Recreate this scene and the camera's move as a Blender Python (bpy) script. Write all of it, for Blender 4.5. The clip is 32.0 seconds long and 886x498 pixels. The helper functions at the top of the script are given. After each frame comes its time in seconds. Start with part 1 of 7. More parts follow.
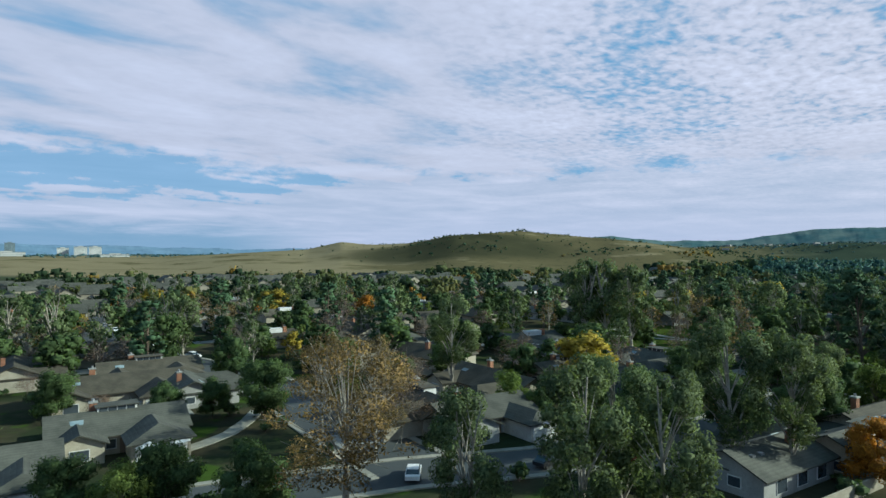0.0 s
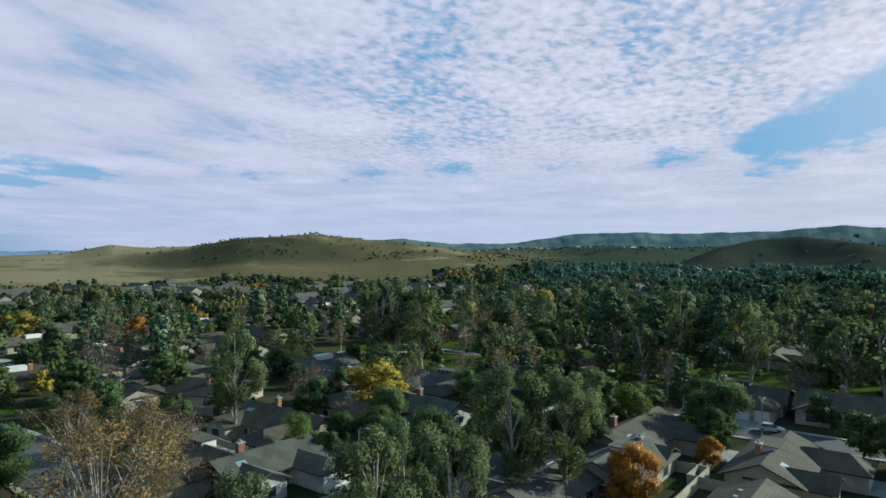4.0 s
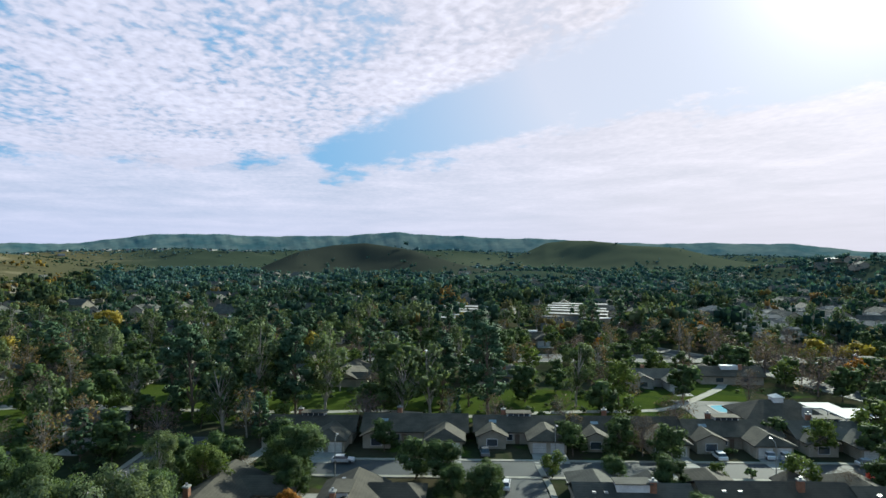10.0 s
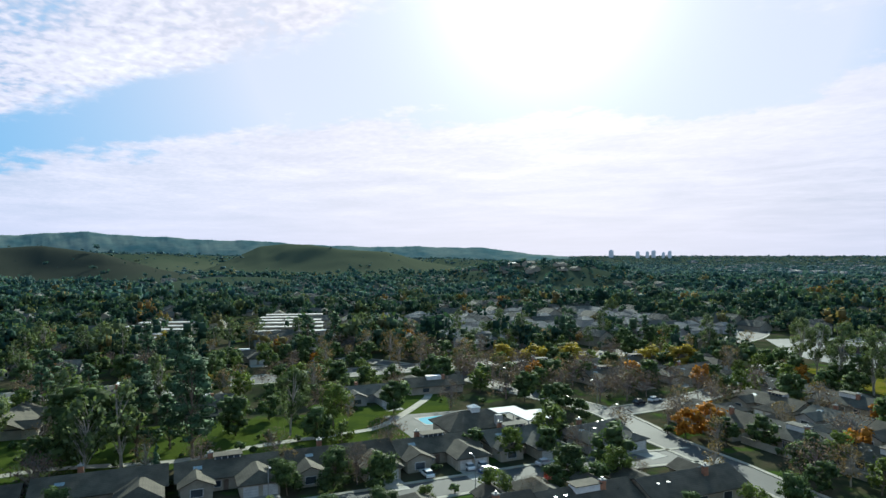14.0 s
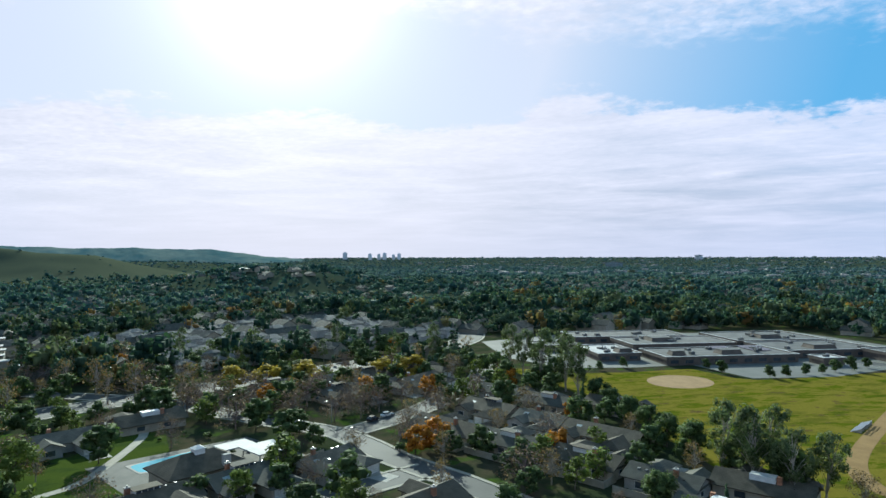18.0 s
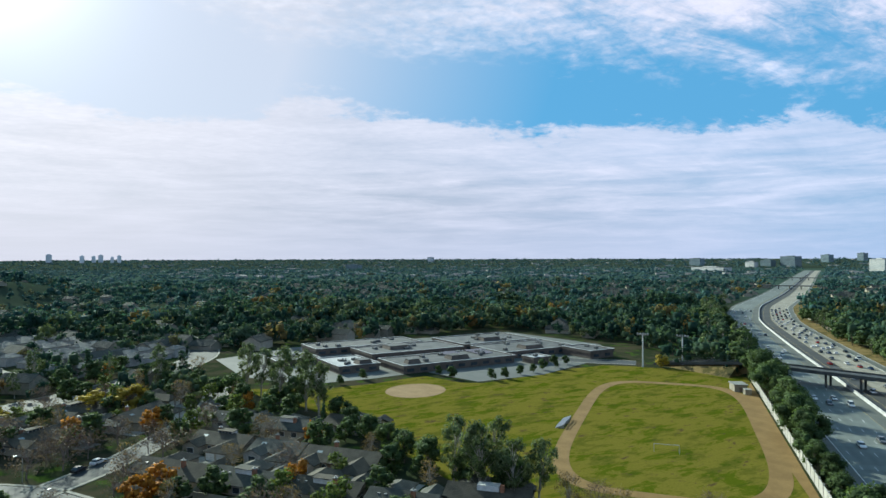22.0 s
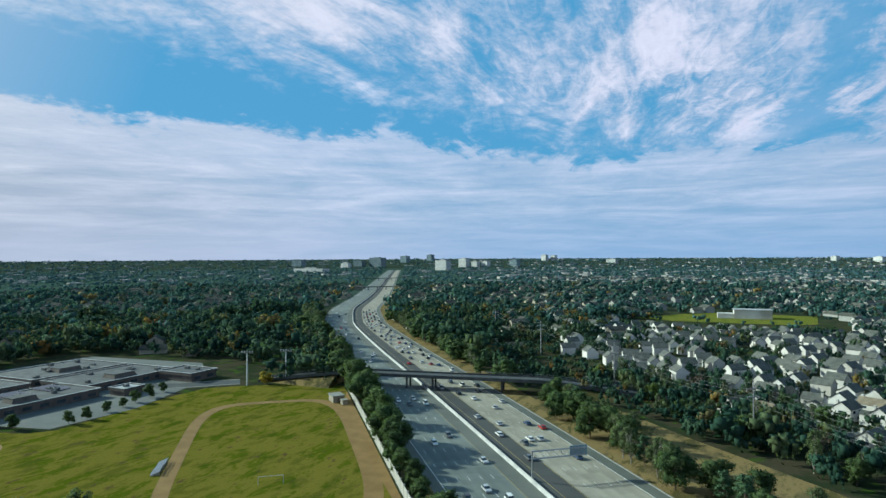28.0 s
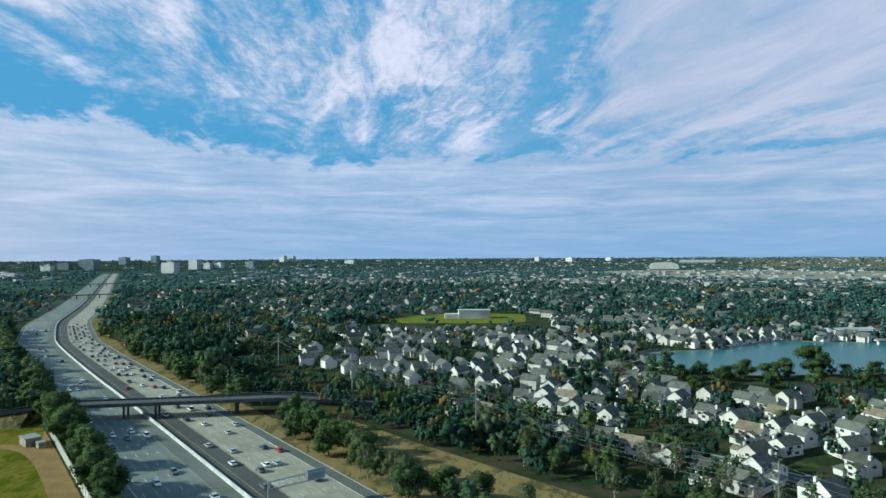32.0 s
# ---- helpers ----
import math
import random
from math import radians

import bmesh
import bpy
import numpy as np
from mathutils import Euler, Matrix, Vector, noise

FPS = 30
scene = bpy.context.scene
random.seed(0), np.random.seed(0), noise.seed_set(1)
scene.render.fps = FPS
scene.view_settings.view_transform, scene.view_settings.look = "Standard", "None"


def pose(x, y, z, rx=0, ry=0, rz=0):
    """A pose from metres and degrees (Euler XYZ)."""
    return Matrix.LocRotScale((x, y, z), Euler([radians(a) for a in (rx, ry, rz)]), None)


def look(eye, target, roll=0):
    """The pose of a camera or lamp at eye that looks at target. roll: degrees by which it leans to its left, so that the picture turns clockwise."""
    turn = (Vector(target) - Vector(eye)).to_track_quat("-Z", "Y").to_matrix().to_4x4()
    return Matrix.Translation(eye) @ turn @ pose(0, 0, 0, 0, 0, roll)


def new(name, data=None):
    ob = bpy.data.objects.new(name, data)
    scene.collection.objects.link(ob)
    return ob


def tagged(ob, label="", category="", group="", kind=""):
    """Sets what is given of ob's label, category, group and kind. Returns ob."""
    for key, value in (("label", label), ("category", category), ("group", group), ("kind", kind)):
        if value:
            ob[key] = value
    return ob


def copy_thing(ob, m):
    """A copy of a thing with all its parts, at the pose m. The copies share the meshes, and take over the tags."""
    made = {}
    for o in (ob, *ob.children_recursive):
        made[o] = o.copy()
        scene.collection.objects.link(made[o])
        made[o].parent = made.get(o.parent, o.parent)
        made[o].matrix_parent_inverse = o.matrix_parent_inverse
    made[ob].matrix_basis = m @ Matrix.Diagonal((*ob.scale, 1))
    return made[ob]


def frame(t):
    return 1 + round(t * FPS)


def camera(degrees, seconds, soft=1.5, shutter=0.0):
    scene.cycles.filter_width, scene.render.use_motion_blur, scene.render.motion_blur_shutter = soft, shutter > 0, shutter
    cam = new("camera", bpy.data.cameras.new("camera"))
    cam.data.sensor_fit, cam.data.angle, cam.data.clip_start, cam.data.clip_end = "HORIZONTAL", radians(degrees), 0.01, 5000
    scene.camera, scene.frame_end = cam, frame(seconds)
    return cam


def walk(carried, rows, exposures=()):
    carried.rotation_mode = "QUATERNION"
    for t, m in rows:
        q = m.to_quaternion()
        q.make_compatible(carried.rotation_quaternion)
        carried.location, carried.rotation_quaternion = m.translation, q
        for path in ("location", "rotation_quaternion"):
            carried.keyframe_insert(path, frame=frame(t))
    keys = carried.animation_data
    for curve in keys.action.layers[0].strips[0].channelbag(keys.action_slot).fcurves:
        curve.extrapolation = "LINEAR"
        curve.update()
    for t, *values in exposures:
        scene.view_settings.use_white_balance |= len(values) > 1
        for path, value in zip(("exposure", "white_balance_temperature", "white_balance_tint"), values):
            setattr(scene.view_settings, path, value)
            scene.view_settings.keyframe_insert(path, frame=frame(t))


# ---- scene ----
cam = camera(69.74, 32.0)
# seconds, east, north, height, yaw, pitch, roll
ROWS = [
    (0.0, 0.00, 0.00, 27.76, 5.92, 0.37, 0.10),
    (0.5, -0.02, 0.35, 28.53, 4.04, 0.35, 0.09),
    (1.0, -0.02, 0.73, 29.28, 2.13, 0.35, 0.06),
    (1.5, 0.01, 1.13, 30.00, 0.20, 0.35, 0.09),
    (2.0, 0.06, 1.55, 30.70, -1.83, 0.34, 0.09),
    (2.5, 0.14, 1.99, 31.38, -4.13, 0.34, 0.07),
    (3.0, 0.24, 2.44, 32.05, -6.86, 0.36, 0.07),
    (3.5, 0.36, 2.90, 32.72, -9.71, 0.41, 0.12),
    (5.5, 1.11, 4.79, 35.30, -21.41, 0.47, 0.30),
    (6.0, 1.36, 5.26, 35.93, -24.45, 0.47, 0.32),
    (6.5, 1.63, 5.72, 36.57, -27.49, 0.47, 0.30),
    (7.0, 1.92, 6.18, 37.21, -30.49, 0.47, 0.25),
    (7.5, 2.24, 6.63, 37.85, -33.52, 0.48, 0.20),
    (8.0, 2.58, 7.06, 38.50, -36.57, 0.47, 0.16),
    (8.5, 2.94, 7.49, 39.15, -39.66, 0.47, 0.14),
    (9.0, 3.32, 7.89, 39.80, -42.57, 0.46, 0.13),
    (9.5, 3.71, 8.28, 40.46, -45.74, 0.46, 0.06),
    (10.0, 4.13, 8.65, 41.12, -48.99, 0.47, -0.01),
    (10.5, 4.57, 9.00, 41.80, -52.28, 0.50, -0.06),
    (11.0, 5.02, 9.33, 42.47, -55.57, 0.52, -0.08),
    (11.5, 5.49, 9.64, 43.16, -58.85, 0.55, -0.07),
    (12.0, 5.97, 9.92, 43.85, -62.06, 0.56, -0.07),
    (12.5, 6.46, 10.17, 44.54, -65.21, 0.56, -0.07),
    (13.0, 6.97, 10.41, 45.24, -68.28, 0.59, -0.03),
    (13.5, 7.48, 10.61, 45.95, -71.29, 0.62, -0.00),
    (14.0, 8.01, 10.79, 46.66, -74.23, 0.63, 0.00),
    (14.5, 8.55, 10.93, 47.38, -77.17, 0.64, 0.02),
    (16.5, 10.74, 11.24, 50.29, -88.97, 0.72, 0.10),
    (17.0, 11.29, 11.24, 51.02, -91.90, 0.71, 0.10),
    (17.5, 11.85, 11.21, 51.76, -94.87, 0.72, 0.10),
    (18.0, 12.40, 11.16, 52.50, -97.81, 0.72, 0.11),
    (18.5, 12.95, 11.07, 53.24, -100.70, 0.73, 0.11),
    (19.0, 13.50, 10.96, 53.98, -103.58, 0.74, 0.12),
    (19.5, 14.04, 10.82, 54.72, -106.46, 0.74, 0.14),
    (20.0, 14.57, 10.65, 55.46, -109.32, 0.76, 0.15),
    (20.5, 15.09, 10.46, 56.21, -112.20, 0.78, 0.13),
    (21.0, 15.61, 10.24, 56.95, -115.05, 0.80, 0.12),
    (21.5, 16.11, 10.00, 57.68, -117.94, 0.80, 0.15),
    (22.0, 16.59, 9.73, 58.42, -120.83, 0.79, 0.16),
    (22.5, 17.07, 9.44, 59.16, -123.71, 0.79, 0.16),
    (23.0, 17.52, 9.13, 59.89, -126.59, 0.79, 0.18),
    (23.5, 17.96, 8.79, 60.62, -129.48, 0.78, 0.20),
    (24.0, 18.38, 8.45, 61.36, -132.37, 0.77, 0.23),
    (24.5, 18.78, 8.08, 62.09, -135.23, 0.74, 0.24),
    (25.0, 19.16, 7.70, 62.81, -138.09, 0.73, 0.25),
    (25.5, 19.52, 7.31, 63.54, -140.99, 0.73, 0.24),
    (27.5, 20.69, 5.65, 66.46, -152.49, 0.68, 0.26),
    (28.0, 20.92, 5.22, 67.20, -155.40, 0.66, 0.28),
    (28.5, 21.11, 4.80, 67.94, -158.30, 0.65, 0.28),
    (29.0, 21.28, 4.38, 68.69, -161.22, 0.65, 0.28),
    (29.5, 21.41, 3.96, 69.44, -164.12, 0.62, 0.29),
    (30.0, 21.51, 3.56, 70.20, -167.01, 0.62, 0.30),
    (30.5, 21.58, 3.16, 70.98, -169.92, 0.61, 0.30),
    (31.0, 21.62, 2.78, 71.77, -172.80, 0.59, 0.29),
    (31.5, 21.62, 2.42, 72.58, -175.69, 0.57, 0.28),
    (32.0, 21.58, 2.09, 73.40, -178.60, 0.56, 0.29),
]
EXPOSURES = ((0.0, 0.22, 6150, 0), (3.0, 0.22, 6200, 1), (7.0, 0.34, 6380, 4), (10.0, 0.44, 6420, 5), (14.0, 0.57, 6300, 4), (19.0, 0.48, 6150, 2), (23.0, 0.35, 6250, 1), (26.0, 0.22, 6150, 0), (28.5, 0.16, 5980, -4), (32.0, 0.16, 5930, -4))
walk(cam, [(t, pose(x, y, z, 90 + pitch, roll, yaw)) for t, x, y, z, yaw, pitch, roll in ROWS], EXPOSURES)

# ---- light ----
SUN_AZ, SUN_EL = radians(83.4), radians(24.0)
SUN_DIR = Vector((math.sin(SUN_AZ) * math.cos(SUN_EL), math.cos(SUN_AZ) * math.cos(SUN_EL), math.sin(SUN_EL)))
sun = new("sun", bpy.data.lights.new("sun", "SUN"))
sun.data.energy, sun.data.angle, sun.data.color = 5.0, radians(0.6), (0.98, 1.0, 0.86)
sun.matrix_world = look(SUN_DIR * 100, (0, 0, 0))


class Graph:
    """Short hand for node trees."""

    def __init__(self, tree):
        self.t = tree
        tree.nodes.clear()

    def node(self, kind, ins=None):
        n = self.t.nodes.new(kind)
        for k, v in (ins or {}).items():
            self.put(n.inputs[k], v)
        return n

    def put(self, socket, v):
        if isinstance(v, bpy.types.NodeSocket):
            self.t.links.new(v, socket)
        else:
            socket.default_value = v

    def m(self, op, a, b=0.0, c=0.0, clamp=False):
        n = self.node("ShaderNodeMath")
        n.operation, n.use_clamp = op, clamp
        for i, v in enumerate((a, b, c)):
            self.put(n.inputs[i], v)
        return n.outputs[0]

    def vm(self, op, a, b=(0, 0, 0), s=None):
        n = self.node("ShaderNodeVectorMath")
        n.operation = op
        self.put(n.inputs[0], a)
        self.put(n.inputs[1], b)
        if s is not None:
            self.put(n.inputs["Scale"], s)
        return n.outputs["Value"] if op in ("DOT_PRODUCT", "LENGTH") else n.outputs[0]

    def step(self, x, lo, hi):
        n = self.node("ShaderNodeMapRange")
        n.interpolation_type = "SMOOTHSTEP"
        for i, v in enumerate((x, lo, hi, 0.0, 1.0)):
            self.put(n.inputs[i], v)
        return n.outputs[0]

    def mix(self, f, a, b, blend="MIX"):
        n = self.node("ShaderNodeMix")
        n.data_type, n.blend_type = "RGBA", blend
        self.put(n.inputs[0], f)
        self.put(n.inputs[6], a)
        self.put(n.inputs[7], b)
        return n.outputs[2]

    def noise(self, vec, scale, detail=4.0, rough=0.55, warp=0.0, colour=False):
        n = self.node("ShaderNodeTexNoise", {"Vector": vec, "Scale": scale, "Detail": detail, "Roughness": rough, "Distortion": warp})
        return n.outputs["Color" if colour else "Fac"]

    def ramp(self, x, stops, smooth=False):
        n = self.node("ShaderNodeValToRGB", {0: x})
        r = n.color_ramp
        r.interpolation = "EASE" if smooth else "LINEAR"
        while len(r.elements) < len(stops):
            r.elements.new(0.5)
        for e, (p, c) in zip(r.elements, stops):
            e.position, e.color = p, (*c, 1.0) if len(c) == 3 else c
        return n.outputs[0]


def build_sky():
    world = bpy.data.worlds.new("sky")
    scene.world = world
    world.use_nodes = True
    g = Graph(world.node_tree)
    d = g.node("ShaderNodeTexCoord").outputs["Generated"]
    air = g.node("ShaderNodeTexSky")
    air.sky_type, air.sun_disc, air.sun_elevation, air.sun_rotation = "NISHITA", False, SUN_EL, SUN_AZ
    air.altitude, air.air_density, air.dust_density, air.ozone_density = 50.0, 1.0, 0.25, 2.0
    sky = air.outputs[0]
    xyz = g.node("ShaderNodeSeparateXYZ", {0: d})
    x, y, z = xyz.outputs
    el = g.m("MULTIPLY", g.m("ARCSINE", z), 57.2958)
    # clockwise from +y, opened behind the town so that the seam lies at 240 degrees
    az = g.m("MULTIPLY", g.m("ARCTAN2", x, y), 57.2958)
    az = g.m("ADD", az, g.m("MULTIPLY", g.m("LESS_THAN", az, -120.0), 360.0))
    u = g.m("DIVIDE", g.m("ADD", az, 120.0), 360.0, clamp=True)
    # cloud layers seen in perspective: rolls that run to the north-east, a fan of wisps in the south
    k = g.m("DIVIDE", 1.0, g.m("ADD", g.m("MAXIMUM", z, 0.0), 0.06))
    px, py = g.m("MULTIPLY", x, k), g.m("MULTIPLY", y, k)
    flat = g.node("ShaderNodeCombineXYZ", {0: px, 1: py, 2: 0.0}).outputs[0]

    def along(axis, squash, bend=0.0):
        a = radians(axis)
        run = g.m("ADD", g.m("MULTIPLY", px, math.sin(a)), g.m("MULTIPLY", py, math.cos(a)))
        off = g.m("SUBTRACT", g.m("MULTIPLY", px, math.cos(a)), g.m("MULTIPLY", py, math.sin(a)))
        if bend:
            off = g.m("ADD", off, g.m("MULTIPLY", g.m("MULTIPLY", run, run), bend))
        return g.node("ShaderNodeCombineXYZ", {0: off, 1: g.m("MULTIPLY", run, squash), 2: 0.0}).outputs[0]

    fan = g.step(az, 112.0, 150.0)
    big = g.noise(flat, 0.75, 4.0, 0.5)
    roll, wisps = along(33.0, 0.5), along(182.0, 0.3, 0.03)
    streak = g.mix(fan, g.noise(roll, 2.2, 5.0, 0.45, 0.4), g.noise(wisps, 2.6, 6.0, 0.62, 0.9))
    cell = g.mix(fan, g.noise(along(36.0, 0.7), 19.0, 2.0, 0.45, 0.3), g.noise(wisps, 13.0, 4.0, 0.6, 1.2))
    fine = g.noise(flat, 36.0, 3.0, 0.6)
    layer = g.noise(g.node("ShaderNodeCombineXYZ", {0: g.m("MULTIPLY", az, 0.11), 1: g.m("MULTIPLY", el, 1.0), 2: 3.0}).outputs[0], 1.0, 6.0, 0.62, 0.4)
    flake = g.noise(g.node("ShaderNodeCombineXYZ", {0: g.m("MULTIPLY", az, 0.6), 1: g.m("MULTIPLY", el, 1.5), 2: 1.0}).outputs[0], 1.0, 5.0, 0.6, 0.3)
    ragged = g.m("ADD", g.m("MULTIPLY", g.m("SUBTRACT", streak, 0.5), 6.5), g.m("MULTIPLY", g.m("SUBTRACT", flake, 0.5), 4.2))
    # the low bank's top and the high sheet's foot, as elevation over azimuth
    edge = ((-120, 4, 8), (-45, 5.3, 8.2), (-30, 5.3, 7.5), (-21, 5.2, 6.4), (-12, 5.6, 5.8), (30, 6.3, 6.3), (37, 7.4, 7.9), (39, 7.5, 10.0), (44, 8.0, 12.1),
            (51, 9.1, 14.5), (59, 11.0, 17.2), (67, 12.3, 21.0), (83, 12.2, 23.5), (94, 11.6, 21.0), (104, 12.3, 20.1), (107, 14.4, 20.0),
            (111, 13.7, 20.0), (115, 12.7, 20.0), (122, 11.8, 19.6), (129, 11.2, 18.8), (137, 11.7, 18.0), (143, 11.2, 16.4), (151, 11.0, 14.9),
            (161, 9.7, 12.0), (168, 8.4, 10.1), (179, 7.3, 7.4), (200, 7.0, 7.0), (240, 6.0, 6.0))
    curves = g.node("ShaderNodeSeparateXYZ", {0: g.ramp(u, [((a + 120) / 360, (lo / 30, hi / 30, 0)) for a, lo, hi in edge])})
    low = g.m("MULTIPLY", curves.outputs[0], 30.0)
    high = g.m("MULTIPLY", curves.outputs[1], 30.0)
    gap = g.m("SUBTRACT", high, low)
    shut = g.m("MULTIPLY", g.step(gap, 1.6, 0.2), 2.2)
    low = g.m("ADD", low, shut)
    bank = g.step(g.m("SUBTRACT", g.m("ADD", low, g.m("MULTIPLY", ragged, 0.8)), el), -0.5, 0.9)
    # how closed the high sheet is, and how grainy
    cover = g.node("ShaderNodeSeparateXYZ", {0: g.ramp(u, [((a + 120) / 360, c) for a, c in (
        (-120, (0.6, 0.6, 0)), (-40, (0.82, 0.05, 0)), (-8, (0.82, 0.14, 0)), (8, (0.74, 0.7, 0)), (30, (0.80, 0.9, 0)), (65, (0.90, 0.9, 0)), (95, (0.64, 0.5, 0.6)),
        (118, (0.66, 0.4, 1)), (136, (0.70, 0.4, 1)), (150, (0.56, 0.5, 1)), (164, (0.50, 0.5, 1)), (178, (0.57, 0.6, 1)), (194, (0.62, 0.1, 1)), (240, (0.60, 0.1, 1)))])})
    wisp = cover.outputs[2]
    sheet = g.step(g.m("SUBTRACT", g.m("ADD", el, g.m("MULTIPLY", ragged, g.m("ADD", 0.8, wisp))), high), g.m("SUBTRACT", -0.8, g.m("MULTIPLY", wisp, 1.6)), g.m("ADD", 1.6, g.m("MULTIPLY", wisp, 3.4)))
    grain = g.m("ADD", g.m("MULTIPLY", g.m("SUBTRACT", cell, 0.5), 1.5), g.m("MULTIPLY", g.m("SUBTRACT", fine, 0.5), 0.45))
    body = g.m("ADD", g.m("ADD", g.m("MULTIPLY", g.m("SUBTRACT", streak, 0.5), 1.7), g.m("MULTIPLY", g.m("SUBTRACT", big, 0.5), 1.5)),
               g.m("MULTIPLY", grain, cover.outputs[1]))
    calm = g.m("MULTIPLY", g.step(el, 2.5, 14.0), g.m("SUBTRACT", 1.0, g.m("MULTIPLY", bank, 0.75)))
    body = g.m("MULTIPLY", body, g.m("ADD", 0.3, g.m("MULTIPLY", calm, 0.7)))
    body = g.m("MULTIPLY", body, g.m("SUBTRACT", 1.0, g.m("MULTIPLY", g.step(az, 187.0, 199.0), 0.65)))
    grain = g.m("MULTIPLY", g.m("MULTIPLY", grain, calm), g.m("ADD", 0.15, g.m("MULTIPLY", cover.outputs[1], 0.85)))
    closed = g.step(g.m("ADD", body, cover.outputs[0]), 0.10, 0.84)
    # a clear lane between the broken sheet and the smooth one
    lane = g.m("SUBTRACT", az, g.m("SUBTRACT", 193.5, g.m("DIVIDE", 78.0, g.m("MAXIMUM", el, 4.0))))
    lane = g.m("ABSOLUTE", g.m("ADD", lane, g.m("MULTIPLY", ragged, 1.6)))
    lane = g.m("MULTIPLY", g.step(lane, 3.8, 0.6), g.step(el, 7.0, 11.0))
    sheet = g.m("MULTIPLY", g.m("MULTIPLY", sheet, closed), g.m("SUBTRACT", 1.0, g.m("MULTIPLY", lane, 0.85)))
    strata = g.m("MULTIPLY", g.m("SUBTRACT", layer, 0.5), g.step(el, 15.0, 7.0))
    dense = g.m("ADD", 0.88, g.m("ADD", g.m("MULTIPLY", g.m("ADD", body, grain), 0.35), g.m("MULTIPLY", strata, g.m("ADD", 0.5, g.m("MULTIPLY", fan, 0.25)))), clamp=True)
    dense = g.m("MULTIPLY", dense, g.m("SUBTRACT", 1.0, g.m("MULTIPLY", g.step(az, 118.0, 160.0), g.m("SUBTRACT", 0.38, g.m("MULTIPLY", strata, 0.6)))))
    cloud = g.m("MAXIMUM", sheet, g.m("MULTIPLY", bank, dense), clamp=True)
    # a thin veil over the north-west
    cloud = g.m("MAXIMUM", cloud, g.m("MULTIPLY", g.step(az, 0.0, -16.0), 0.34))
    # towards the zenith the clouds thin out
    cloud = g.m("MULTIPLY", cloud, g.m("SUBTRACT", 1.0, g.m("MULTIPLY", g.step(el, 23.0, 40.0), 0.85)))
    # light in the clouds and the bright veil about the sun
    c = g.vm("DOT_PRODUCT", d, tuple(SUN_DIR))
    ang = g.m("MULTIPLY", g.m("ARCCOSINE", g.m("MINIMUM", c, 1.0)), 57.2958)
    veil = g.m("ADD", g.m("MULTIPLY", g.m("EXPONENT", g.m("DIVIDE", ang, -3.6)), 2.6), g.m("MULTIPLY", g.m("EXPONENT", g.m("DIVIDE", ang, -12.0)), 0.05))
    lit = g.m("EXPONENT", g.m("DIVIDE", ang, -30.0))
    bright = g.m("ADD", g.m("ADD", 0.68, g.m("MULTIPLY", g.m("ADD", g.m("MULTIPLY", body, 0.8), g.m("ADD", g.m("MULTIPLY", grain, 0.55), g.m("MULTIPLY", strata, 1.1))), 0.27)), g.m("MULTIPLY", lit, 0.10))
    bright = g.m("ADD", bright, g.m("MULTIPLY", fan, 0.11))
    # the foot of the bank lies in its own shade
    bright = g.m("SUBTRACT", bright, g.m("MULTIPLY", g.m("MULTIPLY", g.step(el, 10.0, 3.0), g.step(az, 88.0, 122.0)), g.m("SUBTRACT", g.m("SUBTRACT", 0.11, g.m("MULTIPLY", g.step(az, 128.0, 160.0), 0.08)), g.m("MULTIPLY", strata, 0.35))))
    bright = g.m("MULTIPLY", bright, g.m("SUBTRACT", 1.0, g.m("MULTIPLY", g.step(az, 180.0, 200.0), 0.10)))
    white = g.vm("MULTIPLY", g.mix(g.m("MULTIPLY", lit, 1.7, clamp=True), g.mix(fan, (0.83, 0.865, 1.13, 1), (0.93, 0.885, 1.12, 1)), (1.03, 0.98, 1.10, 1)), g.vm("SCALE", (1.0, 1.0, 1.0), s=bright))
    pale = g.m("MULTIPLY", g.m("SUBTRACT", lit, g.m("ADD", 0.17, g.m("MULTIPLY", g.step(az, 85.0, 115.0), 0.05))), 4.0, clamp=True)
    clear = g.mix(0.88, g.vm("MULTIPLY", g.vm("SCALE", sky, s=0.085), (0.7, 1.0, 1.15)), g.mix(pale, (0.12, 0.385, 0.70, 1), (0.66, 0.67, 0.80, 1)))
    # deep blue overhead
    clear = g.mix(g.step(el, 23.0, 45.0), clear, g.vm("MULTIPLY", clear, (0.6, 1.04, 1.0)))
    clear = g.vm("SCALE", clear, s=g.m("SUBTRACT", 1.0, g.m("MULTIPLY", g.step(el, 24.0, 55.0), 0.5)))
    col = g.mix(cloud, clear, white)
    haze = g.m("MULTIPLY", g.step(el, 6.5, -0.3), g.m("ADD", 0.30, g.m("MULTIPLY", g.step(az, -30.0, 20.0), 0.38)))
    col = g.mix(haze, col, g.mix(g.m("MULTIPLY", lit, 1.6, clamp=True), g.mix(g.step(az, 135.0, 170.0), (0.48, 0.55, 0.82, 1), (0.26, 0.44, 0.76, 1)), (0.72, 0.66, 0.71, 1)))
    # open sky under the low bank in the north-west
    strip = g.m("MULTIPLY", g.step(az, -14.0, -27.0), g.step(g.m("ADD", el, g.m("MULTIPLY", strata, 3.0)), 3.2, 1.4))
    col = g.mix(g.m("MULTIPLY", strip, 0.75), col, (0.17, 0.35, 0.56, 1))
    col = g.vm("ADD", col, g.vm("SCALE", (1.0, 0.97, 0.96), s=veil))
    bg = g.node("ShaderNodeBackground", {0: col, 1: 0.84})
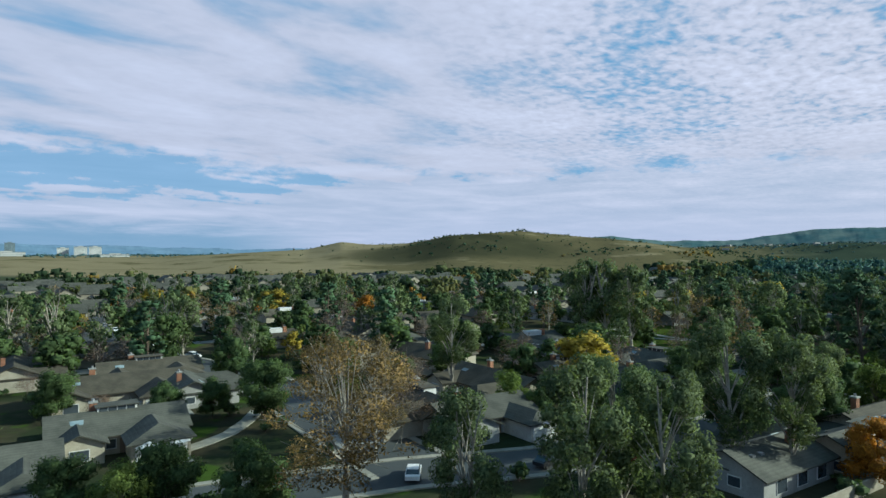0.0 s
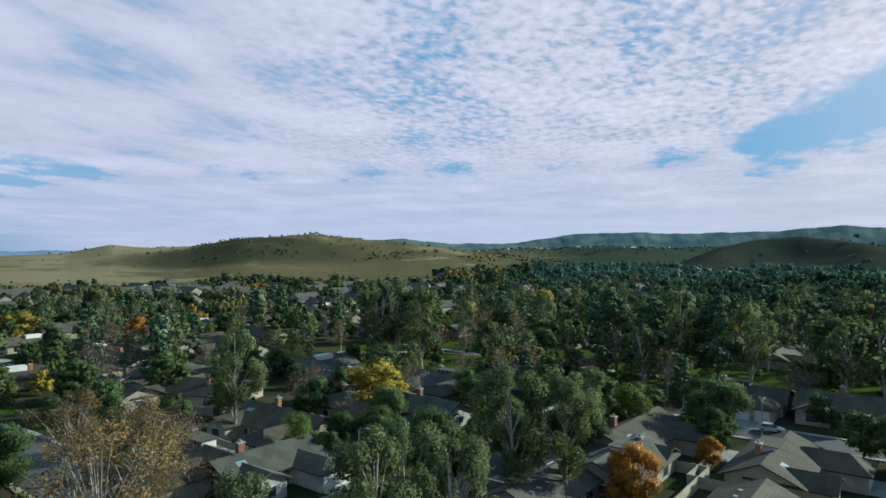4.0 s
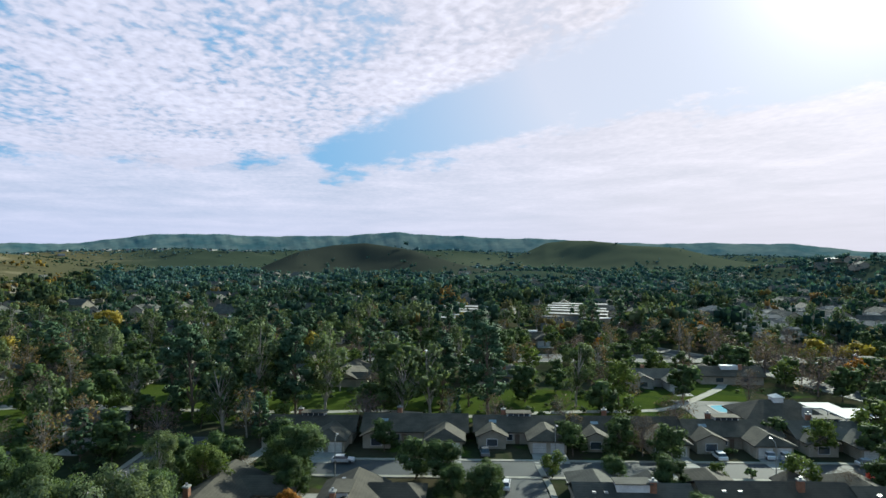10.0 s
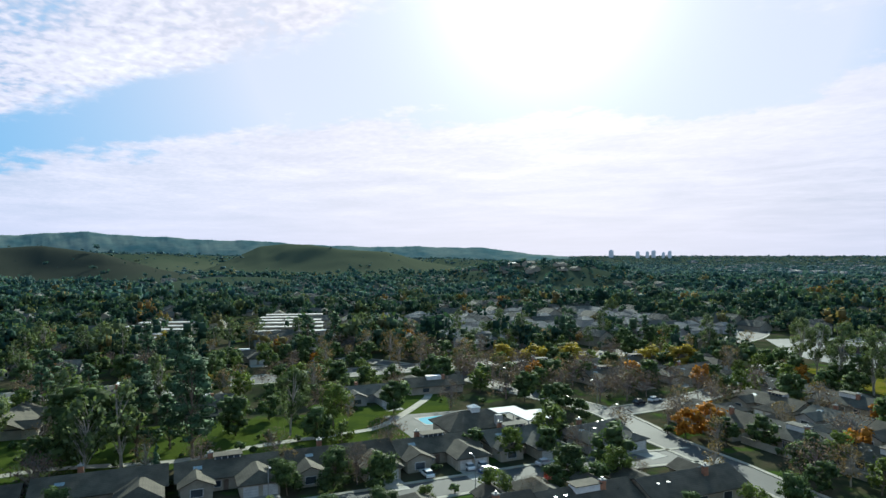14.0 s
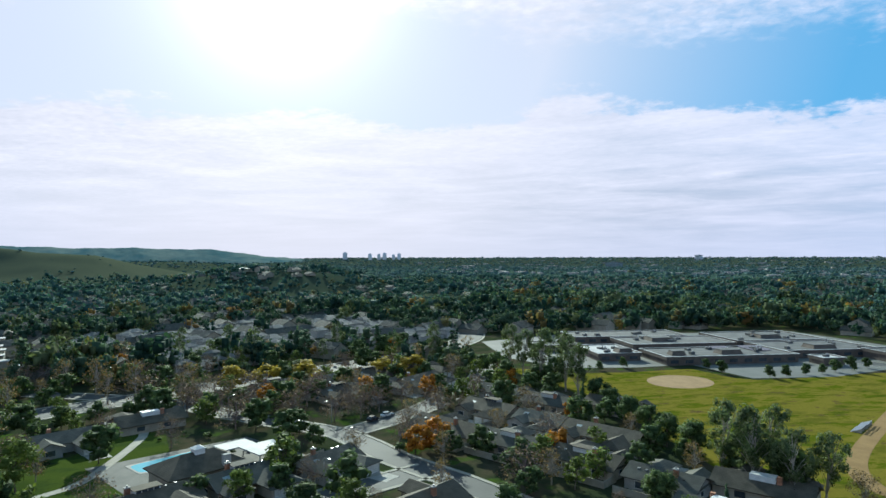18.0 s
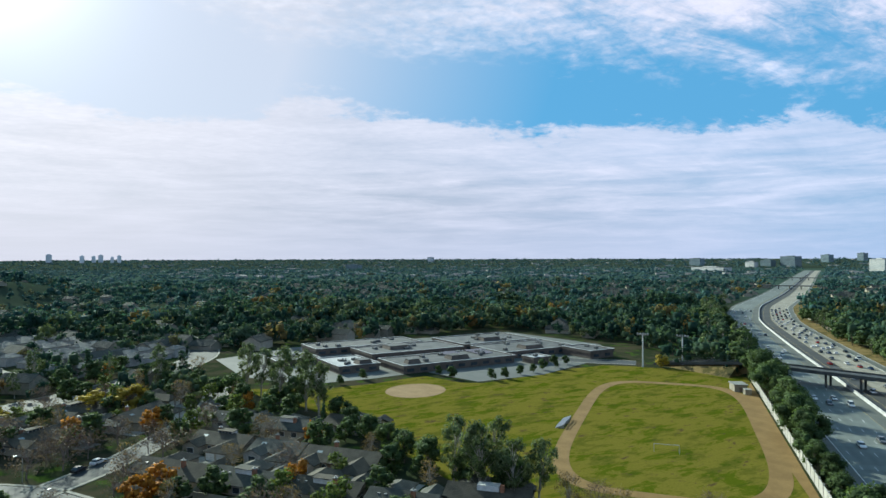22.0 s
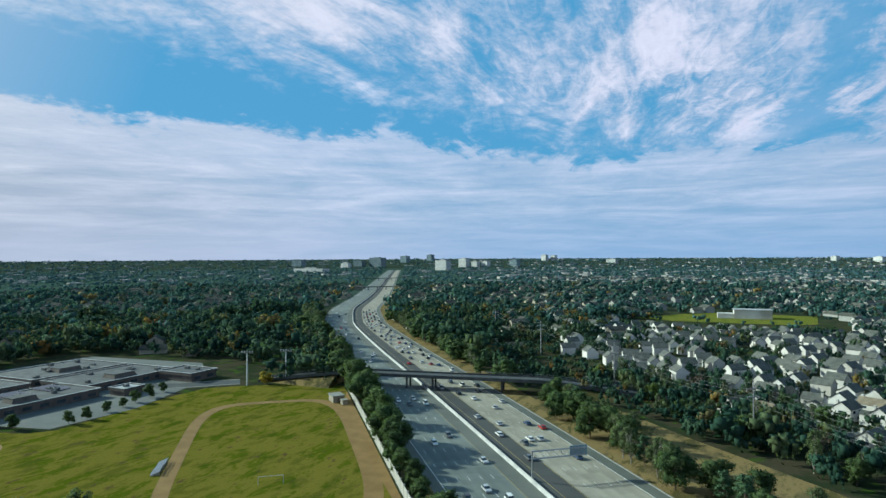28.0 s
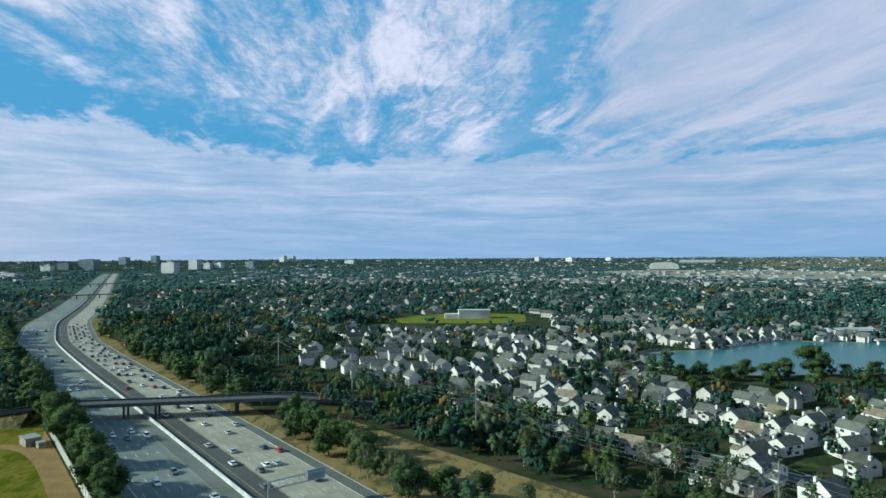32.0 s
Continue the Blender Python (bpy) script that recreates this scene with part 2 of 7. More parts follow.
    g.t.links.new(bg.outputs[0], g.node("ShaderNodeOutputWorld").inputs[0])


build_sky()

# ---- materials ----
def surface(name, c1, c2, scale=0.3, rough=0.85, bump=0.0, grain=6.0, vary=0.0, metal=0.0, rows=0.0, spec=0.4):
    """A worn surface: two tones mixed by stains, fine grain, relief, and a shift of tone from object to object. rows: courses per metre of height or slope."""
    mat = bpy.data.materials.new(name)
    mat.use_nodes = True
    g = Graph(mat.node_tree)
    pos = g.node("ShaderNodeNewGeometry").outputs["Position"]
    stain = g.step(g.noise(pos, scale, 5.0, 0.6), 0.32, 0.68)
    col = g.mix(stain, (*c1, 1), (*c2, 1))
    fine = g.noise(pos, grain, 3.0, 0.6)
    col = g.vm("SCALE", col, s=g.m("ADD", 0.72, g.m("MULTIPLY", fine, 0.56)))
    height = fine
    if rows:
        wave = g.node("ShaderNodeTexWave", {"Vector": pos, "Scale": rows, "Distortion": 1.2, "Detail": 2.0})
        wave.bands_direction, wave.wave_profile = "Z", "SAW"
        height = g.m("ADD", g.m("MULTIPLY", fine, 0.3), wave.outputs["Fac"])
        col = g.vm("SCALE", col, s=g.m("ADD", 0.85, g.m("MULTIPLY", wave.outputs["Fac"], 0.25)))
    if vary:
        r = g.node("ShaderNodeObjectInfo").outputs["Random"]
        col = g.vm("SCALE", col, s=g.m("ADD", 1.0 - vary, g.m("MULTIPLY", r, 2 * vary)))
    b = g.node("ShaderNodeBsdfPrincipled", {"Base Color": col, "Roughness": rough, "Metallic": metal, "Specular IOR Level": spec})
    if bump:
        g.put(b.inputs["Normal"], g.node("ShaderNodeBump", {"Height": height, "Strength": bump, "Distance": 0.1}).outputs[0])
    g.t.links.new(b.outputs[0], g.node("ShaderNodeOutputMaterial").inputs[0])
    return mat


def foliage(name, c1, c2, thin=0.36, tone=None):
    """Leaves: each leaf and each tree a tone of its own, light shining through in part. tone: stops of a ramp over the trees of a wood."""
    mat = bpy.data.materials.new(name)
    mat.use_nodes = True
    g = Graph(mat.node_tree)
    leaf = g.node("ShaderNodeNewGeometry").outputs["Random Per Island"]
    if tone:
        a = g.node("ShaderNodeAttribute")
        a.attribute_name = "tone"
        col = g.ramp(a.outputs["Fac"], tone)
    else:
        r = g.node("ShaderNodeObjectInfo").outputs["Random"]
        col = g.mix(g.m("ADD", g.m("MULTIPLY", leaf, 0.6), g.m("MULTIPLY", r, 0.4)), (*c1, 1), (*c2, 1))
    col = g.vm("SCALE", col, s=g.m("ADD", 0.85, g.m("MULTIPLY", leaf, 0.3)) if tone else g.m("ADD", 0.7, g.m("MULTIPLY", leaf, 0.6)))
    place = g.noise(g.node("ShaderNodeNewGeometry").outputs["Position"], 0.09, 1.0)
    col = g.vm("SCALE", col, s=g.m("ADD", 0.45, g.m("MULTIPLY", place, 1.1)))
    b = g.node("ShaderNodeBsdfPrincipled", {"Base Color": col, "Roughness": 0.8, "Specular IOR Level": 0.04 if tone else 0.15})
    t = g.node("ShaderNodeBsdfTranslucent", {"Color": g.vm("MULTIPLY", col, (1.2, 1.25, 0.7))})
    mixed = g.node("ShaderNodeMixShader", {0: thin, 1: b.outputs[0], 2: t.outputs[0]})
    g.t.links.new(mixed.outputs[0], g.node("ShaderNodeOutputMaterial").inputs[0])
    return mat


def ground_cover():
    """Garden soil, mulch and lawns in the flat town; dry grass with scrub on the slopes."""
    mat = bpy.data.materials.new("town_ground")
    mat.use_nodes = True
    g = Graph(mat.node_tree)
    pos = g.node("ShaderNodeNewGeometry").outputs["Position"]
    xyz = g.node("ShaderNodeSeparateXYZ", {0: pos})
    patch = g.step(g.noise(pos, 0.06, 4.0, 0.6), 0.42, 0.6)
    near = g.mix(patch, (0.032, 0.042, 0.022, 1), (0.062, 0.056, 0.036, 1))
    near = g.mix(g.step(g.noise(pos, 0.11, 3.0, 0.5), 0.56, 0.66), near, (0.05, 0.085, 0.018, 1))
    # far ground takes the hazed woods' paler blue-green into its colour
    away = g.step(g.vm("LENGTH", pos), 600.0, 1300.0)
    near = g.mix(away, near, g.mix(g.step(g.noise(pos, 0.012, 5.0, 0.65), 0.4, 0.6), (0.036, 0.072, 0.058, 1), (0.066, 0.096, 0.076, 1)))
    dry = g.mix(g.noise(pos, 0.012, 6.0, 0.6), (0.165, 0.140, 0.084, 1), (0.255, 0.218, 0.134, 1))
    north = g.step(g.m("ADD", xyz.outputs[0], g.m("MULTIPLY", g.noise(pos, 0.004, 3.0), 420.0)), -140.0, 160.0)
    scrub = g.step(g.m("ADD", g.noise(pos, 0.0055, 8.0, 0.68), g.m("MULTIPLY", north, 0.17)), 0.51, 0.62)
    bush = g.step(g.noise(pos, 0.05, 4.0, 0.7), 0.55, 0.66)
    dull = g.mix(bush, (0.10, 0.088, 0.045, 1), (0.038, 0.046, 0.026, 1))
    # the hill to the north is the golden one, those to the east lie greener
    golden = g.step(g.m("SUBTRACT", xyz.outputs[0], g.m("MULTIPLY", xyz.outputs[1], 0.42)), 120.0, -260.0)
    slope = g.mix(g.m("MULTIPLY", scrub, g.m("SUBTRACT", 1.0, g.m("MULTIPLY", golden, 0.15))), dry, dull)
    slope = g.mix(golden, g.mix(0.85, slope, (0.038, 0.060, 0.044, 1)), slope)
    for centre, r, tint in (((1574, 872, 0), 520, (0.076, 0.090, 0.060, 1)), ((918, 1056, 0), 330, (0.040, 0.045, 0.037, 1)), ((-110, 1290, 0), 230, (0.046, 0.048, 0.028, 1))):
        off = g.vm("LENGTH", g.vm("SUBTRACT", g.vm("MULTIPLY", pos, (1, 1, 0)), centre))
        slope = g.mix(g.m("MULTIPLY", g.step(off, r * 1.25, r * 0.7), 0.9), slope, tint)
    high = g.step(g.m("ADD", xyz.outputs[2], g.m("MULTIPLY", g.noise(pos, 0.01), 4.0)), 4.0, 8.0)
    plain = g.m("MULTIPLY", g.step(xyz.outputs[1], 640.0, 720.0), golden)
    col = g.mix(g.m("MAXIMUM", high, plain), near, slope)
    col = g.vm("SCALE", col, s=g.m("ADD", 0.75, g.m("MULTIPLY", g.noise(pos, 0.9, 4.0), 0.5)))
    b = g.node("ShaderNodeBsdfPrincipled", {"Base Color": col, "Roughness": 1.0, "Specular IOR Level": 0.0})
    g.t.links.new(b.outputs[0], g.node("ShaderNodeOutputMaterial").inputs[0])
    return mat


def turf(name, green, dry, worn, amount):
    """Mown grass with dry patches, darker green ones and a few bare ones."""
    mat = bpy.data.materials.new(name)
    mat.use_nodes = True
    g = Graph(mat.node_tree)
    pos = g.node("ShaderNodeNewGeometry").outputs["Position"]
    turned = g.node("ShaderNodeMapping", {"Vector": pos, "Rotation": (0, 0, radians(40)), "Scale": (1.0, 0.45, 1.0)}).outputs[0]
    a = g.step(g.noise(turned, 0.13, 7.0, 0.76, 0.4), 0.66 - amount, 0.74 - amount)
    dark_patch = g.step(g.noise(turned, 0.14, 4.0, 0.65), 0.50, 0.62)
    b = g.step(g.noise(turned, 0.26, 4.0, 0.7), 0.60, 0.66)
    col = g.mix(g.m("MULTIPLY", a, 0.85), (*green, 1), (*dry, 1))
    col = g.mix(g.m("MULTIPLY", dark_patch, 0.5), col, (green[0] * 0.5, green[1] * 0.62, green[2], 1))
    col = g.mix(g.m("MULTIPLY", b, min(1.0, 4.0 * amount)), col, (*worn, 1))
    col = g.vm("SCALE", col, s=g.m("ADD", 0.62, g.m("MULTIPLY", g.noise(pos, 1.4, 5.0, 0.75), 0.76)))
    p = g.node("ShaderNodeBsdfPrincipled", {"Base Color": col, "Roughness": 1.0, "Specular IOR Level": 0.0})
    g.put(p.inputs["Normal"], g.node("ShaderNodeBump", {"Height": g.noise(pos, 3.0, 4.0), "Strength": 0.5, "Distance": 0.2}).outputs[0])
    g.t.links.new(p.outputs[0], g.node("ShaderNodeOutputMaterial").inputs[0])
    return mat


def pavement_stuff(name, c1, c2, joint=0.0, track=0.0):
    """Road surface: slab tone, wheel tracks along the lanes, cracks and patches. joint: distance of cross joints; track: lane width."""
    mat = bpy.data.materials.new(name)
    mat.use_nodes = True
    g = Graph(mat.node_tree)
    pos = g.node("ShaderNodeNewGeometry").outputs["Position"]
    along = g.vm("DOT_PRODUCT", pos, (0.63, -0.776, 0))
    col = g.mix(g.step(g.noise(pos, 0.03, 5.0, 0.65), 0.35, 0.65), (*c1, 1), (*c2, 1))
    if joint:
        cell = g.m("FLOOR", g.m("DIVIDE", along, joint))
        across = g.m("FLOOR", g.m("DIVIDE", g.vm("DOT_PRODUCT", pos, (0.776, 0.63, 0)), 3.66))
        slab = g.node("ShaderNodeTexWhiteNoise", {"Vector": g.node("ShaderNodeCombineXYZ", {0: cell, 1: across}).outputs[0]})
        col = g.vm("SCALE", col, s=g.m("ADD", 0.88, g.m("MULTIPLY", slab.outputs["Value"], 0.22)))
    if track:
        w = g.m("SINE", g.m("MULTIPLY", g.vm("DOT_PRODUCT", pos, (0.776, 0.63, 0)), 6.2832 / track))
        col = g.vm("SCALE", col, s=g.m("ADD", 0.97, g.m("MULTIPLY", w, 0.06)))
    col = g.vm("SCALE", col, s=g.m("ADD", 0.8, g.m("MULTIPLY", g.noise(pos, 1.3, 5.0, 0.7), 0.4)))
    b = g.node("ShaderNodeBsdfPrincipled", {"Base Color": col, "Roughness": 0.8, "Specular IOR Level": 0.35})
    g.t.links.new(b.outputs[0], g.node("ShaderNodeOutputMaterial").inputs[0])
    return mat


def water_surface(name, deep, rough, ripple):
    mat = bpy.data.materials.new(name)
    mat.use_nodes = True
    g = Graph(mat.node_tree)
    pos = g.node("ShaderNodeNewGeometry").outputs["Position"]
    b = g.node("ShaderNodeBsdfPrincipled", {"Base Color": (*deep, 1), "Roughness": rough, "Specular IOR Level": 0.22})
    g.put(b.inputs["Normal"], g.node("ShaderNodeBump", {"Height": g.noise(pos, 1.2, 3.0), "Strength": ripple, "Distance": 0.3}).outputs[0])
    g.t.links.new(b.outputs[0], g.node("ShaderNodeOutputMaterial").inputs[0])
    return mat


M_GROUND = ground_cover()
M_LAWN = turf("park_lawn", (0.052, 0.076, 0.016), (0.088, 0.096, 0.026), (0.10, 0.085, 0.045), 0.05)
M_FIELD = turf("school_field", (0.076, 0.096, 0.008), (0.165, 0.140, 0.026), (0.085, 0.062, 0.028), 0.24)
M_SUNLAWN = turf("playing_field", (0.15, 0.165, 0.030), (0.22, 0.20, 0.05), (0.16, 0.13, 0.06), 0.12)
M_DRY = turf("dry_verge", (0.10, 0.088, 0.036), (0.25, 0.185, 0.085), (0.16, 0.115, 0.062), 0.24)
M_PLAIN = surface("airfield_grass", (0.17, 0.165, 0.125), (0.26, 0.245, 0.185), 0.006, 0.95, 0, 0.05)
M_DIRT = surface("packed_dirt", (0.180, 0.106, 0.029), (0.232, 0.142, 0.044), 0.15, 0.95, 0.2, 2.0)
M_INFIELD = surface("infield_clay", (0.22, 0.138, 0.056), (0.275, 0.178, 0.078), 0.15, 0.95, 0.1, 1.0)
M_ASPHALT = pavement_stuff("street_asphalt", (0.042, 0.050, 0.054), (0.070, 0.078, 0.080))
M_DARKTOP = pavement_stuff("fresh_asphalt", (0.046, 0.048, 0.046), (0.072, 0.074, 0.070))
M_SHOULDER = pavement_stuff("old_shoulder", (0.095, 0.105, 0.092), (0.14, 0.148, 0.128))
M_SLAB_A = pavement_stuff("grey_lanes", (0.127, 0.149, 0.138), (0.179, 0.201, 0.185), 4.6, 3.66)
M_SLAB_B = pavement_stuff("pale_lanes", (0.27, 0.248, 0.194), (0.34, 0.315, 0.25), 4.6, 3.66)
M_PLAYGROUND = pavement_stuff("playground", (0.10, 0.112, 0.108), (0.145, 0.155, 0.148))
M_CONCRETE = surface("concrete", (0.22, 0.22, 0.205), (0.30, 0.30, 0.28), 0.4, 0.85, 0.1, 4.0)
M_PATH = surface("path_concrete", (0.23, 0.225, 0.19), (0.31, 0.30, 0.255), 0.4, 0.9, 0.05, 3.0)
M_BRIDGE = surface("bridge_concrete", (0.052, 0.060, 0.060), (0.084, 0.090, 0.087), 0.25, 0.85, 0.1, 3.0)
M_PAINT_W = surface("road_paint_white", (0.62, 0.62, 0.60), (0.75, 0.75, 0.72), 0.5, 0.6)
M_PAINT_Y = surface("road_paint_yellow", (0.30, 0.23, 0.08), (0.38, 0.30, 0.12), 0.5, 0.6)
M_BARRIER = surface("barrier_white", (0.34, 0.345, 0.345), (0.50, 0.50, 0.49), 0.3, 0.8, 0.05, 3.0)
M_SOUNDWALL = surface("sound_wall", (0.36, 0.35, 0.32), (0.45, 0.44, 0.40), 0.3, 0.9, 0.1, 3.0)
M_SHAKE_BROWN = surface("brown_shake_roof", (0.047, 0.043, 0.032), (0.082, 0.074, 0.055), 0.35, 0.9, 0.6, 5.0, 0.22, rows=1.6)
M_SHAKE_GREY = surface("grey_shake_roof", (0.052, 0.055, 0.047), (0.088, 0.091, 0.077), 0.35, 0.9, 0.6, 5.0, 0.2, rows=1.6)
M_TILE_TAN = surface("tan_tile_roof", (0.15, 0.125, 0.088), (0.22, 0.185, 0.135), 0.4, 0.9, 0.6, 5.0, 0.2, rows=1.8)
M_ROOF_SLATE = surface("slate_grey_roof", (0.065, 0.070, 0.064), (0.116, 0.122, 0.110), 0.35, 0.85, 0.5, 5.0, 0.25, rows=1.8)
M_FLATROOF = surface("white_membrane_roof", (0.30, 0.315, 0.325), (0.42, 0.43, 0.435), 0.12, 0.75, 0.05, 1.5, 0.06)
M_PALEROOF = surface("pale_gravel_roof", (0.27, 0.27, 0.26), (0.38, 0.375, 0.36), 0.12, 0.7, 0.05, 1.5, 0.15)
M_TERRACE = surface("terrace_roof", (0.11, 0.115, 0.108), (0.175, 0.178, 0.165), 0.12, 0.8, 0.3, 4.0, rows=1.8)
M_FLATGREY = surface("gravel_roof", (0.064, 0.071, 0.075), (0.112, 0.120, 0.124), 0.2, 0.85, 0.1, 2.0, 0.1)
M_STUCCO_TAN = surface("tan_stucco", (0.25, 0.23, 0.18), (0.33, 0.305, 0.245), 0.5, 0.9, 0.15, 8.0, 0.15)
M_STUCCO_GREY = surface("grey_stucco", (0.25, 0.255, 0.245), (0.33, 0.335, 0.32), 0.5, 0.9, 0.15, 8.0, 0.15)
M_STUCCO_WHITE = surface("white_stucco", (0.40, 0.38, 0.345), (0.66, 0.655, 0.63), 0.045, 0.85, 0.1, 6.0, 0.06)
M_SIDING = surface("brown_siding", (0.15, 0.11, 0.08), (0.21, 0.16, 0.12), 0.5, 0.85, 0.3, 6.0, 0.2)
M_WHITE = surface("white_trim", (0.52, 0.53, 0.52), (0.64, 0.65, 0.64), 0.8, 0.55)
M_GARAGE = surface("garage_door_paint", (0.46, 0.47, 0.45), (0.58, 0.59, 0.57), 0.7, 0.5, vary=0.1)
M_BRICK = surface("red_brick", (0.28, 0.13, 0.08), (0.36, 0.18, 0.11), 1.5, 0.9, 0.4, 9.0, 0.15, rows=4.0)
M_SCHOOL = surface("brown_block_wall", (0.085, 0.072, 0.062), (0.125, 0.105, 0.092), 0.3, 0.9, 0.2, 3.0)
M_GLASS = surface("window_glass", (0.03, 0.04, 0.05), (0.06, 0.075, 0.09), 0.3, 0.12, spec=0.8)
M_SKYGLASS = surface("skylight_glass", (0.16, 0.22, 0.25), (0.24, 0.31, 0.34), 0.6, 0.4, spec=0.5)
M_METAL = surface("galvanised_steel", (0.32, 0.33, 0.34), (0.42, 0.43, 0.44), 0.8, 0.45, metal=0.7)
M_SIGN = surface("sign_back", (0.20, 0.30, 0.36), (0.26, 0.36, 0.42), 0.8, 0.4, metal=0.4)
M_WIRE = surface("cable", (0.16, 0.17, 0.17), (0.22, 0.22, 0.22), 0.8, 0.5)
M_WATER = water_surface("lake_water", (0.022, 0.125, 0.135), 0.3, 0.35)
M_POOL = water_surface("pool_water", (0.10, 0.42, 0.50), 0.1, 0.2)
M_BARK = surface("brown_bark", (0.10, 0.075, 0.055), (0.16, 0.125, 0.095), 2.0, 0.95, 0.4, 8.0)
M_PALEBARK = surface("pale_bark", (0.22, 0.20, 0.165), (0.36, 0.33, 0.28), 1.2, 0.9, 0.2, 5.0)
M_TWIG = surface("grey_twigs", (0.15, 0.12, 0.11), (0.21, 0.165, 0.15), 1.2, 0.95)
M_TYRE = surface("tyre_rubber", (0.02, 0.02, 0.02), (0.035, 0.035, 0.035), 3.0, 0.8)
M_RED = surface("red_canvas", (0.55, 0.05, 0.03), (0.62, 0.08, 0.04), 1.0, 0.6)
M_ORANGE = surface("orange_board", (0.55, 0.22, 0.03), (0.62, 0.28, 0.05), 1.0, 0.6)
M_UMBRELLA = surface("white_canvas", (0.70, 0.70, 0.68), (0.80, 0.80, 0.78), 1.0, 0.8)
CAR_PAINTS = [surface("car_paint_" + n, c, tuple(v * 1.1 for v in c), 0.5, 0.25, spec=0.6) for n, c in (
    ("white", (0.72, 0.72, 0.72)), ("silver", (0.42, 0.43, 0.45)), ("black", (0.02, 0.02, 0.024)), ("grey", (0.12, 0.125, 0.135)),
    ("red", (0.38, 0.025, 0.02)), ("blue", (0.04, 0.07, 0.14)))]
L_EUC = foliage("eucalyptus_leaves", (0.080, 0.120, 0.057), (0.152, 0.184, 0.090))
L_ROUND = foliage("dark_green_leaves", (0.041, 0.077, 0.033), (0.092, 0.133, 0.050))
L_LIGHT = foliage("light_green_leaves", (0.082, 0.125, 0.030), (0.125, 0.162, 0.045), 0.35)
L_PINE = foliage("pine_needles", (0.036, 0.078, 0.045), (0.071, 0.124, 0.062), 0.1)
L_SYC = foliage("russet_leaves", (0.115, 0.098, 0.056), (0.250, 0.158, 0.066), 0.3)
L_TWIG = foliage("twig_haze", (0.095, 0.070, 0.056), (0.175, 0.122, 0.088), 0.25)
L_YELLOW = foliage("yellow_leaves", (0.22, 0.175, 0.028), (0.33, 0.255, 0.045), 0.35)
L_ORANGE = foliage("orange_leaves", (0.29, 0.118, 0.018), (0.40, 0.185, 0.03), 0.35)
L_SHRUB = foliage("hedge_leaves", (0.052, 0.090, 0.041), (0.104, 0.145, 0.061))
# bluer than L_WARM: sunward haze and glare are put into these tones
L_WOOD = foliage("mixed_wood_leaves", (0, 0, 0), (0, 0, 0), 0.35, (
    (0.0, (0.024, 0.056, 0.044)), (0.4, (0.042, 0.084, 0.060)), (0.75, (0.070, 0.114, 0.072)), (0.93, (0.120, 0.144, 0.066)),
    (0.955, (0.140, 0.120, 0.062)), (0.985, (0.200, 0.150, 0.050)), (1.0, (0.210, 0.125, 0.050))))
L_WARM = foliage("olive_wood_leaves", (0, 0, 0), (0, 0, 0), 0.35, (
    (0.0, (0.028, 0.050, 0.030)), (0.4, (0.050, 0.078, 0.040)), (0.72, (0.090, 0.112, 0.050)), (0.88, (0.140, 0.140, 0.055)),
    (0.93, (0.165, 0.120, 0.058)), (0.97, (0.265, 0.180, 0.040)), (1.0, (0.270, 0.140, 0.040))))
# leaf tones of the wider town, blued to carry some aerial haze
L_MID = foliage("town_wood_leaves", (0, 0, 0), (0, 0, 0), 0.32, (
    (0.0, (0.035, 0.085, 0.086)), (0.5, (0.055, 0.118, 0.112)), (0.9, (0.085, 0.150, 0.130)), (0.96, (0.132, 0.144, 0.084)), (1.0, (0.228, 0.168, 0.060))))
# farthest leaves: more haze mixed into the colour, paler and bluer still
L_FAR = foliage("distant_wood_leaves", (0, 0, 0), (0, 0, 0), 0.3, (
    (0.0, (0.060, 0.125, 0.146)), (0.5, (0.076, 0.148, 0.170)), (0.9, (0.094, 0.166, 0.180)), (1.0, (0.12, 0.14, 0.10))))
# backdrop ridges: blue haze is part of their base colour
M_FARHILL = surface("hazed_slopes", (0.060, 0.125, 0.138), (0.150, 0.200, 0.186), 0.006, 1.0, 0, 0.03, spec=0.0)
M_FARBLUE = surface("hazed_mountains", (0.13, 0.22, 0.32), (0.17, 0.26, 0.36), 0.001, 1.0, 0, 0.01, spec=0.0)
M_OFFICE = surface("office_panels", (0.48, 0.48, 0.46), (0.58, 0.58, 0.56), 0.05, 0.7, 0, 0.5, 0.15)
M_OFFICE_DARK = surface("dark_curtain_wall", (0.13, 0.19, 0.22), (0.18, 0.25, 0.28), 0.05, 0.25, 0, 0.5, 0.2, spec=0.7)
# skyline walls, haze put in as a pale bluish base colour
M_HAZETOWER = surface("distant_tower_wall", (0.62, 0.66, 0.70), (0.70, 0.73, 0.76), 0.02, 0.8, 0, 0.2, 0.1)

# ---- building blocks ----
UX, UY, VX, VY = 0.63, -0.776, 0.776, 0.63
HEAD = math.degrees(math.atan2(UY, UX))


def P(s, w, z=0.0):
    """The town's own grid: s runs along the freeway, w across it."""
    return Vector((UX * s + VX * w, UY * s + VY * w, z))


def grid_pose(s, w, z=0.0, turn=0.0):
    p = P(s, w, z)
    return pose(p.x, p.y, p.z, 0, 0, HEAD + turn)


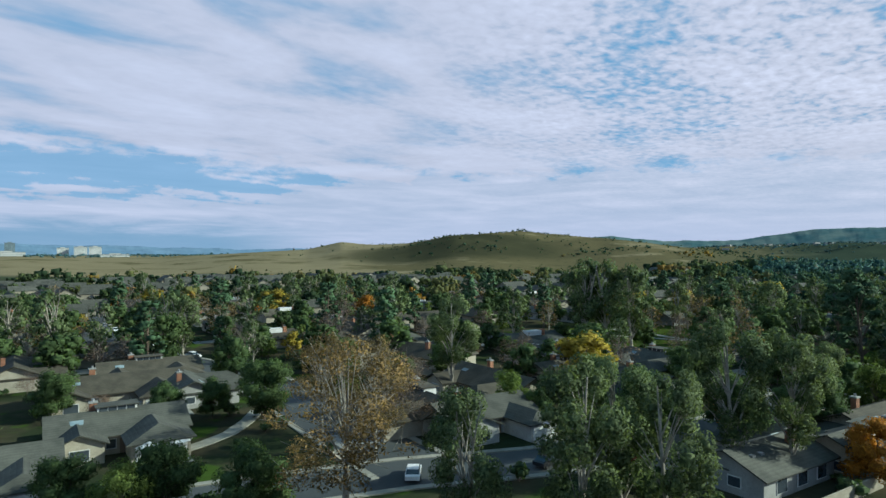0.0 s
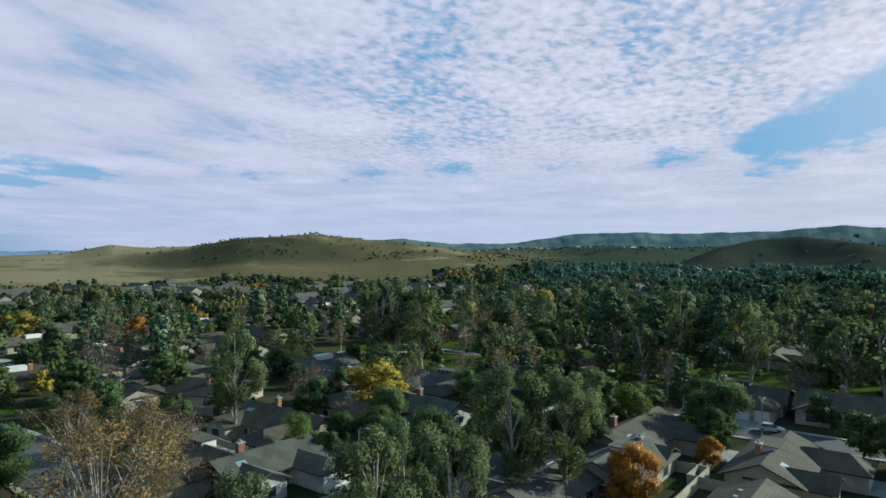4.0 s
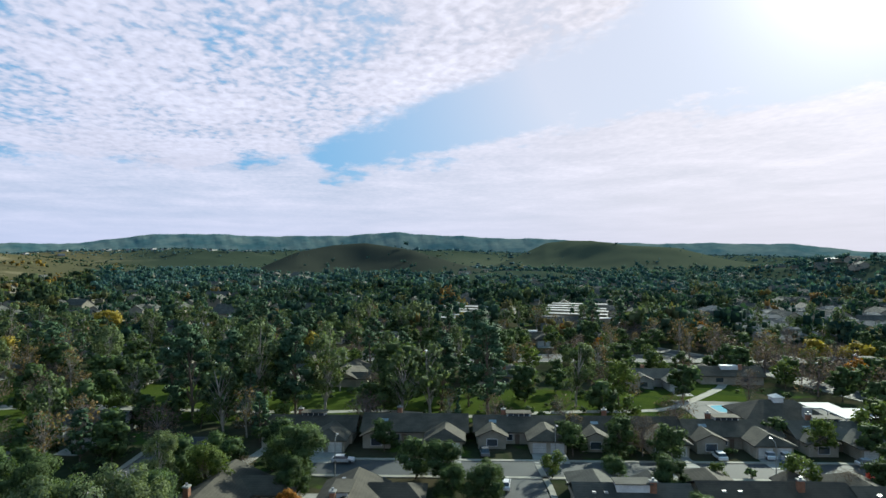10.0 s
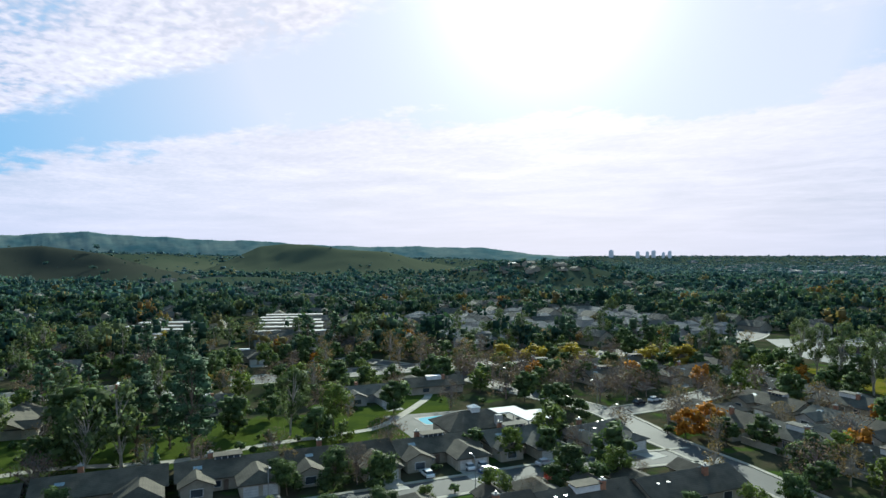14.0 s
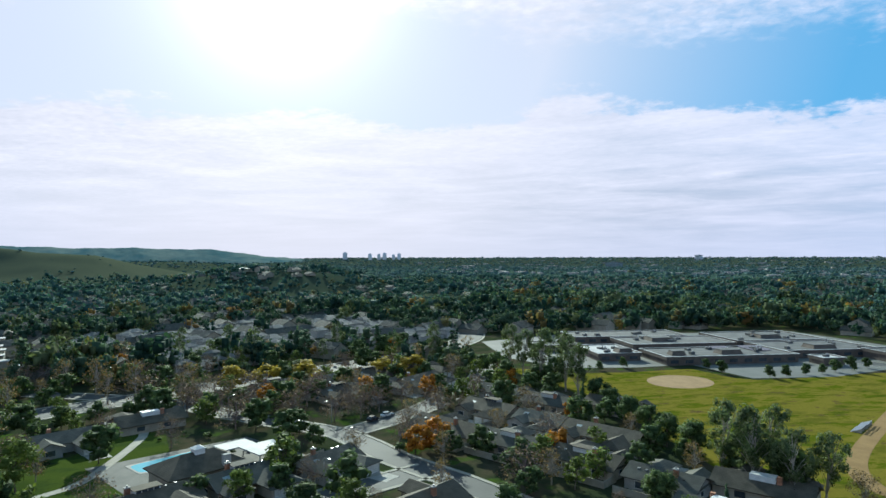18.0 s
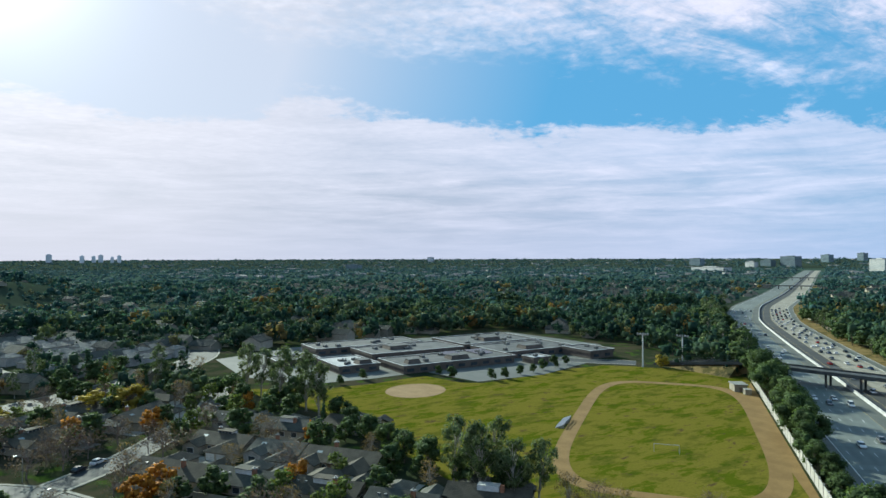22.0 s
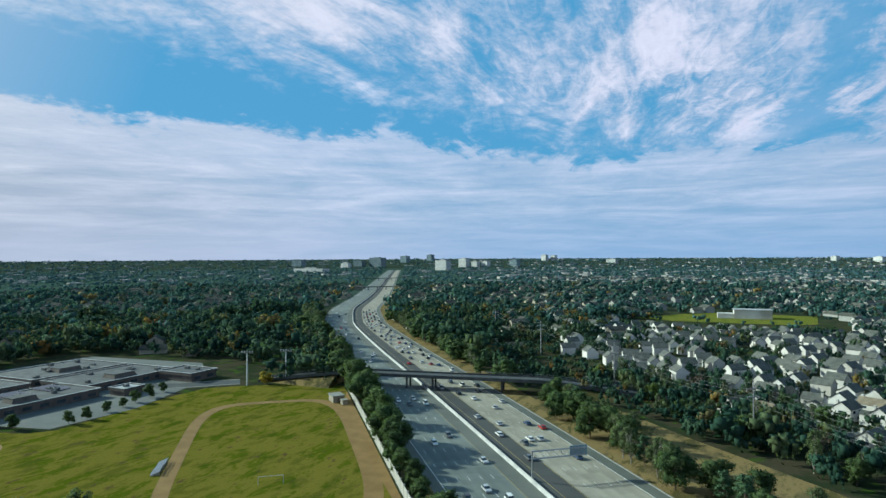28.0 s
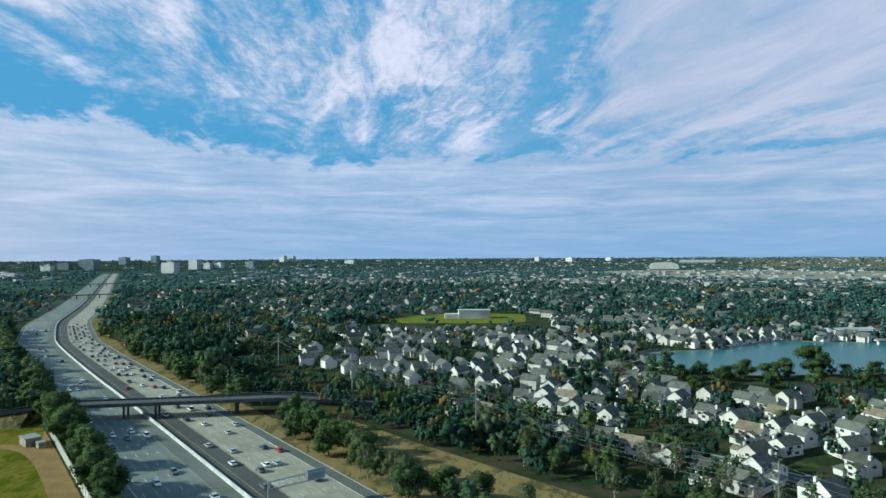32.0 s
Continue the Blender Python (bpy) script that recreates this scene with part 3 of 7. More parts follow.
class Shape:
    """Collects faces for one mesh."""

    def __init__(self):
        self.v, self.f = [], []

    def add(self, verts, faces):
        n = len(self.v)
        self.v += [tuple(p) for p in verts]
        self.f += [tuple(i + n for i in f) for f in faces]
        return self

    def box(self, x0, y0, z0, x1, y1, z1):
        return self.add([(x0, y0, z0), (x1, y0, z0), (x1, y1, z0), (x0, y1, z0), (x0, y0, z1), (x1, y0, z1), (x1, y1, z1), (x0, y1, z1)],
                        [(3, 2, 1, 0), (4, 5, 6, 7), (0, 1, 5, 4), (1, 2, 6, 5), (2, 3, 7, 6), (3, 0, 4, 7)])

    def prism(self, poly, z0, z1):
        n = len(poly)
        return self.add([(*p[:2], z0) for p in poly] + [(*p[:2], z1) for p in poly],
                        [tuple(range(n - 1, -1, -1)), tuple(range(n, 2 * n))] + [(i, (i + 1) % n, n + (i + 1) % n, n + i) for i in range(n)])

    def gable(self, x0, y0, x1, y1, z, rise, over=0.6, thick=0.18, hip=0.0):
        """A roof slab with its ridge along x. hip: how far each end of the ridge draws in."""
        x0, x1, y0, y1 = x0 - over, x1 + over, y0 - over, y1 + over
        m = (y0 + y1) / 2
        lower = [(x0, y0, z), (x1, y0, z), (x1, y1, z), (x0, y1, z), (x0 + hip, m, z + rise), (x1 - hip, m, z + rise)]
        v = lower + [(x, y, q + thick) for x, y, q in lower]
        f = [(6, 7, 11, 10), (8, 9, 10, 11), (1, 0, 4, 5), (3, 2, 5, 4)]
        if not hip:
            return self.add(v, f + [(0, 1, 7, 6), (2, 3, 9, 8), (0, 6, 10, 4), (4, 10, 9, 3), (1, 5, 11, 7), (5, 2, 8, 11)])
        f += [(9, 6, 10), (7, 8, 11), (0, 3, 4), (2, 1, 5)]
        return self.add(v, f + [(0, 1, 7, 6), (1, 2, 8, 7), (2, 3, 9, 8), (3, 0, 6, 9)])

    def walls(self, x0, y0, x1, y1, z, rise):
        """Walls closed by gable ends under a ridge along x."""
        m = (y0 + y1) / 2
        return self.add([(x0, y0, 0), (x1, y0, 0), (x1, y1, 0), (x0, y1, 0), (x0, y0, z), (x1, y0, z), (x1, y1, z), (x0, y1, z), (x0, m, z + rise), (x1, m, z + rise)],
                        [(0, 1, 5, 4), (2, 3, 7, 6), (1, 2, 6, 9, 5), (3, 0, 4, 8, 7), (4, 5, 9, 8), (6, 7, 8, 9), (3, 2, 1, 0)])

    def tube(self, path, radii, sides=6):
        rings = []
        for i, p in enumerate(path):
            a = Vector(path[max(i - 1, 0)])
            b = Vector(path[min(i + 1, len(path) - 1)])
            q = (b - a).to_track_quat("Z", "Y") if (b - a).length > 1e-6 else Vector((0, 0, 1)).to_track_quat("Z", "Y")
            for k in range(sides):
                t = 2 * math.pi * k / sides
                rings.append(Vector(p) + q @ Vector((math.cos(t) * radii[i], math.sin(t) * radii[i], 0)))
        n = len(path)
        f = [(i * sides + k, i * sides + (k + 1) % sides, (i + 1) * sides + (k + 1) % sides, (i + 1) * sides + k) for i in range(n - 1) for k in range(sides)]
        f += [tuple(range(sides - 1, -1, -1)), tuple((n - 1) * sides + k for k in range(sides))]
        return self.add(rings, f)

    def spun(self, turn_deg, cx=0.0, cy=0.0, dz=0.0):
        c, s = math.cos(radians(turn_deg)), math.sin(radians(turn_deg))
        self.v = [(cx + x * c - y * s, cy + x * s + y * c, z + dz) for x, y, z in self.v]
        return self

    def mesh(self, name, material):
        me = bpy.data.meshes.new(name)
        me.from_pydata(self.v, [], self.f)
        me.materials.append(material)
        me.update()
        return me


def part(name, shape, material, parent, label="", smooth=False):
    me = shape if isinstance(shape, bpy.types.Mesh) else shape.mesh(name, material)
    if smooth:
        me.polygons.foreach_set("use_smooth", [True] * len(me.polygons))
    ob = new(name, me)
    ob.parent = parent
    return tagged(ob, label)


def thing(name, m, label, category, group="", kind=""):
    ob = new(name)
    ob.matrix_world = m
    ob.matrix_basis = m
    return tagged(ob, label, category, group, kind)


def solid(name, shape, material, label, category, kind="", m=None):
    ob = new(name, shape.mesh(name, material))
    if m is not None:
        ob.matrix_basis = m
    return tagged(ob, label, category, "", kind)


def inside(poly, x, y):
    """Which of the points x, y lie in the polygon (numpy)."""
    c = np.zeros(np.shape(x), bool)
    for (ax, ay), (bx, by) in zip(poly, poly[1:] + poly[:1]):
        if ay != by:
            c ^= ((ay > y) != (by > y)) & (x < (bx - ax) * (y - ay) / (by - ay) + ax)
    return c


def gridpoly(points):
    return [tuple(P(s, w).xy) for s, w in points]


def ribbon(line, half_lo, half_hi, z0, z1):
    """A strip along a line of (x, y), from half_lo to half_hi to its left."""
    sh, pts = Shape(), [Vector(p) for p in line]
    ring = []
    for i, p in enumerate(pts):
        t = (pts[min(i + 1, len(pts) - 1)] - pts[max(i - 1, 0)]).normalized()
        n = Vector((-t.y, t.x))
        a, b = p + n * half_lo, p + n * half_hi
        ring += [(a.x, a.y, z0), (b.x, b.y, z0), (b.x, b.y, z1), (a.x, a.y, z1)]
    f = [(0, 1, 2, 3)]
    for i in range(len(pts) - 1):
        k = 4 * i
        f += [(k + 3, k + 2, k + 6, k + 7), (k + 1, k, k + 4, k + 5), (k, k + 3, k + 7, k + 4), (k + 2, k + 1, k + 5, k + 6)]
    k = 4 * (len(pts) - 1)
    return sh.add(ring, f + [(k + 3, k + 2, k + 1, k)])


def smooth_line(points, step=20.0):
    """A soft curve through points (x, y)."""
    p = [Vector(q) for q in points]
    p = [2 * p[0] - p[1]] + p + [2 * p[-1] - p[-2]]
    out = []
    for a, b, c, d in zip(p, p[1:], p[2:], p[3:]):
        n = max(2, int((c - b).length / step))
        for i in range(n):
            t = i / n
            out.append(0.5 * (2 * b + (c - a) * t + (2 * a - 5 * b + 4 * c - d) * t * t + (3 * b - a - 3 * c + d) * t ** 3))
    return [tuple(q) for q in out + [p[-2]]]


def rounded(cx, cy, rx, ry, n=40, power=2.6):
    return [(cx + rx * math.copysign(abs(math.cos(t)) ** (2 / power), math.cos(t)), cy + ry * math.copysign(abs(math.sin(t)) ** (2 / power), math.sin(t)))
            for t in (2 * math.pi * i / n for i in range(n))]


def quads(name, v, material, tone=None, normals=None):
    """A mesh from an array of quads (n, 4, 3)."""
    n = len(v)
    me = bpy.data.meshes.new(name)
    if normals is not None:
        face = np.cross(v[:, 1] - v[:, 0], v[:, 3] - v[:, 0])
        if normals.ndim == 2:
            normals = np.repeat(normals[:, None], 4, 1)
        back = (face * normals.mean(1)).sum(1) < 0
        v = np.where(back[:, None, None], v[:, ::-1], v)
        normals = np.where(back[:, None, None], normals[:, ::-1], normals)
    me.vertices.add(4 * n)
    me.loops.add(4 * n)
    me.polygons.add(n)
    me.vertices.foreach_set("co", np.ascontiguousarray(v, np.float32).ravel())
    me.loops.foreach_set("vertex_index", np.arange(4 * n, dtype=np.int32))
    me.polygons.foreach_set("loop_start", np.arange(0, 4 * n, 4, dtype=np.int32))
    if tone is not None:
        me.attributes.new("tone", "FLOAT", "POINT").data.foreach_set("value", np.repeat(tone, 4).astype(np.float32))
    me.materials.append(material)
    me.update(calc_edges=True)
    me.validate()
    if normals is not None:
        # crowns shade as rounded masses, not as single facets
        me.polygons.foreach_set("use_smooth", [True] * n)
        me.attributes.new("custom_normal", "FLOAT_VECTOR", "POINT").data.foreach_set("vector", np.ascontiguousarray(normals, np.float32).ravel())
    return me

# ---- land ----
# Ridges: distance, width of the near and far slope, and the crest's height over the bearing from north.
GOLD = (1750, 620, 700, ((-30, 18), (-18, 38), (-15, 59), (-12, 52), (-9, 53), (-5, 71), (1, 87), (5, 76), (9, 66), (13, 48), (17, 34), (22, 14), (27, 0)))
DARK = (1400, 210, 330, ((31, 0), (33, 14), (36, 45), (39, 60), (42, 66), (46, 51), (50, 22), (53, 6), (56, 0)))
GREEN = (1800, 240, 400, ((53, 0), (56, 42), (58, 74), (60, 82), (62, 79), (65, 64), (69, 58), (72, 34), (76, 8), (80, 0)))
KNOLL = (1020, 90, 160, ((48, 0), (51, 10), (54, 15), (58, 13), (61, 6), (64, 0)))
PARKHILL = (1060, 130, 300, ((72, 0), (76, 18), (80, 30), (84, 35), (87, 28), (91, 10), (95, 0)))
FOOT = (2600, 500, 900, ((8, 20), (18, 50), (26, 62), (32, 50), (40, 60), (50, 55), (60, 40), (75, 35), (85, 10), (95, 0)))
RIDGES = (GOLD, DARK, GREEN, KNOLL, PARKHILL, FOOT)


def land_height(x, y):
    """Height of the ground, for arrays."""
    r, az = np.hypot(x, y), np.degrees(np.arctan2(x, y))
    az = np.where(az < -100, az + 360, az)
    wob = np.zeros_like(r)
    for a, b, c in ((0.004, 0.0031, 1.0), (0.0093, -0.0071, 0.5), (-0.017, 0.021, 0.3), (0.031, 0.037, 0.16)):
        wob += c * np.sin(a * x + b * y + 7 * c) * np.cos(b * x - a * y + 3 * c)
    # gullies and spurs
    spur = np.zeros_like(r)
    for l, amp in ((150, 1.0), (68, 0.55), (31, 0.3)):
        u, v = x / l + 1.6 * np.sin(y / (1.9 * l)), y / l + 1.3 * np.sin(x / (1.7 * l) + 1)
        spur += amp * (0.55 - np.abs(np.sin(u) * np.cos(0.8 * v) + 0.4 * np.sin(1.7 * v + u)))
    z = np.zeros_like(r)
    for r0, near, far, crest in RIDGES:
        h = np.interp(az, [c[0] for c in crest], [c[1] for c in crest])
        d = r - r0 * (1 + 0.05 * np.sin(az * 0.35))
        q = np.where(d < 0, d / near, d / far)
        z = np.maximum(z, h * np.exp(-q * q * 1.3) * (1 + (0.12 * wob + 0.17 * spur) * np.minimum(1, 1.3 * np.abs(q) + 0.06)) - 0.35)
    t = np.clip((r - 3100) / 1750, 0, 1)
    return np.maximum(z, 46 * t * t * (3 - 2 * t) * np.clip((az - 62) / 25, 0.3, 1)) * np.clip((r - 560) / 200, 0, 1)


def polar_sheet(name, radii, az0, az1, n, height, material):
    az = np.radians(np.linspace(az0, az1, n + 1))
    x, y = np.outer(radii, np.sin(az)), np.outer(radii, np.cos(az))
    z = height(x, y)
    i, j = np.meshgrid(np.arange(len(radii) - 1), np.arange(n), indexing="ij")
    k = i * (n + 1) + j
    me = bpy.data.meshes.new(name)
    me.from_pydata(np.stack([x, y, z], -1).reshape(-1, 3).tolist(), [], np.stack([k, k + n + 1, k + n + 2, k + 1], -1).reshape(-1, 4).tolist())
    me.materials.append(material)
    me.polygons.foreach_set("use_smooth", [True] * len(me.polygons))
    me.update()
    return new(name, me)


rings = np.concatenate([[1, 60, 150, 300, 450], np.geomspace(560, 2600, 130), np.geomspace(2680, 4960, 26)])
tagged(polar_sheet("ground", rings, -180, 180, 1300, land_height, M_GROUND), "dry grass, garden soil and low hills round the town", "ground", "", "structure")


def far_ridge(name, dist, crest, material, label, rough):
    """A range behind the town, a crest with slopes on both sides."""
    def height(x, y):
        r, az = np.hypot(x, y), np.degrees(np.arctan2(x, y))
        h = np.interp(az, [c[0] for c in crest], [c[1] for c in crest])
        h = h + rough * (np.sin(az * 0.9) + 0.6 * np.sin(az * 2.1 + 1 + r * 0.006) + 0.3 * np.sin(az * 5.3 + r * 0.017)) * np.clip(h / 40, 0, 1)
        # wooded crests and folds
        fold = np.abs(np.sin(az * 1.7 + r * 0.011) + 0.5 * np.sin(az * 4.4 - r * 0.007)) - 0.6
        tuft = np.maximum(0, np.sin(az * 13.0 + 3 * np.sin(az * 2.3)) * np.sin(az * 5.1 + r * 0.02)) * (0.6 + 0.4 * np.sin(az * 37.0))
        h = h + (2.2 * fold * np.clip(np.abs(r - dist) / 150, 0, 1) + 2.2 * tuft * (rough < 3.5)) * np.clip(h / 60, 0, 1)
        return np.maximum(h * np.clip(1 - np.abs(r - dist) / 420, 0, 1) ** 0.8, 0) + 2
    tagged(polar_sheet(name, np.linspace(dist - 420, dist + 180, 25), crest[0][0], crest[-1][0], 900, height, material), label, "hills", "", "structure")


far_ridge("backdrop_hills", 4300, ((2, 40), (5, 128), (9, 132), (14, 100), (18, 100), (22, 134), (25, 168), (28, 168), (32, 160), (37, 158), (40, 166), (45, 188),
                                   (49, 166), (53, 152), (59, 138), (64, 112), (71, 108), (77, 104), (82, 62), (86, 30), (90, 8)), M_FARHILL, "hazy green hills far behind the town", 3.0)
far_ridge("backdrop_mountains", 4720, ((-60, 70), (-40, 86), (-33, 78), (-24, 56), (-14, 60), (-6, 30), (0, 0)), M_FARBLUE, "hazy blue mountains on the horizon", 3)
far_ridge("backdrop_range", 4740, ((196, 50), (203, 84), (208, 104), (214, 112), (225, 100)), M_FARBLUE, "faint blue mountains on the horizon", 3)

# ---- freeway ----
MEDIAN = smooth_line([tuple(P(s, w).xy) for s, w in ((-420, -53), (0, -53), (200, -53), (340, -52.5), (482, -51), (624, -52), (692, -57), (828, -74), (947, -100),
                                                     (1160, -147), (1616, -237), (2436, -397), (3400, -590))], 24.0)
FW_SW = [(q[0] * UX + q[1] * UY, q[0] * VX + q[1] * VY) for q in MEDIAN]
FW_S, FW_W = np.array([a for a, b in FW_SW]), np.array([b for a, b in FW_SW])


def freeway_offset(x, y):
    """Distance across from the median, for arrays; positive towards the school."""
    return (VX * x + VY * y) - np.interp(UX * x + UY * y, FW_S, FW_W)


def freeway_point(s, off, z=0.0):
    return P(s, float(np.interp(s, FW_S, FW_W)) + off, z)


def road_strip(name, lo, hi, z, material, label, line=None):
    solid(name, ribbon(line or MEDIAN, lo, hi, z - 0.3, z), material, label, "road", "structure")


road_strip("road_grey_lanes", 6.0, 26.5, 0.06, M_SLAB_A, "grey concrete freeway lanes, worn and patched")
road_strip("road_inner_shoulder", 0.3, 6.0, 0.05, M_SHOULDER, "weathered inner shoulder of the freeway")
road_strip("road_outer_shoulder", 26.5, 30.0, 0.05, M_SHOULDER, "weathered outer shoulder of the freeway")
road_strip("road_dark_lane", -10.5, -0.3, 0.05, M_DARKTOP, "dark asphalt carpool lane beside the median")
road_strip("road_pale_lanes", -28.0, -10.5, 0.06, M_SLAB_B, "pale sunlit concrete freeway lanes")
road_strip("road_far_shoulder", -32.5, -28.0, 0.05, M_SHOULDER, "grey outer shoulder of the freeway")
solid("kerb_freeway", ribbon(MEDIAN, -33.0, -32.5, -0.1, 0.22), M_CONCRETE, "low concrete kerb along the freeway", "kerb", "structure")
solid("verge_freeway", ribbon([p for p, (s, w) in zip(MEDIAN, FW_SW) if s < 1500], -44.0, -33.0, -0.3, 0.04), M_DRY, "dry grass and bare soil beside the freeway", "verge", "structure")
solid("verge_wall", ribbon([p for p, (s, w) in zip(MEDIAN, FW_SW) if s < 700], 30.0, 38.5, -0.3, 0.04), M_DRY, "bare soil strip under the freeway trees", "verge", "structure")


def lane_paint():
    white, yellow = Shape(), Shape()
    s = 90.0
    while s < 1500:
        for off in (9.7, 13.3, 17.0, 20.6, 24.2, -14.2, -17.8, -21.5, -25.1):
            a, b = freeway_point(s, off), freeway_point(s + 3.6, off)
            t = (b - a).normalized()
            n = Vector((-t.y, t.x, 0)) * 0.07
            white.add([(*(a - n).xy, 0.075), (*(b - n).xy, 0.075), (*(b + n).xy, 0.075), (*(a + n).xy, 0.075)], [(0, 1, 2, 3)])
        s += 14.6
    line = [p for p, (s, w) in zip(MEDIAN, FW_SW) if s < 1700]
    for off in (26.4, -28.1):
        r = ribbon(line, off - 0.1, off + 0.1, 0.05, 0.078)
        white.add(r.v, r.f)
    for off in (5.9, -4.2, -10.2):
        r = ribbon(line, off - 0.08, off + 0.08, 0.04, 0.074)
        yellow.add(r.v, r.f)
    solid("lane_marking_white", white, M_PAINT_W, "white lane lines on the freeway", "lane marking", "stuff")
    solid("lane_marking_yellow", yellow, M_PAINT_Y, "yellow edge lines on the freeway", "lane marking", "stuff")


lane_paint()


def median_barrier():
    """Segments of a tapered concrete barrier with a screen on top."""
    root = thing("median_barrier", Matrix(), "white concrete median barrier in cast segments", "barrier")
    s, seg = 110.0, None
    while s < 760:
        a, b = freeway_point(s, 0), freeway_point(s + 6.0, 0)
        mid, ang = (a + b) / 2, math.degrees(math.atan2((b - a).y, (b - a).x))
        if seg is None:
            sh = Shape()
            prof = ((-0.42, 0), (-0.42, 0.15), (-0.2, 0.45), (-0.14, 1.25), (0.14, 1.25), (0.2, 0.45), (0.42, 0.15), (0.42, 0))
            n = len(prof)
            sh.add([(-2.97, y, z) for y, z in prof] + [(2.97, y, z) for y, z in prof],
                   [tuple(range(n)), tuple(range(2 * n - 1, n - 1, -1))] + [(i + n, i + n + 1, i + 1, i) for i in range(n - 1)])
            seg = sh.mesh("segment", M_BARRIER)
        ob = part("segment", seg, M_BARRIER, root)
        ob.matrix_basis = pose(mid.x, mid.y, 0.05, 0, 0, ang)
        s += 6.0
    far = [p for p, (q, w) in zip(MEDIAN, FW_SW) if 740 < q < 2600]
    solid("median_wall", ribbon(far, -0.3, 0.3, 0, 1.2), M_BARRIER, "pale median wall far along the freeway", "barrier", "structure")


median_barrier()


def sound_wall():
    root = thing("sound_wall", Matrix(), "pale block sound wall between sports field and freeway trees", "wall")
    panel = Shape().box(-2.4, -0.1, 0, 2.4, 0.1, 3.2).mesh("panel", M_SOUNDWALL)
    post = Shape().box(-0.22, -0.22, 0, 0.22, 0.22, 3.4).add(Shape().box(-0.28, -0.28, 3.4, 0.28, 0.28, 3.5).v, Shape().box(0, 0, 0, 1, 1, 1).f).mesh("post", M_SOUNDWALL)
    s = 60.0
    while s < 345:
        for me, d in ((post, 0.0), (panel, 2.6)):
            ob = part(me.name.split(".")[0], me, M_SOUNDWALL, root)
            ob.matrix_basis = grid_pose(s + d, -14.2)
        s += 5.2


sound_wall()


def overpass():
    """A road bridge over the freeway, from the street behind the field to the far side."""
    root = thing("overpass", Matrix(), "grey concrete road bridge across the freeway", "bridge")
    a, b = P(372, 28, 0), P(268, -160, 0)
    t = (b - a).normalized()
    n = Vector((-t.y, t.x, 0))
    top, deck, rail = [], Shape(), (Shape(), Shape())
    for i in range(25):
        f = i / 24
        p = a + (b - a) * f
        z = 6.7 * min(1.0, f / 0.22) ** 0.8 if f < 0.22 else 6.7 if f < 0.72 else 6.7 * max(0.0, (1 - f) / 0.28) ** 0.9
        top.append((p, max(z, 0.15)))
    def sweep(sh, lo, hi, dz0, dz1):
        ring = []
        for p, z in top:
            l, r = p + n * lo, p + n * hi
            ring += [(l.x, l.y, z + dz0), (r.x, r.y, z + dz0), (r.x, r.y, z + dz1), (l.x, l.y, z + dz1)]
        f = [(0, 1, 2, 3)]
        for i in range(len(top) - 1):
            k = 4 * i
            f += [(k + 3, k + 2, k + 6, k + 7), (k + 1, k, k + 4, k + 5), (k, k + 3, k + 7, k + 4), (k + 2, k + 1, k + 5, k + 6)]
        k = 4 * (len(top) - 1)
        sh.add(ring, f + [(k + 3, k + 2, k + 1, k)])
        return sh
    part("deck", sweep(deck, -5.5, 5.5, -0.75, 0), M_BRIDGE, root)
    part("roadway", sweep(Shape(), -4.7, 4.7, 0.0, 0.06), M_ASPHALT, root)
    for i, off in enumerate((-5.5, 5.1)):
        part("parapet", sweep(rail[i], off, off + 0.4, 0, 0.8), M_BRIDGE, root)
        part("handrail", sweep(Shape(), off + 0.15, off + 0.25, 1.45, 1.55), M_METAL, root)
    for s, w in ((331.5, -45), (325.0, -57), (346.5, -18), (308.5, -88)):
        for d in (-3.0, 3.0):
            p = P(s, w) + n * d
            sh = Shape().tube([(p.x, p.y, 0), (p.x, p.y, 5.6)], [0.5, 0.5], 10)
            part("pier", sh, M_BRIDGE, root)
    bank = Shape()
    for f0, f1 in ((0.0, 0.20), (0.74, 1.0)):
        ring = []
        for i, (p, z) in enumerate(top):
            if f0 - 0.001 <= i / 24 <= f1 + 0.03:
                h = max(z - 1.4, 0.05)
                for o, q in ((-5.4 - 1.6 * h, 0), (-5.2, h), (5.2, h), (5.4 + 1.6 * h, 0)):
                    v = p + n * o
                    ring.append((v.x, v.y, q))
        m = len(ring) // 4
        bank.add(ring, [(4 * i + k, 4 * i + k + 1, 4 * i + k + 5, 4 * i + k + 4) for i in range(m - 1) for k in range(3)] + [(0, 3, 2, 1), tuple(4 * (m - 1) + k for k in range(4))])
    solid("embankment", bank, M_DRY, "dry grass embankments under the bridge ends", "embankment", "structure")


overpass()
for far_s in (1290, 1790):
    a = freeway_point(far_s, 60, 7)
    b = freeway_point(far_s, -60, 7)
    bridge = thing("far_overpass", Matrix(), "distant road bridge across the freeway", "bridge", "far bridges")
    part("deck", ribbon([a.xy, b.xy], -5, 5, 5.6, 7.2), M_BRIDGE, bridge)
    for off in (-18, 0, 18):
        c = freeway_point(far_s, off)
        part("pier", Shape().tube([(c.x, c.y, 0), (c.x, c.y, 5.6)], [0.9, 0.9], 8), M_BRIDGE, bridge)


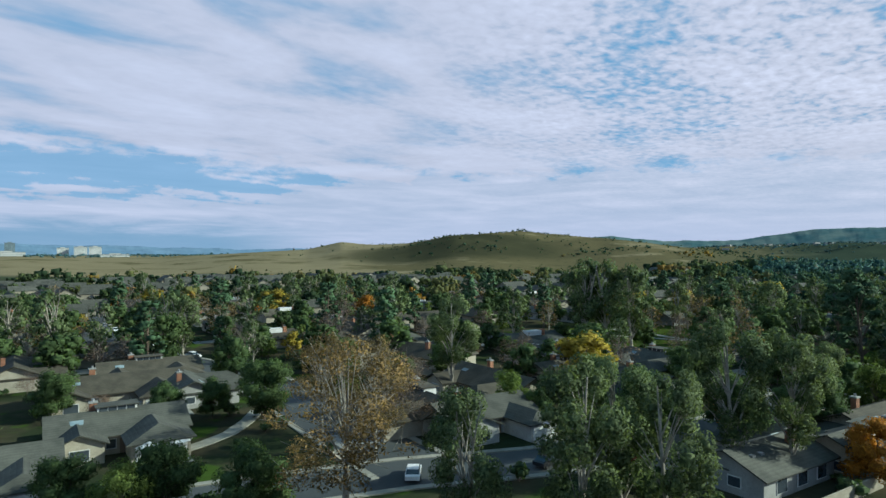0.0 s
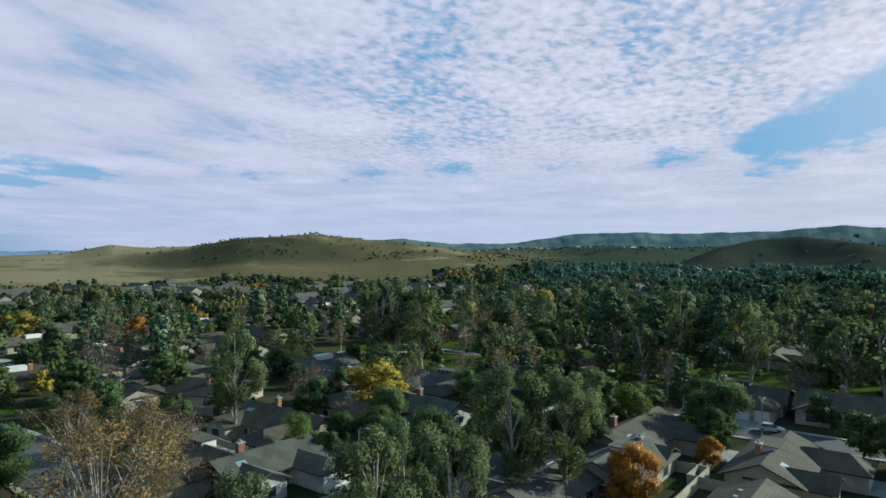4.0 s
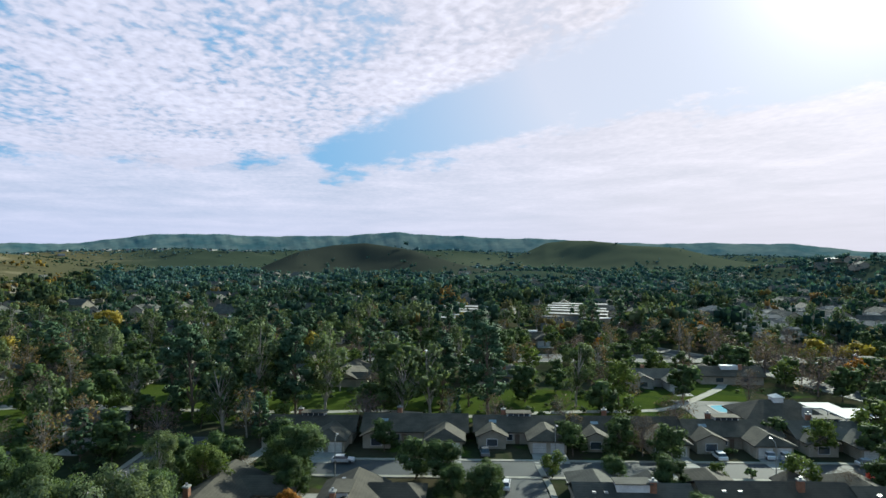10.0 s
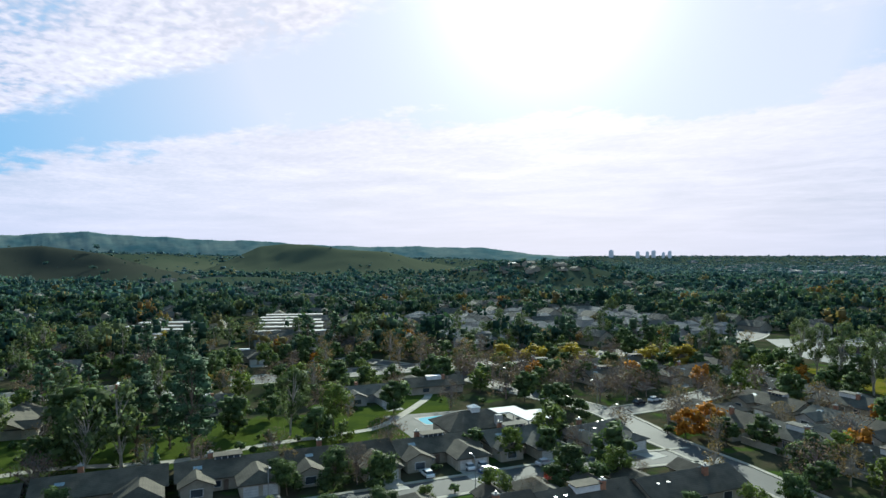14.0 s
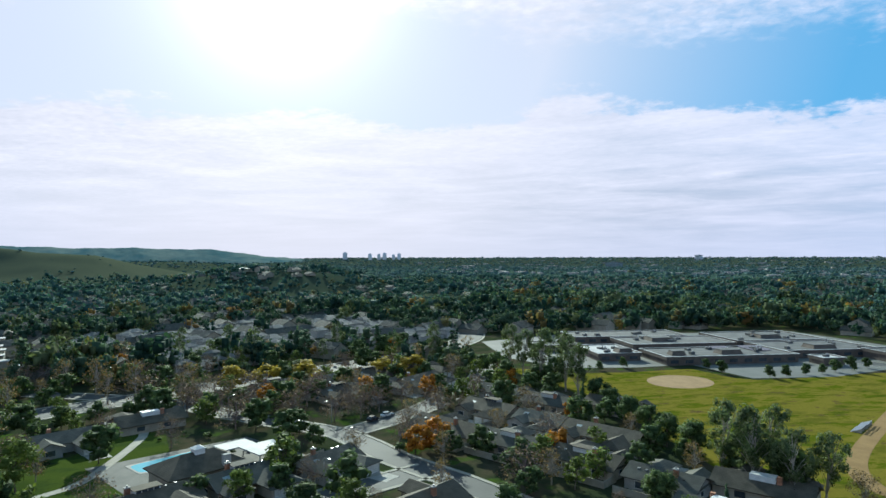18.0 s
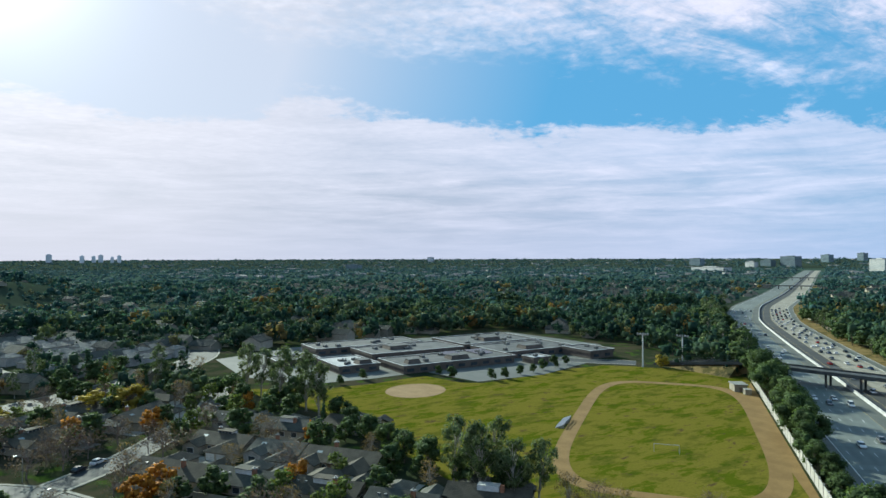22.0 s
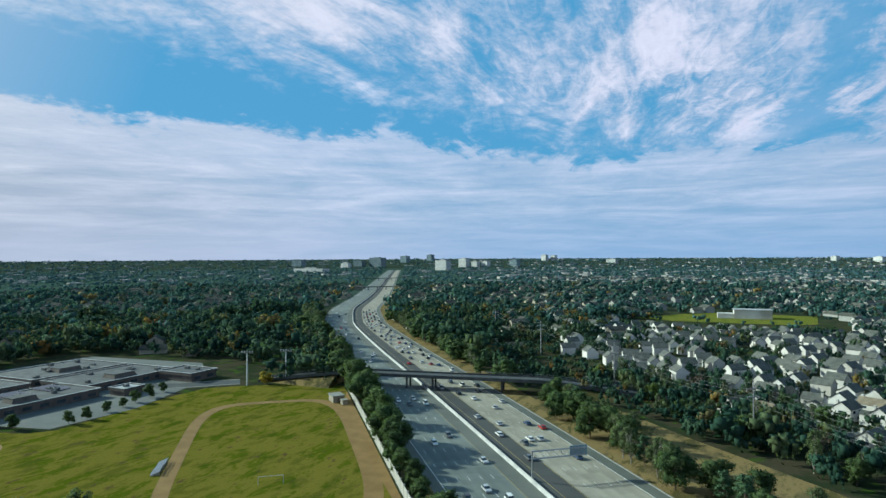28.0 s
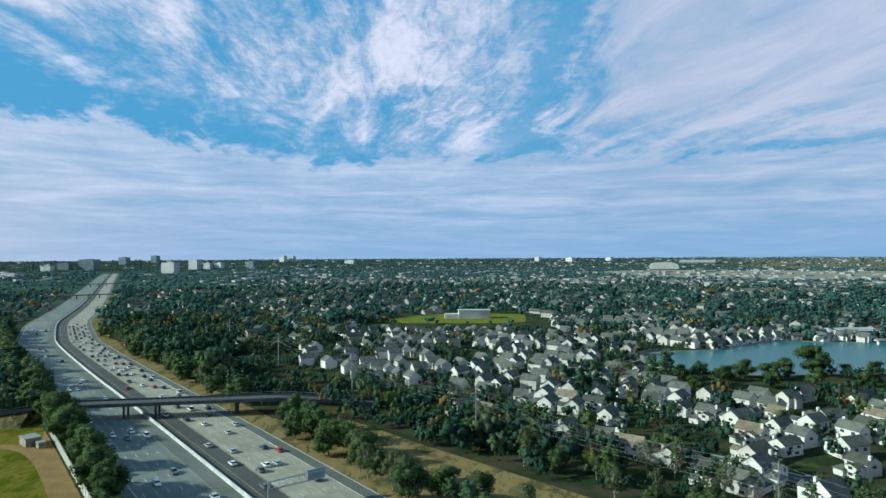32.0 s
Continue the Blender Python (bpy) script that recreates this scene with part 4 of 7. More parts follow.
def sign_gantry():
    p = freeway_point(187, -0.6)
    root = thing("sign_gantry", pose(p.x, p.y, 0, 0, 0, HEAD), "grey steel sign gantry standing on the freeway median", "sign gantry")
    part("mast", Shape().tube([(0, 0, 0), (0, 0, 9.0)], [0.28, 0.22], 10), M_METAL, root)
    part("footing", Shape().box(-0.5, -0.5, 0, 0.5, 0.5, 1.3), M_CONCRETE, root)
    for x in (-0.35, 0.35):
        for z in (6.6, 8.8):
            part("chord", Shape().tube([(x, 0.2, z), (x, -17.5, z)], [0.11, 0.11], 6), M_METAL, root)
    for i in range(8):
        y = -i * 2.15
        part("brace", Shape().tube([(0.35, y, 6.6), (0.35, y - 2.15, 8.8)], [0.06, 0.06], 5), M_METAL, root)
        part("brace", Shape().tube([(-0.35, y - 2.15, 6.6), (-0.35, y, 8.8)], [0.06, 0.06], 5), M_METAL, root)
    board = part("sign_board", Shape().box(0.5, -18.2, 6.2, 0.62, -12.4, 9.4), M_SIGN, root, "blue-grey back of a sign board")
    for y in (-17.4, -15.4, -13.3):
        part("stiffener", Shape().box(0.4, y, 6.2, 0.5, y + 0.12, 9.4), M_METAL, board)


sign_gantry()

# ---- school field ----
FIELD = gridpoly(((240, 200), (252, 167), (269, 152), (296, 136), (286, 114), (288, 104), (316, 85), (341, 70), (357, 56), (358, 40), (356, 11), (344, -13),
                  (120, -13), (128, 40), (150, 62), (168, 84), (186, 106), (203, 130), (218, 155), (228, 182)))
solid("field", Shape().prism(FIELD, -0.3, 0.05), M_FIELD, "mown sports field with yellowed and bare patches", "grass", "structure")
oval_out, oval_in = rounded(241, 22, 76.4, 32.9, 72, 4.2), rounded(241, 22.5, 72.0, 27.8, 72, 4.2)
tr = Shape()
tr.add([tuple(P(s, w, 0.09)) for s, w in oval_out] + [tuple(P(s, w, 0.09)) for s, w in oval_in], [(i, 72 + i, 72 + (i + 1) % 72, (i + 1) % 72) for i in range(72)])
solid("running_track", tr, M_DIRT, "dirt running track round the field", "track", "structure")
solid("dirt_apron", Shape().prism(gridpoly(((330, -13.2), (286, -6), (180, -11), (120, -13.4))), 0, 0.07), M_DIRT, "bare dirt along the sound wall", "dirt", "structure")
inf = [tuple(P(262.5 + 15 * math.cos(a), 127 + 13 * math.sin(a)).xy) for a in (2 * math.pi * i / 36 for i in range(36))]
solid("infield", Shape().prism(inf, 0, 0.08), M_INFIELD, "pale clay baseball infield", "infield", "structure")

# ---- school ----
YARD = [(338, -66), (302, -86), (299, -119), (302, -150), (266, -158), (264, -196), (279, -240), (292, -268), (330, -300), (420, -290), (425, -120), (400, -66)]
solid("schoolyard", Shape().prism(YARD, -0.3, 0.055), M_PLAYGROUND, "grey asphalt schoolyard", "schoolyard", "structure")


def school_block(x0, y0, x1, y1, h, units, flat, label):
    root = thing("school_building", Matrix(), label, "building", "school blocks")
    part("wall", Shape().box(x0, y0, 0, x1, y1, h), M_SCHOOL, root)
    fascia = Shape()
    for q in ((x0 - 0.5, y0 - 0.5, x1 + 0.5, y0 + 0.3), (x0 - 0.5, y1 - 0.3, x1 + 0.5, y1 + 0.5), (x0 - 0.5, y0 + 0.3, x0 + 0.3, y1 - 0.3), (x1 - 0.3, y0 + 0.3, x1 + 0.5, y1 - 0.3)):
        fascia.box(q[0], q[1], h - 1.1, q[2], q[3], h + 0.45)
    part("parapet", fascia, M_SCHOOL, root)
    part("roof", Shape().box(x0 + 0.3, y0 + 0.3, h, x1 - 0.3, y1 - 0.3, h + 0.12), flat, root, "flat roof")
    cap = Shape()
    for q in ((x0 - 0.6, y0 - 0.6, x1 + 0.6, y0 - 0.1), (x0 - 0.6, y1 + 0.1, x1 + 0.6, y1 + 0.6), (x0 - 0.6, y0 - 0.1, x0 - 0.1, y1 + 0.1), (x1 + 0.1, y0 - 0.1, x1 + 0.6, y1 + 0.1)):
        cap.box(q[0], q[1], h + 0.45, q[2], q[3], h + 0.6)
    part("coping", cap, M_WHITE, root, "thin white coping")
    rng = random.Random(int(x0 * 7 + y0))
    n = max(1, int((y1 - y0) / 7))
    for i in range(n):
        y = y0 + (i + 0.5) * (y1 - y0) / n
        part("window", Shape().box(x0 - 0.06, y - 2.0, 1.0, x0 + 0.02, y + 2.0, 2.6), M_GLASS, root)
    for i in range(units):
        a, b = rng.uniform(x0 + 4, x1 - 6), rng.uniform(y0 + 4, y1 - 6)
        u = part("roof_unit", Shape().box(a, b, h, a + rng.uniform(1.5, 3.5), b + rng.uniform(1.5, 3.0), h + rng.uniform(0.9, 1.5)), M_FLATGREY, root)
        part("vent", Shape().box(a + 0.4, b + 0.4, h + 0.9, a + 1.0, b + 1.0, h + 1.9), M_METAL, u)


for row in ((317, -131, 348, -109, 3.7, 6, M_FLATROOF, "low brown school block with a white flat roof"),
            (301, -206, 330, -137, 3.8, 12, M_FLATGREY, "long brown school block with a grey flat roof"),
            (312, -262, 346, -207, 3.8, 9, M_FLATGREY, "brown school block with a pale flat roof"),
            (287, -268, 311, -250, 4.4, 2, M_FLATGREY, "square brown school block at the yard's corner"),
            (345, -200, 376, -140, 3.8, 8, M_FLATGREY, "inner school block with a white roof"),
            (352, -262, 392, -206, 3.8, 8, M_FLATGREY, "rear school block with a grey roof"),
            (381, -190, 408, -120, 3.8, 8, M_FLATGREY, "rear school block with a pale roof"),
            (290, -222, 300, -211, 3.4, 1, M_FLATROOF, "small portable classroom with a pale roof"),
            (354, -112, 372, -88, 3.2, 1, M_FLATGREY, "low covered walkway block")):
    school_block(*row)
# raised hall roofs
for x0, y0, x1, y1 in ((318, -128, 326, -120), (306, -180, 314, -168), (316, -240, 326, -226), (356, -170, 368, -156), (360, -240, 372, -226), (306, -150, 312, -142)):
    hall = thing("roof_lantern", pose((x0 + x1) / 2, (y0 + y1) / 2, 3.7), "dark raised clerestory on a school roof", "roof lantern", "school lanterns")
    hx, hy = (x1 - x0) / 2, (y1 - y0) / 2
    part("wall", Shape().add([(-hx, -hy, 0), (hx, -hy, 0), (hx, hy, 0), (-hx, hy, 0), (-hx + 1, -hy + 1, 2.2), (hx - 1, -hy + 1, 2.2), (hx - 1, hy - 1, 2.2), (-hx + 1, hy - 1, 2.2)],
                             [(0, 1, 5, 4), (1, 2, 6, 5), (2, 3, 7, 6), (3, 0, 4, 7), (3, 2, 1, 0)]), M_SCHOOL, hall)
    part("roof", Shape().box(-hx + 0.8, -hy + 0.8, 2.2, hx - 0.8, hy - 0.8, 2.4), M_FLATGREY, hall)
# solar panels in rows
panel_mesh = Shape().add([(-1.6, -5, 0.3), (1.6, -5, 0.9), (1.6, 5, 0.9), (-1.6, 5, 0.3), (-1.6, -5, 0.2), (1.6, -5, 0.8), (1.6, 5, 0.8), (-1.6, 5, 0.2)],
                         [(0, 1, 2, 3), (7, 6, 5, 4), (0, 4, 5, 1), (1, 5, 6, 2), (2, 6, 7, 3), (3, 7, 4, 0)]).mesh("solar_panel", M_GLASS)
for i in range(5):
    for j in range(2):
        ob = new("solar_panel", panel_mesh)
        ob.matrix_basis = pose(316 + 2.9 * i, -196 + 17 * j, 3.92)
        tagged(ob, "dark solar panel row on the school's flat roof", "solar panel", "solar panels")


def light_pole(x, y, h):
    root = thing("sports_light_pole", pose(x, y, 0, 0, 0, 20), "tall pale steel light pole with a floodlight crossbar", "light pole", "sports lights")
    part("pole", Shape().tube([(0, 0, 0), (0, 0, h)], [0.46, 0.30], 10), M_WHITE, root)
    part("crossbar", Shape().box(-3.2, -0.15, h - 0.2, 3.2, 0.15, h + 0.15), M_CONCRETE, root)
    for i in range(5):
        part("lamp_head", Shape().box(-3.1 + 1.4 * i, -0.6, h + 0.15, -2.5 + 1.4 * i, 0.4, h + 0.9), M_METAL, root)


light_pole(254, -256, 17.0)
light_pole(243, -274, 16.0)


def field_hut():
    root = thing("field_hut", pose(190, -244, 0, 0, 0, HEAD + 12), "small tan block hut with a flat pale roof beside the track", "hut")
    part("wall", Shape().box(-3.6, -2.6, 0, 3.6, 2.6, 3.0), M_STUCCO_TAN, root)
    part("roof", Shape().box(-4.0, -3.0, 3.0, 4.0, 3.0, 3.3), M_CONCRETE, root)
    part("door", Shape().box(-3.66, -0.6, 0, -3.6, 0.6, 2.1), M_SIDING, root)
    shed = thing("storage_box", pose(183, -240, 0, 0, 0, HEAD + 12), "pale storage box beside the hut", "storage box")
    part("wall", Shape().box(-1.6, -1.3, 0, 1.6, 1.3, 2.2), M_STUCCO_TAN, shed)
    part("roof", Shape().box(-1.75, -1.45, 2.2, 1.75, 1.45, 2.35), M_CONCRETE, shed)


field_hut()


def bleachers(x, y, turn):
    root = thing("bleachers", pose(x, y, 0.05, 0, 0, turn), "small aluminium bleachers beside the track", "bleachers", "bleachers")
    for i in range(4):
        part("bench", Shape().box(-3.5, i * 0.75, 0.4 + i * 0.3, 3.5, i * 0.75 + 0.3, 0.46 + i * 0.3), M_METAL, root)
        part("footboard", Shape().box(-3.5, i * 0.75 - 0.35, 0.12 + i * 0.3, 3.5, i * 0.75 - 0.05, 0.17 + i * 0.3), M_METAL, root)
    for q in (-3.0, 0.0, 3.0):
        part("frame", Shape().add([(q, -0.3, 0), (q, 2.6, 0), (q, 2.6, 1.35), (q + 0.08, -0.3, 0), (q + 0.08, 2.6, 0), (q + 0.08, 2.6, 1.35)],
                                  [(0, 1, 2), (5, 4, 3), (0, 3, 4, 1), (1, 4, 5, 2), (2, 5, 3, 0)]), M_METAL, root)


bleachers(186.5, -138, HEAD + 180)
bleachers(190.5, -143.5, HEAD + 180)

# goal posts on the field
for gs in (205,):
    goal = thing("goal", grid_pose(gs, 22, 0.05), "white football goal frame on the grass", "goal", "goals")
    for y in (-3.6, 3.6):
        part("post", Shape().tube([(0, y, 0), (0, y, 2.4)], [0.08, 0.08], 6), M_WHITE, goal)
    part("crossbar", Shape().tube([(0, -3.6, 2.4), (0, 3.6, 2.4)], [0.08, 0.08], 6), M_WHITE, goal)

# ---- lake ----
LAKE = [(-112, -467), (-144, -483), (-171, -488), (-222, -524), (-258, -539), (-280, -531), (-335, -533), (-430, -570), (-560, -600), (-560, -420), (-430, -400),
        (-240, -393), (-178, -387), (-121, -396), (-104, -428)]
solid("lake_water", Shape().prism(LAKE, -0.3, 0.06), M_WATER, "calm teal lake water with faint ripples", "lake", "structure")
solid("lake_edge", ribbon(smooth_line(LAKE + LAKE[:1], 12), -1.2, 1.2, -0.2, 0.3), M_CONCRETE, "low pale wall round the lake", "lake edge", "structure")
solid("lake_lawn", Shape().prism([(-96, -452), (-112, -470), (-144, -486), (-171, -491), (-180, -500), (-150, -500), (-100, -484)], 0, 0.07), M_LAWN, "green bank beside the lake", "grass", "structure")
PARK_N = [(120, -705), (60, -790), (30, -806), (-60, -786), (-52, -700), (-32, -683), (78, -685)]
PARK_FRONT = [(130, -600), (128, -684), (78, -686), (-32, -684), (-52, -700), (-60, -786), (-84, -780), (-70, -600)]
solid("far_sports_lawn", Shape().prism(PARK_N, 0, 0.07), M_SUNLAWN, "sunlit green playing field among the houses", "grass", "structure")
AIRFIELD = [(-760, -1900), (-560, -2150), (-520, -2700), (-900, -3000), (-1900, -2500), (-2100, -1750), (-1350, -1700)]
solid("far_airfield", Shape().prism(AIRFIELD, -0.3, 0.6), M_PLAIN, "open pale dry grass of a distant airfield", "grass", "structure")
STRIP = gridpoly(((286, -88), (290, -118), (250, -124), (215, -126), (180, -130), (140, -134), (90, -140), (40, -140), (40, -92), (150, -92), (240, -92)))
solid("power_line_strip", Shape().prism(STRIP, -0.2, 0.05), M_DRY, "dry golden grass under the power lines", "grass", "structure")

# ---- town streets and park ----
PARK = [gridpoly(((-170, 163), (60, 165), (72, 182), (84, 214), (70, 214), (50, 200), (0, 204), (-170, 210))), gridpoly(((-172, 128), (-96, 128), (-92, 162.9), (-170, 162.9)))]
solid("park_lawn", Shape().prism(PARK[0], -0.2, 0.05), M_LAWN, "green park lawn striped by tree shadows", "grass", "structure")
solid("park_lawn_north", Shape().prism(PARK[1], -0.2, 0.05), M_LAWN, "green park lawn under tall trees", "grass", "structure")
STREETS = {
    "court": (((-34, 131), (30, 131), (80, 131), (112, 127)), 4.1),
    "court_spur": (((5, 133), (6, 112), (2, 92), (-2, 70)), 4.4),
    "cross": (((-76, 10), (-70, 40), (-64, 58), (-60, 85), (-63, 110), (-66, 150)), 4.6),
    "west": (((-470, 36), (-343, 25), (-254, 20), (-200, 25), (-170, 34), (-140, 42), (-100, 42), (-70, 42)), 5.5),
    "parkway": (((70, 300), (98, 252), (104, 222), (111, 193), (117, 168), (112, 140), (111, 118), (108, 90), (104, 20)), 3.9),
    "east": (((117, 168), (144, 170), (172, 178), (205, 190), (240, 215)), 4.0),
    "boulevard": (((420, 420), (330, 300), (250, 265), (160, 262), (98, 262), (-60, 262), (-220, 268), (-420, 280)), 8.0),
    "school": (((370, 40), (372, 90), (420, 210), (470, 330)), 6.0),
    "condo": (((232, 330), (228, 345), (250, 400), (268, 450)), 6.0),
    "north": (((330, -140), (306, -156), (290, -206), (283, -260), (280, -330), (300, -420)), 5.5),
    "north_lower": (((300, -176), (151, -196), (108, -200), (60, -196), (0, -190)), 3.1),
    "north_upper": (((420, -190), (360, -240), (330, -330), (340, -430)), 4.4),
}
STREET_XY = {}
for key, (pts, half) in STREETS.items():
    line = smooth_line(gridpoly(pts), 12)
    STREET_XY[key] = (line, half)
    tone = M_PATH if key in ("condo",) else M_ASPHALT
    z = 0.05 + 0.004 * len(STREET_XY)
    solid("road_" + key, ribbon(line, -half, half, -0.2, z), tone, "asphalt town street, patched and worn", "road", "structure")
    for sgn in (-1, 1):
        solid("pavement_" + key, ribbon(line, sgn * (half + 0.2) if sgn > 0 else -half - 1.3, half + 1.3 if sgn > 0 else -half - 0.2, -0.1, 0.17), M_PATH, "pale concrete kerb and pavement", "pavement", "structure")
for key, pts, half in (("path_park", ((-160, 178), (-54, 173), (-27, 175), (-3, 170), (19, 175), (41, 177), (50, 180), (60, 190), (75, 208), (81, 221), (90, 238), (96, 252)), 1.3),
                       ("path_cut", ((-48, 128), (-45, 150), (-44, 172)), 1.1), ("path_north", ((-165, 150), (-140, 168), (-110, 178), (-90, 176)), 1.2),
                       ("path_lawn", ((-92, 12), (-100, 26), (-112, 34)), 1.2)):
    solid(key, ribbon(smooth_line(gridpoly(pts), 5), -half, half, 0, 0.13), M_PATH, "pale winding concrete footpath", "path", "structure")

# ---- trees ----
def unit(rng, n):
    v = rng.normal(size=(n, 3))
    return v / np.linalg.norm(v, axis=1, keepdims=True)


def leaf_quads(rng, centres, radii, n, size, hang=0.0, core=0.0):
    """Leaf clumps scattered through lobes of a crown."""
    i = rng.choice(len(centres), n, p=radii.prod(1) ** 0.67 / (radii.prod(1) ** 0.67).sum())
    out = unit(rng, n)
    p = centres[i] + out * radii[i] * rng.uniform(0.4, 1.0, (n, 1)) ** 0.5
    # leaves lie roughly along the lobe's surface
    face = out / radii[i]
    face = face / np.linalg.norm(face, axis=1, keepdims=True) + 0.75 * unit(rng, n)
    a = np.cross(face, unit(rng, n) + (0.0, 0.0, hang))
    if hang > 0.5:
        a = np.cross(a, face)
    a /= np.linalg.norm(a, axis=1, keepdims=True) + 1e-9
    b = np.cross(a, face)
    b /= np.linalg.norm(b, axis=1, keepdims=True) + 1e-9
    k = size * rng.uniform(0.6, 1.4, (n, 1))
    a, b = a * k, b * k * 0.62
    middle = centres.mean(0)
    whole = p - middle
    soft = out + 1.1 * whole / (np.linalg.norm(whole, axis=1, keepdims=True) + 1e-9) + 0.55 * unit(rng, n)
    soft /= np.linalg.norm(soft, axis=1, keepdims=True) + 1e-9
    leaf = np.stack([p - a, p - b * 0.9, p + a, p + b], 1)
    soft = np.repeat(soft[:, None], 4, 1)
    if not core:
        return leaf, soft
    # the shaded inside of the crown: a lump of foliage in each lobe
    corner = np.array([(x, y, z) for x in (-1, 1) for y in (-1, 1) for z in (-1, 1)]) / 1.732
    side = np.array(((0, 1, 3, 2), (4, 6, 7, 5), (0, 4, 5, 1), (2, 3, 7, 6), (0, 2, 6, 4), (1, 5, 7, 3)))
    ball = corner[None] * rng.uniform(0.8, 1.15, (len(centres), 8, 1)) * radii[:, None] * core + centres[:, None]
    lump, round_out = ball[:, side].reshape(-1, 4, 3), np.broadcast_to(corner[side], (len(centres), 6, 4, 3)).reshape(-1, 4, 3)
    return np.concatenate([leaf, lump]), np.concatenate([soft, round_out])


SOFT = {}
KINDS = {
    # height, crown radius, crown foot, lobes, lobe size, leaf material, bark, hang
    "eucalyptus": (20.0, 4.6, 0.34, 30, 1.45, L_EUC, M_PALEBARK, 0.8),
    "broad_tree": (9.5, 4.4, 0.24, 24, 1.75, L_ROUND, M_BARK, 0.1),
    "light_tree": (9.0, 3.9, 0.28, 22, 1.5, L_LIGHT, M_BARK, 0.6),
    "pine_tree": (18.0, 4.0, 0.22, 34, 1.5, L_PINE, M_BARK, 0.0),
    "sycamore": (15.0, 5.2, 0.26, 44, 1.2, L_SYC, M_PALEBARK, 0.2),
    "yellow_tree": (9.0, 4.6, 0.2, 26, 1.6, L_YELLOW, M_BARK, 0.3),
    "orange_tree": (8.0, 3.4, 0.2, 22, 1.4, L_ORANGE, M_BARK, 0.2),
    "bare_tree": (10.0, 5.2, 0.26, 30, 1.6, L_TWIG, M_TWIG, 0.1),
    "cypress": (12.0, 1.7, 0.06, 22, 1.15, L_PINE, M_BARK, -0.6),
    "shrub": (2.4, 1.7, 0.0, 9, 0.85, L_SHRUB, M_BARK, 0.0),
}
LABELS = {
    "eucalyptus": "tall airy eucalyptus with pale forked trunk and grey-green leaves", "broad_tree": "dense round dark green garden tree",
    "light_tree": "light green drooping tree with open crown", "pine_tree": "tall dark pine with layered boughs", "sycamore": "sparse sycamore with russet autumn leaves and pale limbs",
    "yellow_tree": "round tree in full yellow autumn leaf", "orange_tree": "round tree in orange autumn leaf", "bare_tree": "nearly leafless grey-brown tree with fine twigs",
    "cypress": "slim dark green cypress beside a house", "shrub": "low dark green garden shrub",
}


